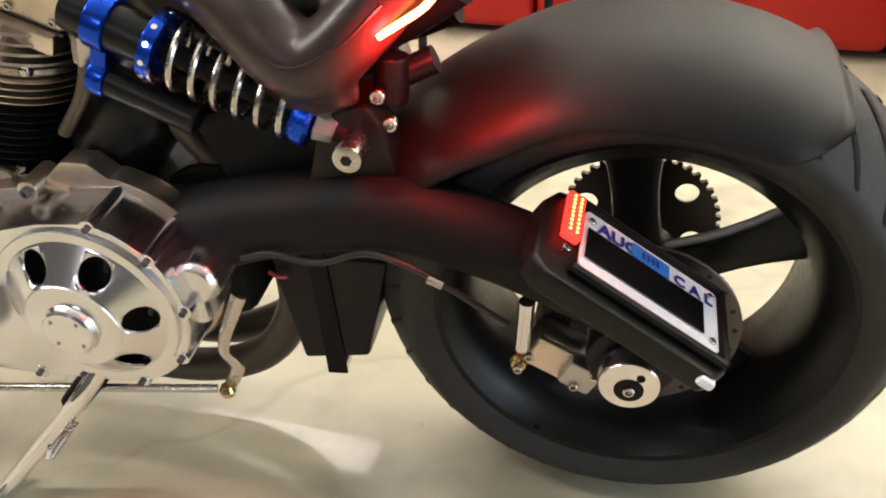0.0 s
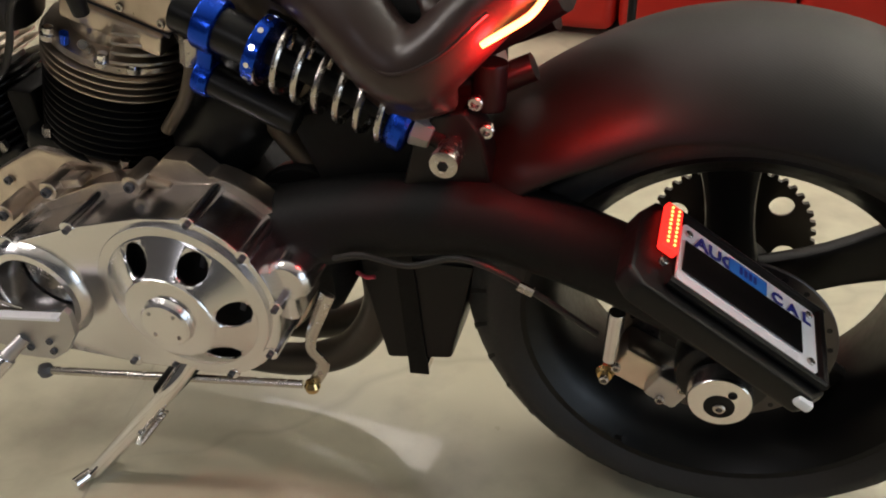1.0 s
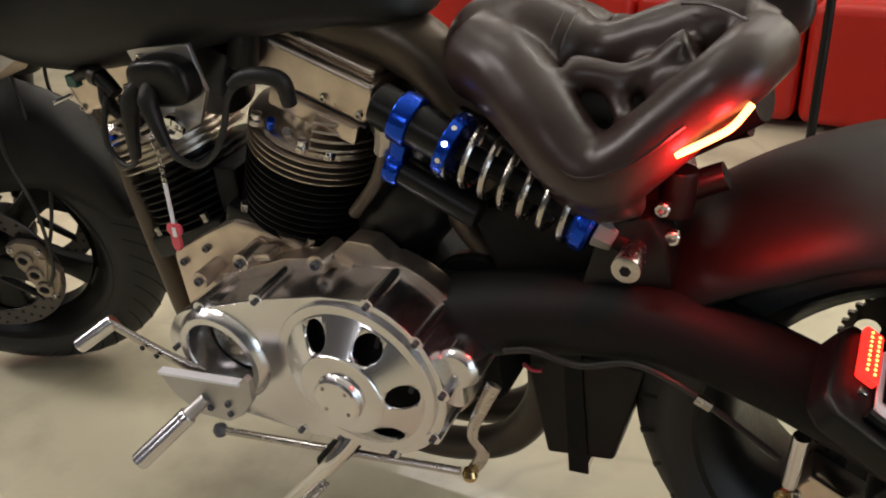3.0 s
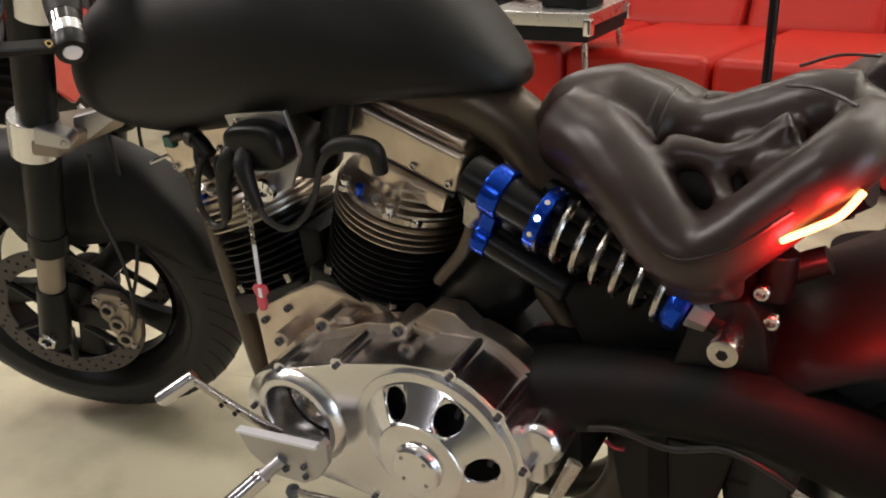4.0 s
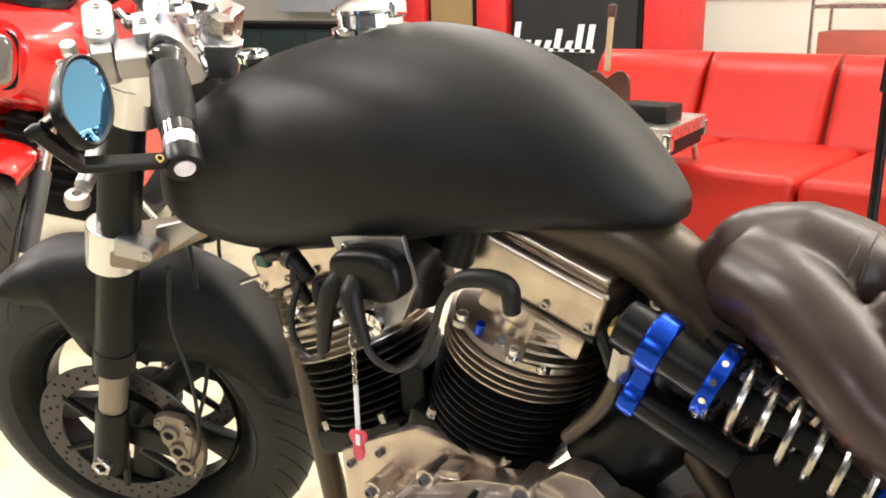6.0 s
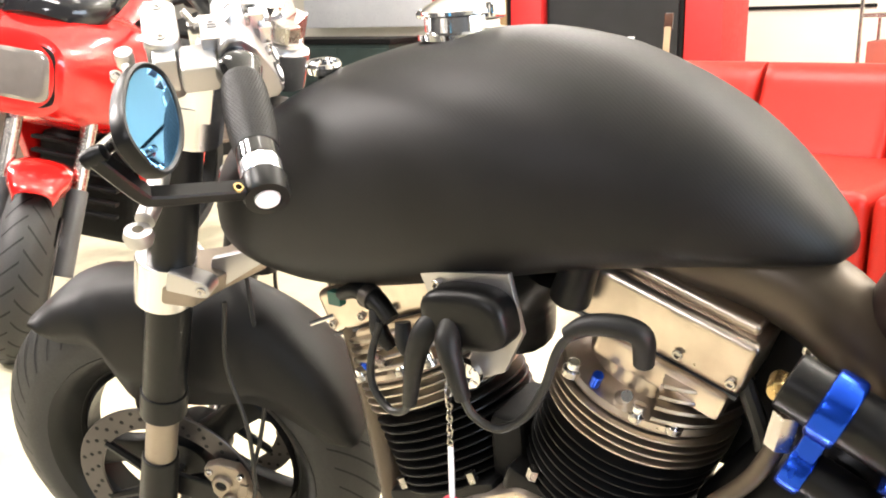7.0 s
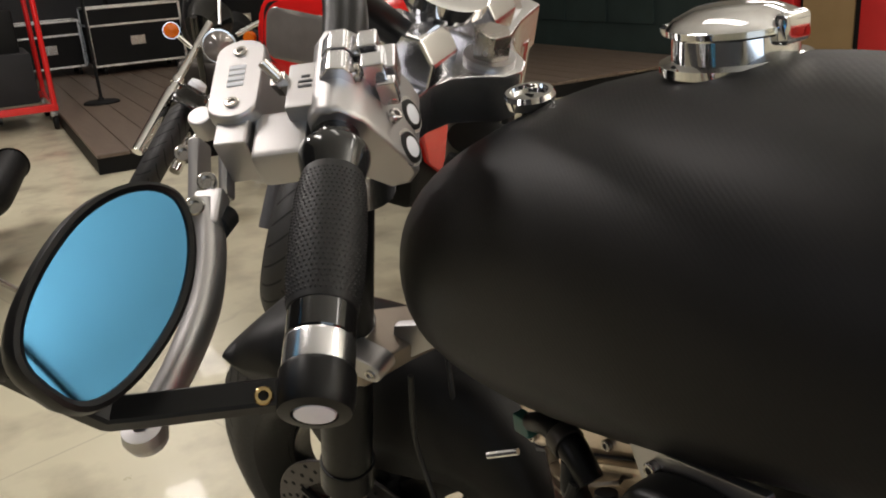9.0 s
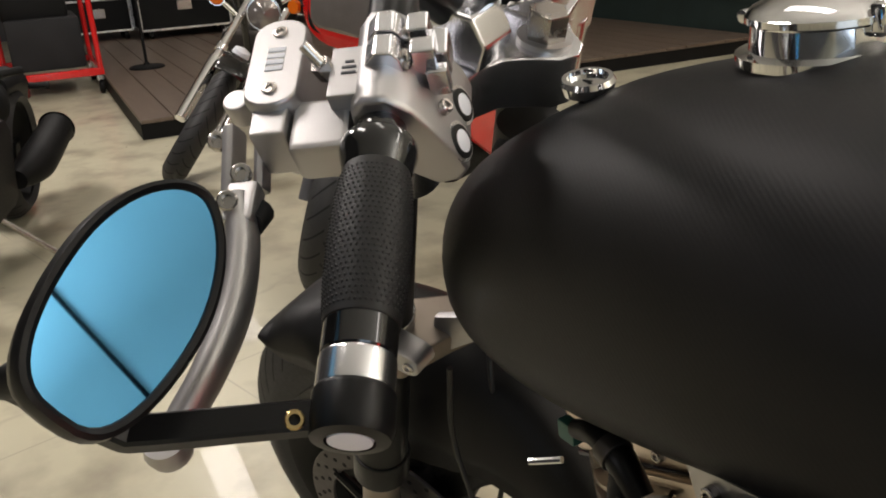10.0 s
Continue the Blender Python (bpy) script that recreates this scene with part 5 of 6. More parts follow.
seat_bm = join(
    seat_bm,
    *[tube([(-0.445, 0.075 * s, 0.795), (-0.383, 0.078 * s, 0.793), (-0.347, 0.075 * s, 0.807), (-0.312, 0.07 * s, 0.828)], [0.020, 0.017, 0.018, 0.026], 14) for s in (-1, 1)],
    *[tube([(-0.392, 0.08 * s, 0.785), (-0.372, 0.105 * s, 0.762), (-0.352, 0.13 * s, 0.735)], [0.014, 0.013, 0.018], 12) for s in (-1, 1)],
    tube([(-0.357, 0, 0.815), (-0.314, 0, 0.828), (-0.268, 0, 0.830)], [0.034, 0.040, 0.042], 16))
seat = part("seat", seat_bm, LEATHER, bike, "dark brown stitched leather saddle with open sides", 60)
skin = seat.modifiers.new("skin", "REMESH")
skin.mode, skin.voxel_size, skin.use_smooth_shade = "VOXEL", 0.006, True
soft = seat.modifiers.new("soft", "SMOOTH")
soft.factor, soft.iterations = 0.6, 9
folds = bpy.data.textures.new("leather_folds", "CLOUDS")
folds.noise_scale, folds.noise_depth = 0.075, 1
pucker = seat.modifiers.new("pucker", "DISPLACE")
pucker.texture, pucker.strength, pucker.mid_level, pucker.texture_coords = folds, 0.003, 0.5, "LOCAL"
for s in (-1, 1):
    part("seam", tube([(-0.545, 0.083 * s, 0.812), (-0.495, 0.122 * s, 0.792), (-0.448, 0.160 * s, 0.752), (-0.405, 0.180 * s, 0.722), (-0.35, 0.183 * s, 0.742), (-0.295, 0.180 * s, 0.792)], 0.0022, 6, 8), LEATHER, seat)
for x, r, z in ((-0.478, 0.060, 0.782), (-0.466, 0.057, 0.781)):
    part("seam", lathe([(r, -0.002), (r + 0.002, 0), (r, 0.002)], (x, 0, z), (1, 0, -0.15), 36, cap=False), LEATHER, seat)
for s in (-1, 1):
    part("seam", tube([(-0.335, 0.035 * s, 0.861), (-0.300, 0.060 * s, 0.868), (-0.262, 0.085 * s, 0.862)], 0.0018, 6, 6), LEATHER, seat)
part("seat_pan", tube([(-0.56, 0, 0.735), (-0.45, 0, 0.715), (-0.35, 0, 0.72), (-0.25, 0, 0.76)], [0.03, 0.05, 0.05, 0.03], 14, 6, 1.8), MATT, bike)
part("tail_block", box(-0.345, -0.03, 0.648, 0.06, 0.10, 0.05, Matrix.Rotation(radians(-15), 3, "Y"), 0.01), SATIN, bike, "alloy seat spring block")
part("seat_damper", cyl((-0.315, -0.085, 0.70), (-0.318, -0.09, 0.645), 0.020, seg=18, bevel=0.004), BLACK, bike)
for p in ((-0.325, -0.115, 0.665), (-0.312, -0.12, 0.635)):
    part("damper_bolt", bolt(p, (0, -1, 0), 0.009, 0.008), STEEL, bike)
tail = part("tail_light", tube([(-0.304, -0.169, 0.755), (-0.280, -0.167, 0.770), (-0.257, -0.160, 0.785), (-0.243, -0.142, 0.802)], 0.0038, 8), TAIL, bike, "glowing red tail light strip")
for p in ((-0.288, -0.184, 0.752), (-0.246, -0.174, 0.780)):
    glow = bpy.data.lights.new("tail_glow", "POINT")
    glow.energy, glow.color, glow.shadow_soft_size = 2.5, (1.0, 0.02, 0.02), 0.012
    new("tail_glow", glow).location = BIKE @ V(p)

# tank fittings
capc, capn = V((-1.054, 0.004, 1.027)), V((0.0, 0, 1))
cap = part("fuel_cap", lathe([(0.050, -0.004), (0.050, 0.002), (0.042, 0.004), (0.041, 0.019), (0.0445, 0.021), (0.0445, 0.025), (0.040, 0.030), (0.027, 0.036), (0.011, 0.038), (0.0, 0.038)], capc, capn, 48), CHROME, bike, "chromed aircraft-style fuel cap")
part("cap_hinge", cyl((-1.099, -0.014, 1.048), (-1.099, 0.020, 1.048), 0.005, seg=12, bevel=0.002), CHROME, cap)
part("cap_latch", box(-1.010, 0.004, 1.050, 0.012, 0.026, 0.020, bevel=0.004), CHROME, cap)
gauge = part("oil_gauge", lathe([(0.016, 0.0), (0.020, 0.002), (0.022, 0.010), (0.020, 0.014), (0.0165, 0.014), (0.016, 0.010), (0.0, 0.010)], (-1.232, -0.034, 0.986), (0.12, -0.1, 1), 32), CHROME, bike, "small chromed gauge ahead of the tank")
part("gauge_needle", box(-1.231, -0.035, 0.9965, 0.010, 0.002, 0.001), MATT, gauge)
part("gauge_stalk", cyl((-1.232, -0.034, 0.984), (-1.27, -0.01, 0.93), 0.008, seg=12), BLACK, gauge)
part("front_hose", tube([(-1.36, -0.03, 0.88), (-1.31, -0.05, 0.93), (-1.28, -0.02, 0.955), (-1.25, 0.03, 0.95)], 0.007, 10, 8), CABLE, bike, "black hose at the headstock")
part("neck_shroud", box(-1.345, 0.0, 0.85, 0.09, 0.11, 0.16, Matrix.Rotation(radians(22), 3, "Y"), 0.02), MATT, bike)
part("clutch_cable", tube([fk(0.02, -0.05, 0.42), fk(0.05, -0.09, 0.33), fk(0.05, -0.12, 0.22), fk(0.085, -0.13, 0.10), fk(0.09, -0.10, 0.02)], 0.0035, 8, 8), CABLE, bike, "black brake hose")

# front brake caliper and axle fittings
for s in (-1, 1):
    out = [(-0.060, 0.092), (-0.078, 0.108), (-0.112, 0.112), (-0.128, 0.096), (-0.140, 0.070), (-0.158, 0.052), (-0.160, 0.020), (-0.152, -0.012), (-0.128, -0.022), (-0.112, -0.012), (-0.110, 0.006), (-0.098, 0.018), (-0.095, 0.034), (-0.080, 0.046), (-0.076, 0.066), (-0.062, 0.076)]
    calf = part("front_caliper", slab(out, lambda a, b, s=s: fk(0.088 * s + 0.008 * s, a, b), SIDE * s, 0.018, 0.003), CALIPER, bike, "bare alloy multi-piston front brake caliper")
    for a, b in ((-0.094, 0.074), (-0.114, 0.042), (-0.131, 0.008)):
        part("piston_boss", lathe([(0.0165, 0.0), (0.016, 0.007), (0.0135, 0.009), (0.0095, 0.009), (0.009, 0.005), (0.0, 0.005)], fk(0.113 * s, a, b), SIDE * s, 28), CALIPER, calf)
        part("piston_seal", lathe([(0.0088, 0.0051), (0.0, 0.0056)], fk(0.113 * s, a, b), SIDE * s, 20), RECESS_SHADE, calf)
    part("caliper_bridge", obox(fk(0.112 * s, -0.128, 0.055), UPW, FWD, 0.060, 0.016, 0.010, 0.003), CALIPER, calf)
    for a, b in ((-0.070, 0.090), (-0.120, 0.100), (-0.146, -0.008)):
        part("caliper_bolt", bolt(fk(0.114 * s, a, b), SIDE * s, 0.006, 0.005), STEEL, calf)
    part("brake_hose", tube([fk(0.118 * s, -0.140, 0.02), fk(0.125 * s, -0.150, 0.09), fk(0.112 * s, -0.12, 0.20), fk(0.100 * s, -0.070, 0.30), fk(0.10 * s, -0.055, 0.41)], 0.0035, 8, 8), CABLE, calf, "black brake hose")
    part("caliper_arm", obox(fk(0.104 * s, -0.06, 0.03), FWD, UPW, 0.11, 0.045, 0.010, 0.004), BLACK, calf)
boss = part("clamp_ear", slab([(0.0, 0.455), (-0.046, 0.460), (-0.056, 0.464), (-0.060, 0.473), (-0.056, 0.482), (-0.046, 0.485), (0.0, 0.485)], lambda a, b: fk(0.140, a, b), SIDE, 0.030, 0.003), SATIN, bike, "clamp ear with its bolt")
part("ear_bolt", bolt(fk(0.1702, -0.048, 0.473), SIDE, 0.006, 0.003), STEEL, boss)
part("gusset", slab([(-0.03, 0.425), (-0.055, 0.440), (-0.105, 0.500), (-0.100, 0.520), (-0.03, 0.475)], lambda a, b: fk(0.090, a, b), SIDE, 0.012, 0.003), SATIN, bike, "machined yoke web")
for s in (-1, 1):
    part("fork_cap", cyl(fk(SPREAD * s, 0, 0.745), fk(SPREAD * s, 0, 0.765), 0.024, 0.018, seg=6, bevel=0.003), BLACK if s > 0 else SATIN, bike)
stem = part("stem_nut", cyl(fk(-0.012, -0.050, 0.750), fk(-0.012, -0.050, 0.778), 0.019, 0.019, seg=6, bevel=0.003), STEEL, bike, "large hexagonal steering stem nut")
part("stem_washer", cyl(fk(-0.012, -0.050, 0.747), fk(-0.012, -0.050, 0.753), 0.025, seg=28), SATIN, stem)
RISE = [(-0.036, 0.747), (0.036, 0.747), (0.042, 0.768), (0.028, 0.792), (-0.024, 0.794), (-0.040, 0.772)]
riser = part("bar_riser", slab(RISE, lambda a, b: fk(0.030, a, b), SIDE, 0.046, 0.004), ALU, bike, "faceted machined handlebar riser")
part("riser", slab(RISE, lambda a, b: fk(-0.085, a, b), SIDE, 0.046, 0.004), ALU, riser)
pod = part("instrument_pod", lathe([(0.0, 0.0), (0.030, 0.0), (0.036, 0.008), (0.036, 0.014), (0.044, 0.018), (0.044, 0.030), (0.038, 0.032), (0, 0.028)], fk(0.0, 0.005, 0.786), UPW - FWD * 0.3, 36), CHROME, bike, "polished round instrument pod")

# handlebar, grip and controls
GN, GB = V((-1.1183, -0.2643, 1.0486)), V((-0.9943, -0.3625, 0.9469))
gd = (GB - GN).normalized()
gup = V((0.2175, -0.174, 0.91))
gup = (gup - gd * gup.dot(gd)).normalized()
gside = gd.cross(gup).normalized()
if gside.x > 0:
    gside = -gside


def hb(a, f, up):
    """A point of the handlebar: a outwards along the grip, f ahead, up above it."""
    return GN + gd * a + gside * f + gup * up


bar = part("handlebar", tube([hb(-0.003, 0, 0), hb(-0.03, 0, 0), hb(-0.085, 0, 0.0), hb(-0.135, 0.01, -0.006), hb(-0.180, 0.035, -0.030), fk(0.05, 0.005, 0.775)], 0.0145, 20, 8), BLACK, bike, "black handlebar bending down to its riser")
part("bar_neck", cyl(hb(-0.006, 0, 0), hb(0.032, 0, 0), 0.0134, seg=28, bevel=0.002), GLOSS, bar)
GRIP = ((0.046, 0.0140), (0.048, 0.0172), (0.066, 0.0192), (0.090, 0.0200), (0.115, 0.0194), (0.134, 0.0177), (0.136, 0.0150))
grip = part("grip", lathe([(r, a) for a, r in GRIP], GN, gd, 36), SOFT, bike, "textured black rubber grip")
part("grip_flange", lathe([(0.0125, 0.027), (0.0180, 0.028), (0.0200, 0.031), (0.0203, 0.036), (0.0192, 0.041), (0.0178, 0.047), (0.0165, 0.052)], GN, gd, 36), GLOSS, grip, "gloss black flange")
part("grip_cuff", lathe([(0.0150, 0.1325), (0.0171, 0.134), (0.0171, 0.149), (0.0155, 0.151)], GN, gd, 36), GLOSS, grip, "gloss black cuff")
part("grip_ring", lathe([(0.0150, 0.1495), (0.0170, 0.1505), (0.0174, 0.152), (0.0174, 0.1645), (0.0167, 0.1665), (0.0150, 0.1665)], GN, gd, 40), ALU, grip, "turned aluminium ring")
knobs = bmesh.new()
for i in range(26):
    for j in range(44):
        t = 2 * math.pi * (j + 0.5 * (i % 2)) / 44
        a = 0.0545 + 0.0030 * i
        rr = between(GRIP, a) - 0.0002
        d = gside * math.cos(t) + gup * math.sin(t)
        c, e = hb(a, 0, 0) + d * rr, gd.cross(d)
        top = knobs.verts.new(c + d * 0.0011)
        base = [knobs.verts.new(c + (gd * x + e * y) * 0.0012) for x, y in ((1, 0), (0, 0.9), (-1, 0), (0, -0.9))]
        for k in range(4):
            knobs.faces.new((top, base[k], base[(k + 1) % 4]))
tagged(part("grip_knurl", knobs, SOFT, grip, "fine raised diamond pattern"), kind="stuff")

# bar-end mirror
end = part("bar_end", lathe([(0.0, 0.164), (0.0168, 0.165), (0.0184, 0.168), (0.0184, 0.182), (0.0170, 0.187), (0.0110, 0.188), (0.0106, 0.186), (0, 0.186)], GN, gd, 40), BLACK, bike, "black bar-end mirror clamp")
part("end_cap", lathe([(0.0102, 0.1855), (0.0096, 0.1880), (0.0, 0.1890)], GN, gd, 32), WHITE, end, "pale end cap")
A0, A2, A3 = hb(0.1755, 0.0, 0.0), V((-1.032, -0.440, 0.968)), V((-1.037, -0.470, 1.004))


def bar_of(points, wide, thick, axis):
    rings = []
    line = spline(points, 5)
    for i, p in enumerate(line):
        d = (line[min(i + 1, len(line) - 1)] - line[max(i - 1, 0)]).normalized()
        n = (axis - d * axis.dot(d)).normalized()
        e = d.cross(n)
        rings.append([p + n * wide * a + e * thick * b for a, b in ((1, 0.7), (0.8, 1), (-0.8, 1), (-1, 0.7), (-1, -0.7), (-0.8, -1), (0.8, -1), (1, -0.7))])
    return loft(rings)


armb = part("mirror_arm", bar_of([A0, A0.lerp(A2, 0.5), A0.lerp(A2, 0.93), A2.lerp(A3, 0.12), A3], 0.0068, 0.0055, gd), BLACK, end, "black angled mirror arm")
part("arm_screw", bolt(V((-1.0070, -0.3792, 0.9590)), V((0.7, -0.2, 0.6)), 0.0044, 0.004), BRASS, end, "brass-coloured screw")
BACK = BIKE.inverted()
mu = (BACK.to_3x3() @ V((-0.6902, 0.6185, 0.3794))).normalized()
MN = BACK.to_3x3() @ V((0.728, 0.554, 0.404))
MN = (MN - mu * MN.dot(mu)).normalized()
MC = BACK @ V((-0.986, 0.4595, 0.9824))
mv = MN.cross(mu).normalized()


def mirror_shape(grow):
    out = []
    for k in range(48):
        a = 2 * math.pi * k / 48
        c, s2 = math.cos(a), math.sin(a)
        long = (0.0560 + grow) * math.copysign(abs(c) ** 1.03, c)
        wide = (0.0276 + grow) * math.copysign(abs(s2) ** (1.15 if c > 0 else 0.64), s2)
        out.append((long, wide))
    return out


def at_mirror(off):
    return lambda a, b: MC + mu * a + mv * b + MN * off


shell_rings = []
for grow, off in ((-0.02, -0.018), (-0.006, -0.016), (0.003, -0.010), (0.0055, -0.003), (0.005, 0.002), (0.003, 0.0028), (0.0008, 0.0015), (0.0002, -0.001)):
    shell_rings.append([at_mirror(off)(a, b) for a, b in mirror_shape(grow)])
part("mirror_shell", loft(shell_rings), BLACK, armb, "black oval mirror shell")
part("mirror_glass", slab(mirror_shape(0.0004), at_mirror(0.0), MN, 0.0006), MIRROR, armb, "blue-tinted mirror glass")
part("pivot_knob", lathe([(0.0, -0.010), (0.006, -0.008), (0.0075, 0.0), (0.006, 0.008), (0.0, 0.010)], A3, MN, 20), BLACK, armb)
part("mirror_pivot", cyl(A3, MC - MN * 0.015, 0.006, seg=14), STEEL, armb)

# front brake master cylinder and lever
rl, rs = V((0.658, -0.522, -0.543)).normalized(), V((0.62, 0.78, 0.0))
rn = rl.cross(rs).normalized()
rs = rn.cross(rl).normalized()
RT = V((-1.1700, -0.3000, 1.0712))


def rounded(length, width, n=8):
    r = width / 2
    h = length / 2 - r * 0.75
    return [(h + r * 0.75 * math.cos(t), r * math.sin(t)) for t in (radians(-90 + 180 * k / n) for k in range(n + 1))] + [(-h - r * 0.75 * math.cos(t), -r * math.sin(t)) for t in (radians(-90 + 180 * k / n) for k in range(n + 1))]


mc = part("brake_reservoir", loft([[RT + rl * a + rs * b + rn * z for a, b in rounded(0.065 * f, 0.030 * f)] for f, z in ((0.72, -0.064), (0.90, -0.060), (0.97, -0.050), (1.0, -0.036), (1.0, -0.006))]), SATIN, bike, "satin alloy brake fluid reservoir")
lid = part("reservoir_lid", loft([[RT + rl * a + rs * b + rn * z for a, b in rounded(0.065 * f, 0.030 * f)] for f, z in ((1.03, -0.006), (1.04, -0.004), (1.04, 0.002), (1.0, 0.004), (0.97, 0.0045))]), SATIN, mc, "flat lid with two screws")
for a in (-0.0215, 0.0215):
    part("lid_screw", bolt(RT + rl * a + rn * 0.0042, rn, 0.0042, 0.0018), STEEL, lid)
for k in range(4):
    part("lid_lettering_bar", obox(RT + rl * (-0.008 + 0.0048 * k) + rn * 0.0048, rs, rl, 0.010, 0.0030, 0.0006), WHITE, lid)
body = part("master_cylinder", obox(V((-1.138, -0.298, 1.034)) - gside * 0.006, gside, gup, 0.034, 0.028, 0.036, 0.005), SATIN, bike, "machined brake master cylinder")
part("cylinder_nose", obox(V((-1.158, -0.315, 1.038)) - gside * 0.004, gside, gup, 0.020, 0.034, 0.030, 0.002), SATIN, body)
block = V((-1.140, -0.278, 1.058)) - gside * 0.008
part("cylinder_block", obox(block, gside, gup, 0.022, 0.024, 0.036, 0.0015), SATIN, body)
for k in range(3):
    part("stamped_bar", obox(block + gup * 0.0123 + gd * (-0.006 + 0.004 * k), gside, gup, 0.008 - 0.003 * (k == 0), 0.0006, 0.0015), GREY, body)
nip = block + gside * 0.013 + gup * 0.010 - gd * 0.004
part("bleed_nipple", cyl(nip, nip + gup * 0.014 + gside * 0.010 - gd * 0.006, 0.0034, seg=12, bevel=0.0008), STEEL, body)
part("bleed_hex", cyl(nip - gup * 0.004, nip + gup * 0.005 + gside * 0.003, 0.0058, seg=6), STEEL, body)
clampb = part("bar_clamp", obox(hb(-0.026, 0.000, 0.004), gside, gup, 0.018, 0.030, 0.034, 0.002), SATIN, bike, "split bar clamp")
for k in range(2):
    a = -0.040 + 0.0175 * k
    jaw = slab([(0.006, 0.006), (0.006, 0.022), (-0.001, 0.029), (-0.010, 0.028), (-0.014, 0.022), (-0.014, 0.004)], lambda f, up: hb(a, f, up), gd, 0.0155, 0.0015)
    part("clamp_jaw", jaw, ALU, clampb, "bright machined clamp jaw")
    part("clamp_bolt", bolt(hb(a + 0.0077, -0.0138, 0.016), -gside, 0.0058, 0.003), STEEL, clampb)
sect = [(0.014, 0.012), (0.006, 0.021), (-0.006, 0.021), (-0.018, 0.010), (-0.028, -0.010), (-0.037, -0.030), (-0.040, -0.042), (-0.034, -0.050), (-0.022, -0.052), (-0.008, -0.040), (0.008, -0.018), (0.015, 0.0)]
rings = []
for a, g in ((-0.052, 0.90), (-0.050, 0.97), (-0.047, 1.0), (0.013, 1.0), (0.016, 0.97), (0.0175, 0.90)):
    rings.append([hb(a, -0.012 + (f + 0.012) * g, -0.016 + (up + 0.016) * g) for f, up in sect])
house = part("switch_housing", loft(rings), SATIN, bike, "satin alloy switch housing", 60)
for k in range(2):
    b0 = hb(-0.022 + 0.027 * k, -0.0345, -0.031)
    ax = (-gside * 0.9 + gup * 0.40 + gd * 0.1).normalized()
    part("button_boss", lathe([(0.0125, -0.008), (0.0125, 0.001), (0.0118, 0.0025), (0.0095, 0.0025)], b0, ax, 28), ALU, house)
    part("button_ring", lathe([(0.0072, 0), (0.0098, 0.001), (0.0098, 0.0035), (0.0072, 0.0044)], b0, ax, 28), BLACK, house)
    part("button", lathe([(0.0074, 0.0), (0.0074, 0.0040), (0.005, 0.0052), (0, 0.0056)], b0, ax, 28), WHITE, house, "pale round push button")
for a, f, up, sa, sf in ((-0.036, -0.021, 0.014, 0.014, 0.012), (-0.020, -0.024, 0.012, 0.012, 0.014), (-0.030, -0.031, 0.004, 0.020, 0.010), (-0.012, -0.030, 0.002, 0.008, 0.012)):
    part("clamp_nut", obox(hb(a, f, up), gside, gup, sf, 0.018, sa, 0.0018), ALU, house)
part("housing_screw", bolt(hb(-0.004, -0.030, -0.012), gup - gside, 0.0042, 0.004), STEEL, house)
brake = part("brake_lever", tube([(-1.150, -0.345, 1.010), (-1.132, -0.352, 0.992), (-1.110, -0.369, 0.969), (-1.092, -0.392, 0.950), (-1.083, -0.412, 0.935)], [0.0125, 0.0130, 0.0128, 0.0120, 0.0112], 16, 6, 0.72), SATIN, bike, "satin alloy brake lever")
part("lever_ball", lathe([(0.0045, -0.007), (0.0105, -0.006), (0.012, 0.0), (0.0105, 0.006), (0.0045, 0.007)], (-1.080, -0.422, 0.926), (0.35, -0.15, 0.9), 20, cap=False), SATIN, brake, "pierced lever end")
part("lever_root", obox((-1.143, -0.344, 1.008), rl, rs, 0.026, 0.018, 0.014, 0.003), SATIN, brake)
part("lever_plate", obox((-1.180, -0.334, 1.022), (0.35, -0.25, -0.5), gd, 0.044, 0.018, 0.008, 0.003), SATIN, brake)
part("lever_plate", obox((-1.164, -0.322, 1.024), (0.35, -0.25, -0.5), gd, 0.040, 0.012, 0.007, 0.003), SATIN, brake)
for p in ((-1.140, -0.352, 1.014), (-1.154, -0.338, 1.022), (-1.196, -0.336, 1.032)):
    part("lever_bolt", bolt(p, (0.75, -0.35, 0.55), 0.0058, 0.004), STEEL, brake)
part("adjuster", cyl((-1.212, -0.312, 1.038), (-1.205, -0.318, 1.052), 0.0085, seg=16, bevel=0.002), SATIN, brake)
part("lever_boot", cyl((-1.135, -0.345, 1.000), (-1.145, -0.335, 1.002), 0.008, seg=12), SOFT, brake)

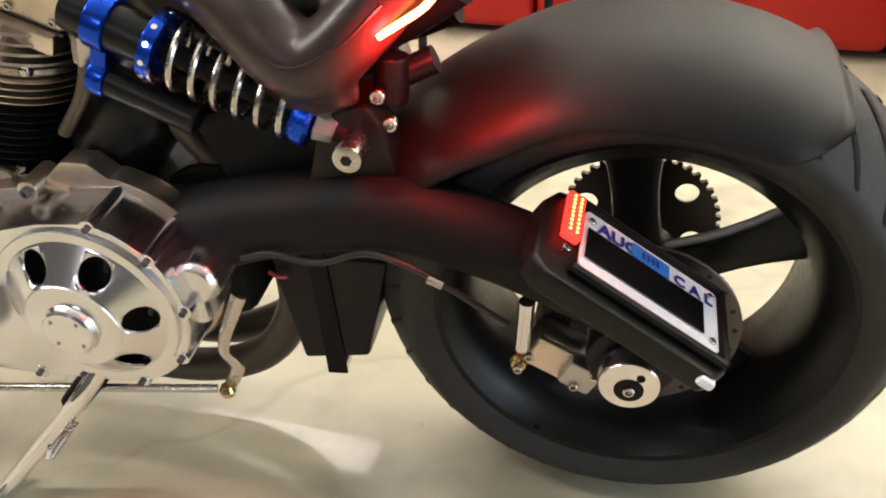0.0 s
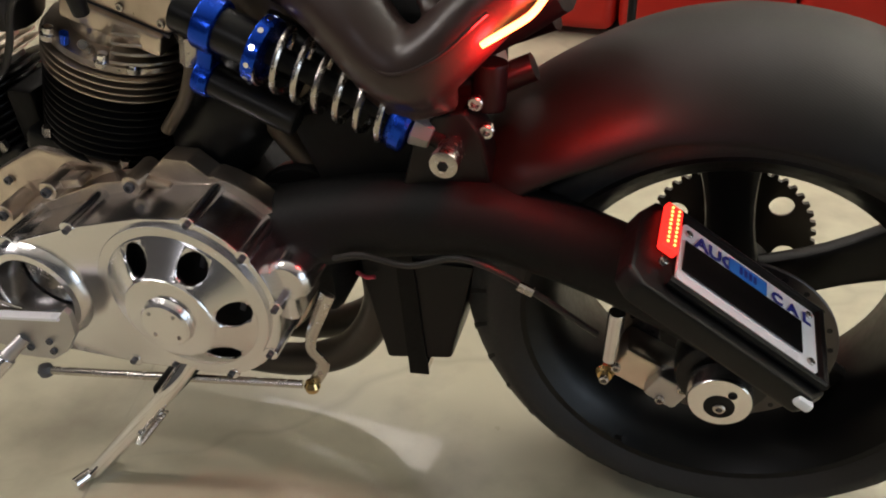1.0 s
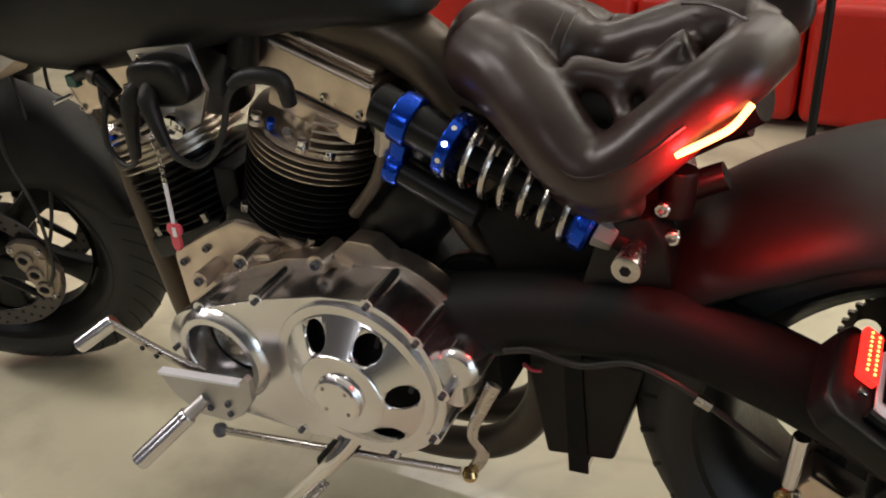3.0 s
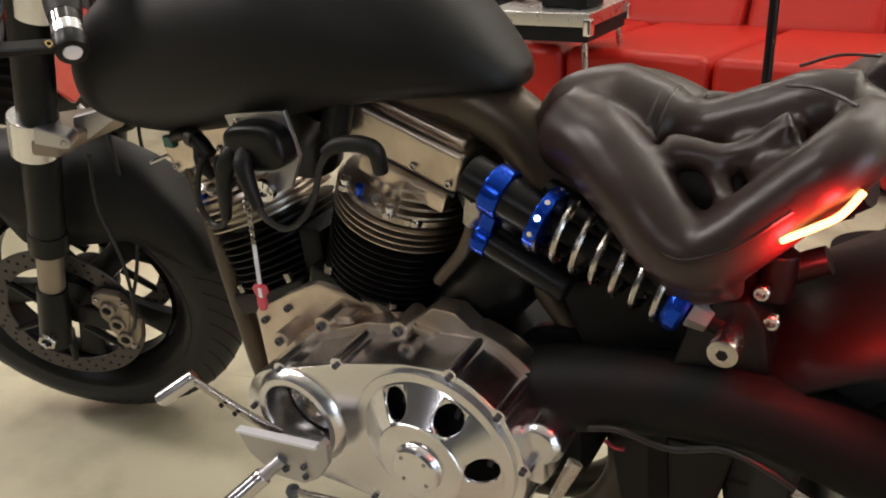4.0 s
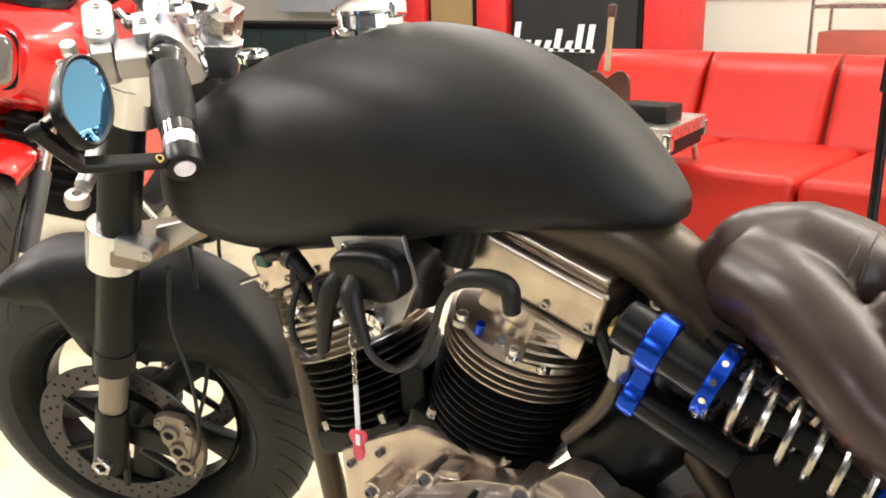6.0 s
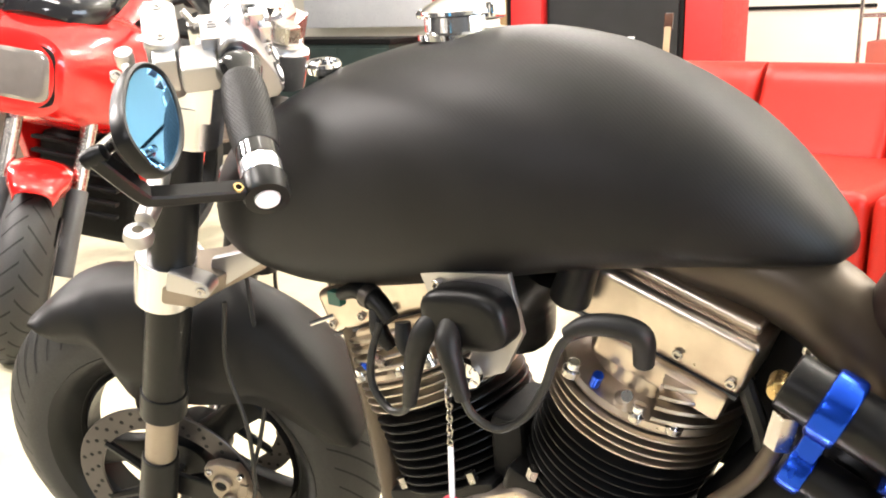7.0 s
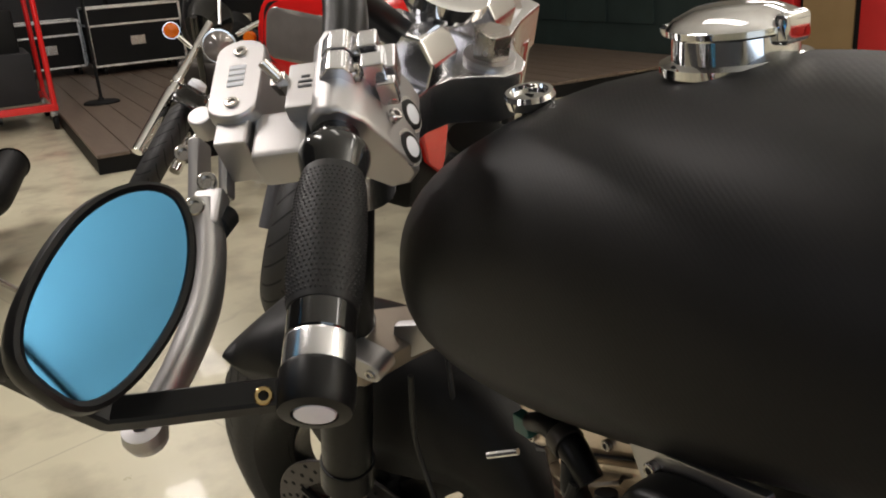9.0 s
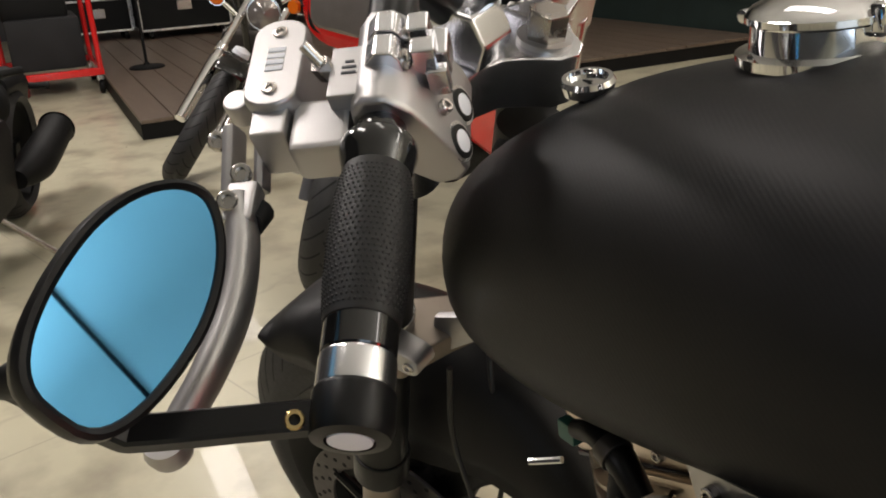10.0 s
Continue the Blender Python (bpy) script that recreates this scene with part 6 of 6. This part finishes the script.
# ---- the other motorcycles ----
def simple_wheel(parent, name, x, z, r, half, mat, spokes=3, wires=0):
    """A plain bike wheel in the bike's own frame: x back, z up."""
    rim = part(name, lathe([(r * 0.72, -half * 0.7), (r * 0.74, -half * 0.75), (r * 0.74, half * 0.75), (r * 0.72, half * 0.7), (r * 0.68, 0.0), (r * 0.72, -half * 0.7)], (x, 0, z), (0, 1, 0), 48, cap=False), mat, parent)
    part("tyre", lathe([(r * 0.72, -half * 0.8)] + [(r - (r * 0.2) * abs(-1 + k / 6) ** 2.4, half * (-1 + k / 6)) for k in range(13)] + [(r * 0.72, half * 0.8)], (x, 0, z), (0, 1, 0), 64, cap=False), RUBBER, rim)
    cuts = bmesh.new()
    for k in range(26):
        for side in (-1, 1):
            t0, last = 2 * math.pi * (k + 0.25 * side) / 26, None
            for j in range(6):
                f = side * (0.03 + 0.82 * j / 5)
                t = t0 + 0.22 * j / 5
                rr = r - r * 0.2 * abs(f) ** 2.4 + 0.0008
                pair = [cuts.verts.new((x + math.cos(t + s * 0.014) * rr, f * half, z + math.sin(t + s * 0.014) * rr)) for s in (-1, 1)]
                if last:
                    cuts.faces.new((last[0], last[1], pair[1], pair[0]))
                last = pair
    part("tread_groove", cuts, RECESS_SHADE, rim)
    part("hub", cyl((x, -half * 0.6, z), (x, half * 0.6, z), 0.04, seg=20, bevel=0.004), mat, rim)
    for k in range(spokes):
        t = 2 * math.pi * k / spokes
        part("spoke", cyl((x + 0.03 * math.cos(t), 0, z + 0.03 * math.sin(t)), (x + r * 0.7 * math.cos(t), 0, z + r * 0.7 * math.sin(t)), 0.022, 0.016, seg=10), mat, rim)
    if wires:
        spk = []
        for k in range(wires):
            t = 2 * math.pi * k / wires
            s = 1 if k % 2 else -1
            spk.append(cyl((x + 0.035 * math.cos(t + 0.5 * s), 0.03 * s, z + 0.035 * math.sin(t + 0.5 * s)), (x + r * 0.71 * math.cos(t), 0, z + r * 0.71 * math.sin(t)), 0.0016, seg=5))
        tagged(part("wire_spokes", join(*spk), CHROME, rim, "chromed wire spokes"), kind="stuff")
    return rim


# red sports bike: its own frame has the front axle over x = 0 and the tail at x = 1.4
def sports_bike():
    head = Matrix.Translation((-3.36, 1.235, 0)) @ Matrix.Rotation(math.atan2(0.84, -0.545), 4, "Z") @ Matrix.Rotation(radians(11), 4, "X") @ Matrix.Scale(1.12, 4)
    b = thing("sports_motorcycle", "parked red sports motorcycle with a square headlamp", "motorcycle", head, "parked motorcycles")
    simple_wheel(b, "front_wheel", -0.10, 0.275, 0.275, 0.068, MATT, 3)
    simple_wheel(b, "rear_wheel", 1.20, 0.31, 0.31, 0.08, MATT, 3)
    for s in (-1, 1):
        leg = part("fork_leg", cyl((-0.10, 0.10 * s, 0.28), (0.12, 0.10 * s, 0.86), 0.023, seg=16), STEEL, b, "grey fork leg")
        part("fork_slider", cyl((-0.108, 0.10 * s, 0.27), (-0.012, 0.10 * s, 0.51), 0.030, seg=16, bevel=0.003), GREY, leg)
        disc_bm = ring((-0.10, 0.075 * s, 0.30), (0, 1, 0), 0.14, 0.09, 0.005, 48)
        part("brake_disc", disc_bm, DISC, b)
        part("caliper", box(0.02, 0.085 * s, 0.36, 0.06, 0.05, 0.09, bevel=0.01), MATT, b)
    rings = []
    for k in range(15):
        t = radians(-75 + 105 * k / 14)
        sh = min(1.0, 0.6 + 0.15 * min(k, 14 - k))
        rings.append([V((-0.10, 0, 0.275)) + V((-math.sin(t), 0, math.cos(t))) * (0.278 + 0.045 * math.sin(math.pi * j / 10) ** 0.6) + V((0, 0.085 * sh * math.cos(math.pi * j / 10), 0)) for j in range(11)])
    mg = part("front_mudguard", loft(rings, False, False), REDPAINT, b, "red front mudguard")
    mg.modifiers.new("thick", "SOLIDIFY").thickness = 0.004
    steer = Matrix.Translation((0.02, 0, 0)) @ Matrix.Rotation(radians(26), 4, "Z") @ Matrix.Rotation(radians(7), 4, "X") @ Matrix.Translation((-0.02, 0, 0))
    for ob in b.children:
        if not ob.name.startswith("rear_wheel"):
            ob.matrix_basis = steer
    # upper fairing
    rings = []
    for x, w, z0, z1 in ((-0.02, 0.10, 0.74, 0.90), (0.0, 0.15, 0.70, 0.94), (0.10, 0.22, 0.66, 0.98), (0.26, 0.27, 0.62, 1.00), (0.42, 0.28, 0.60, 0.98), (0.52, 0.27, 0.62, 0.93)):
        mid, hh = (z0 + z1) / 2, (z1 - z0) / 2
        rings.append([V((x, w * math.copysign(abs(math.cos(t)) ** 0.7, math.cos(t)), mid + hh * math.copysign(abs(math.sin(t)) ** 0.8, math.sin(t)))) for t in (2 * math.pi * k / 28 for k in range(28))])
    fair = part("fairing", loft(rings), REDPAINT, b, "glossy red upper fairing")
    part("headlamp", loft([[V((x, w * math.copysign(abs(math.cos(t)) ** 0.4, math.cos(t)), 0.82 + h * math.copysign(abs(math.sin(t)) ** 0.4, math.sin(t)))) for t in (2 * math.pi * k / 28 for k in range(28))] for x, w, h in ((0.05, 0.112, 0.078), (-0.018, 0.108, 0.074), (-0.028, 0.09, 0.06))]), LENS, fair, "square clear headlamp lens")
    part("lamp_bezel", loft([[V((x, w * math.copysign(abs(math.cos(t)) ** 0.4, math.cos(t)), 0.82 + h * math.copysign(abs(math.sin(t)) ** 0.4, math.sin(t)))) for t in (2 * math.pi * k / 28 for k in range(28))] for x, w, h in ((0.05, 0.124, 0.09), (-0.012, 0.122, 0.088))]), MATT, fair)
    rings = []
    for x, w, z in ((0.06, 0.14, 0.955), (0.14, 0.17, 1.03), (0.24, 0.18, 1.10), (0.36, 0.175, 1.14)):
        rings.append([V((x + 0.10 * (1 - math.sin(t)), w * math.cos(t), z - 0.02 + 0.05 * math.sin(t))) for t in (math.pi * k / 16 for k in range(17))])
    sc = part("windscreen", loft(rings, False, False), SCREEN, fair, "smoked windscreen")
    sc.modifiers.new("thick", "SOLIDIFY").thickness = 0.004
    for s in (-1, 1):
        part("belly_panel", slab([(0.30, 0.62), (0.62, 0.66), (0.90, 0.56), (0.86, 0.40), (0.62, 0.28), (0.42, 0.40)], flat(0.22 * s), (0, -s, 0), 0.03, 0.01), REDPAINT, b)
        ind = part("indicator", tube([(0.20, 0.25 * s, 0.74), (0.20, 0.33 * s, 0.74)], [0.02, 0.024], 12), MATT, b)
        part("indicator_lens", cyl((0.185, 0.325 * s, 0.74), (0.165, 0.325 * s, 0.74), 0.022, seg=14, bevel=0.004), AMBER, ind)
        mir = part("mirror_stalk", tube([(0.30, 0.20 * s, 0.98), (0.28, 0.30 * s, 1.05), (0.30, 0.36 * s, 1.08)], 0.009, 8), MATT, b)
        part("mirror_head", obox((0.31, 0.40 * s, 1.09), (1, 0.1, 0), (0, 1, 0), 0.03, 0.13, 0.075, 0.015), MATT, mir)
        part("clip_on", tube([(0.36, 0.10 * s, 0.96), (0.42, 0.30 * s, 0.96), (0.45, 0.36 * s, 0.955)], 0.013, 10), MATT, b)
    part("engine", box(0.62, 0, 0.40, 0.46, 0.36, 0.36, bevel=0.04), MATT, b, "dark engine block")
    for k in range(6):
        part("radiator_fin", box(0.33, 0, 0.34 + 0.045 * k, 0.03, 0.30, 0.012, bevel=0.003), MATT, b)
    part("tank", tube([(0.48, 0, 0.88), (0.66, 0, 0.94), (0.86, 0, 0.86)], [0.10, 0.15, 0.09], 20), REDPAINT, b, "red fuel tank")
    part("saddle", tube([(0.86, 0, 0.80), (1.1, 0, 0.82), (1.4, 0, 0.90)], [0.10, 0.12, 0.09], 18, 6, 1.2), MATT, b)
    part("tail_fairing", tube([(1.0, 0, 0.74), (1.3, 0, 0.82), (1.58, 0, 0.92)], [0.10, 0.11, 0.05], 18, 6, 1.2), REDPAINT, b, "red tail fairing")
    part("side_stand", cyl((0.75, -0.14, 0.26), (0.82, -0.34, 0.034), 0.012, seg=10), STEEL, b)


sports_bike()


# chromed cruiser with raked forks
def cruiser():
    head = Matrix.Translation((-5.0, 1.22, 0)) @ Matrix.Rotation(math.atan2(0.45, -0.9), 4, "Z") @ Matrix.Rotation(radians(5), 4, "X")
    lean, turn = radians(37), radians(9)
    view = V((-0.995, 0.10, 0)).normalized()
    right = V((0.10, 0.995, 0)).normalized()
    mid = V((0, 0, 1)) * math.cos(lean) + right * math.sin(lean)
    out = mid.cross(view)
    ex, ey = view * math.cos(turn) - out * math.sin(turn), out * math.cos(turn) + view * math.sin(turn)
    steer = Matrix.Translation(V((-4.84, 0.91, 0.035))) @ Matrix((ex, ey, mid)).transposed().to_4x4()
    steered = head.inverted() @ steer
    b = thing("cruiser_motorcycle", "parked black cruiser with long chromed forks and amber indicators", "motorcycle", head, "parked motorcycles")
    before = set(b.children)
    simple_wheel(b, "front_wheel", 0, 0.31, 0.31, 0.06, CHROME, 0, 40)
    for s in (-1, 1):
        leg = part("fork_leg", cyl((0.0, 0.095 * s, 0.33), (0.46, 0.095 * s, 1.02), 0.021, seg=16), CHROME, b, "chromed fork leg")
        part("fork_slider", cyl((-0.02, 0.095 * s, 0.30), (0.20, 0.095 * s, 0.63), 0.029, seg=16, bevel=0.004), CHROME, leg)
        part("fork_nut", cyl((0.225, 0.095 * s, 0.665), (0.245, 0.095 * s, 0.70), 0.03, seg=16, bevel=0.004), CHROME, leg)
        ind = part("indicator", tube([(0.36, 0.10 * s, 0.86), (0.34, 0.20 * s, 0.88)], 0.012, 10), CHROME, b)
        part("indicator_shell", lathe([(0.0, 0), (0.03, 0.005), (0.042, 0.03), (0.042, 0.05)], (0.36, 0.235 * s, 0.885), (-1, 0, 0), 20), CHROME, ind)
        part("indicator_lens", lathe([(0.040, 0.05), (0.036, 0.066), (0.0, 0.074)], (0.36, 0.235 * s, 0.885), (-1, 0, 0), 20), AMBER, ind, "amber lens")
        part("handlebar", tube([(0.46, 0.05 * s, 1.04), (0.50, 0.16 * s, 1.20), (0.56, 0.36 * s, 1.24), (0.72, 0.42 * s, 1.20)], 0.013, 12), CHROME, b)
        part("cable", tube([(0.55, 0.34 * s, 1.22), (0.34, 0.30 * s, 1.16), (0.30, 0.20 * s, 0.95), (0.40, 0.06 * s, 0.84)], 0.005, 8, 8), CABLE, b)
    part("headlamp", lathe([(0.0, 0.0), (0.05, 0.01), (0.085, 0.06), (0.09, 0.12), (0.085, 0.13)], (0.44, 0, 0.95), (-1, 0, -0.1), 28), CHROME, b)
    part("headlamp_lens", lathe([(0.084, 0.128), (0.05, 0.145), (0.0, 0.15)], (0.44, 0, 0.95), (-1, 0, -0.1), 28), LENS, b)
    rings = []
    for k in range(15):
        t = radians(-40 + 110 * k / 14)
        rings.append([V((0, 0, 0.33)) + V((math.sin(t), 0, math.cos(t))) * (0.335 + 0.04 * math.sin(math.pi * j / 10) ** 0.6) + V((0, 0.075 * math.cos(math.pi * j / 10), 0)) for j in range(11)])
    mg = part("front_mudguard", loft(rings, False, False), GLOSS, b, "gloss black mudguard with a pale tip")
    mg.modifiers.new("thick", "SOLIDIFY").thickness = 0.004
    part("mudguard_lamp", lathe([(0.0, 0.0), (0.045, 0.004), (0.04, 0.03), (0.0, 0.045)], (0.10, 0.0, 0.70), (-0.3, 0, 1), 20), WHITE, mg, "pale round lamp")
    for ob in set(b.children) - before:
        ob.matrix_basis = steered
    simple_wheel(b, "rear_wheel", 1.6, 0.32, 0.32, 0.08, CHROME, 0, 40)
    part("tank", tube([(0.56, 0, 0.82), (0.8, 0, 0.86), (1.05, 0, 0.78)], [0.09, 0.15, 0.07], 20), GLOSS, b, "gloss black tank")
    part("engine", box(0.85, 0, 0.45, 0.40, 0.34, 0.40, bevel=0.05), PIPE, b)
    part("saddle", tube([(1.05, 0, 0.72), (1.3, 0, 0.70), (1.55, 0, 0.78)], [0.08, 0.14, 0.10], 18, 6, 1.2), MATT, b)
    part("frame", tube([(0.48, 0, 0.90), (0.62, 0, 0.50), (0.70, 0, 0.22), (1.1, 0, 0.22), (1.5, 0, 0.32)], 0.02, 12), GLOSS, b)
    for s in (-1, 1):
        part("fishtail_pipe", tube([(0.72, 0.15 * s, 0.42), (0.9, 0.19 * s, 0.25), (1.3, 0.20 * s, 0.24), (1.75, 0.20 * s, 0.26)], 0.03, 14), CHROME, b)
    part("side_stand", cyl((0.8, -0.14, 0.22), (0.88, -0.34, 0.03), 0.012, seg=10), CHROME, b)


cruiser()


# dark bike whose tail and silencer stand at the edge of the aisle
def dark_bike():
    head = Matrix.Translation((-3.50, -0.08, 0)) @ Matrix.Rotation(radians(167), 4, "Z") @ Matrix.Rotation(radians(5), 4, "X")
    b = thing("dark_motorcycle", "parked matt black motorcycle with a fat black silencer", "motorcycle", head, "parked motorcycles")
    simple_wheel(b, "front_wheel", 0.0, 0.30, 0.30, 0.06, STEEL, 5)
    simple_wheel(b, "rear_wheel", 1.36, 0.30, 0.30, 0.09, MATT, 5)
    part("silencer", tube([(0.85, -0.16, 0.30), (1.02, -0.20, 0.33), (1.38, -0.22, 0.40)], [0.04, 0.075, 0.07], 20, 8), MATT, b, "fat matt black silencer")
    part("silencer_tip", lathe([(0.078, 0), (0.07, 0.02), (0.035, 0.022), (0.03, 0.01), (0.0, 0.01)], (1.37, -0.219, 0.398), (1, -0.06, 0.19), 24), GLOSS, b)
    part("engine", box(0.62, 0, 0.38, 0.46, 0.34, 0.36, bevel=0.05), MATT, b)
    part("tank", tube([(0.35, 0, 0.66), (0.6, 0, 0.66), (0.85, 0, 0.56)], [0.07, 0.12, 0.07], 20), BLACK, b)
    part("saddle", tube([(0.85, 0, 0.55), (1.05, 0, 0.55), (1.25, 0, 0.58)], [0.06, 0.10, 0.06], 18, 6, 1.2), MATT, b)
    part("rear_mudguard", tube([(1.20, 0, 0.60), (1.50, 0, 0.58), (1.68, 0, 0.44)], [0.06, 0.07, 0.03], 14, 6, 1.4), MATT, b)
    part("tail_lamp", box(1.68, 0, 0.50, 0.05, 0.12, 0.05, bevel=0.015), material("dark_red_lens", (0.25, 0.01, 0.01), 0.2), b)
    for s in (-1, 1):
        part("fork_leg", cyl((0.0, 0.10 * s, 0.29), (0.22, 0.10 * s, 0.76), 0.026, seg=14), STEEL, b)
        part("indicator", cyl((1.60, 0.06 * s, 0.55), (1.61, 0.16 * s, 0.55), 0.014, 0.018, seg=10), MATT, b)
        part("axle_bolt", lathe([(0, 0.03), (0.016, 0.028), (0.02, 0.0)], (0.0, 0.13 * s, 0.30), (0, s, 0), 16), CHROME, b)
    part("handlebar", tube([(0.30, -0.36, 0.80), (0.24, -0.2, 0.78), (0.24, 0.2, 0.78), (0.30, 0.36, 0.80)], 0.013, 10), MATT, b)
    part("side_stand", cyl((0.6, -0.14, 0.22), (0.68, -0.34, 0.03), 0.012, seg=10), STEEL, b)


dark_bike()

# low stage, stand, rolling cart and cases at the far end
stage = thing("stage_platform", "low dark wooden stage platform", "stage", Matrix.Translation((-6.08, 0.95, 0)))
part("kick_board", box(-3.5, 2.5, 0.05, 7.0, 5.0, 0.10), MATT, stage)
for k in range(25):
    part("board", box(-3.5, 0.1 + 0.2 * k, 0.112, 7.02, 0.194, 0.024, bevel=0.004), DARKWOOD, stage)
copy_stand = stand(-8.52, 1.32, 1.2)
copy_stand.location.z = 0.124


def cart():
    c = thing("rolling_cart", "red tubular rolling cart loaded with black cases", "cart", Matrix.Translation((-8.66, 0.56, 0)))
    for x in (-0.5, 0.5):
        for y in (-0.35, 0.35):
            cast = part("castor", cyl((x * 0.9, y - 0.02, 0.06), (x * 0.9, y + 0.02, 0.06), 0.06, seg=18, bevel=0.01), MATT, c)
            part("castor_fork", box(x * 0.9, y, 0.13, 0.05, 0.06, 0.06, bevel=0.01), STEEL, cast)
    for y in (-0.36, 0.36):
        part("rail", box(0, y, 0.19, 1.10, 0.05, 0.06, bevel=0.01), REDPAINT, c)
    for x in (-0.53, 0.53):
        part("cross_rail", box(x, 0, 0.19, 0.05, 0.72, 0.06, bevel=0.01), REDPAINT, c)
        for y in (-0.36, 0.36):
            part("upright", cyl((x, y, 0.2), (x, y, 1.35), 0.022, seg=12), REDPAINT, c)
        part("top_bar", cyl((x, -0.36, 1.34), (x, 0.36, 1.34), 0.022, seg=12), REDPAINT, c)


cart()
solo("black_case", box(-8.70, 0.56, 0.42, 0.85, 0.55, 0.40, bevel=0.02), GRILLE, "black equipment case standing on the red cart", "case", "black cases")
solo("black_case", box(-8.75, 0.52, 0.78, 0.70, 0.50, 0.36, bevel=0.03), MATT, "black padded bag on the case", "case", "black cases")


def road_case(x, y, w, d, h):
    c = thing("road_case", "black road case with alloy edges and castors", "road case", Matrix.Translation((x, y, 0.124)), "road cases")
    part("shell", box(0, 0, 0.10 + h / 2, w, d, h, bevel=0.01), MATT, c)
    for sx in (-1, 1):
        for sy in (-1, 1):
            part("corner_edge", box(sx * w / 2, sy * d / 2, 0.10 + h / 2, 0.025, 0.025, h, bevel=0.004), CASE, c)
            part("castor", cyl((sx * w * 0.4, sy * d * 0.4 - 0.02, 0.05), (sx * w * 0.4, sy * d * 0.4 + 0.02, 0.05), 0.05, seg=14), MATT, c)
    for z in (0.10, 0.10 + h * 0.7, 0.10 + h):
        for sy in (-1, 1):
            part("edge", box(0, sy * d / 2, z, w, 0.022, 0.022, bevel=0.003), CASE, c)
        for sx in (-1, 1):
            part("edge", box(sx * w / 2, 0, z, 0.022, d, 0.022, bevel=0.003), CASE, c)
    part("recess_handle", box(w / 2 + 0.004, 0, 0.10 + h * 0.4, 0.01, 0.16, 0.10, bevel=0.003), STEEL, c)


road_case(-11.2, 2.1, 0.6, 1.0, 0.62)
road_case(-11.4, 3.4, 0.6, 1.0, 0.9)
road_case(-11.6, 1.2, 0.6, 0.7, 0.5)
solo("amplifier", box(-12.2, 2.4, 0.90, 0.4, 0.8, 1.55, bevel=0.02), GRILLE, "tall black amplifier stack by the far wall", "amplifier")
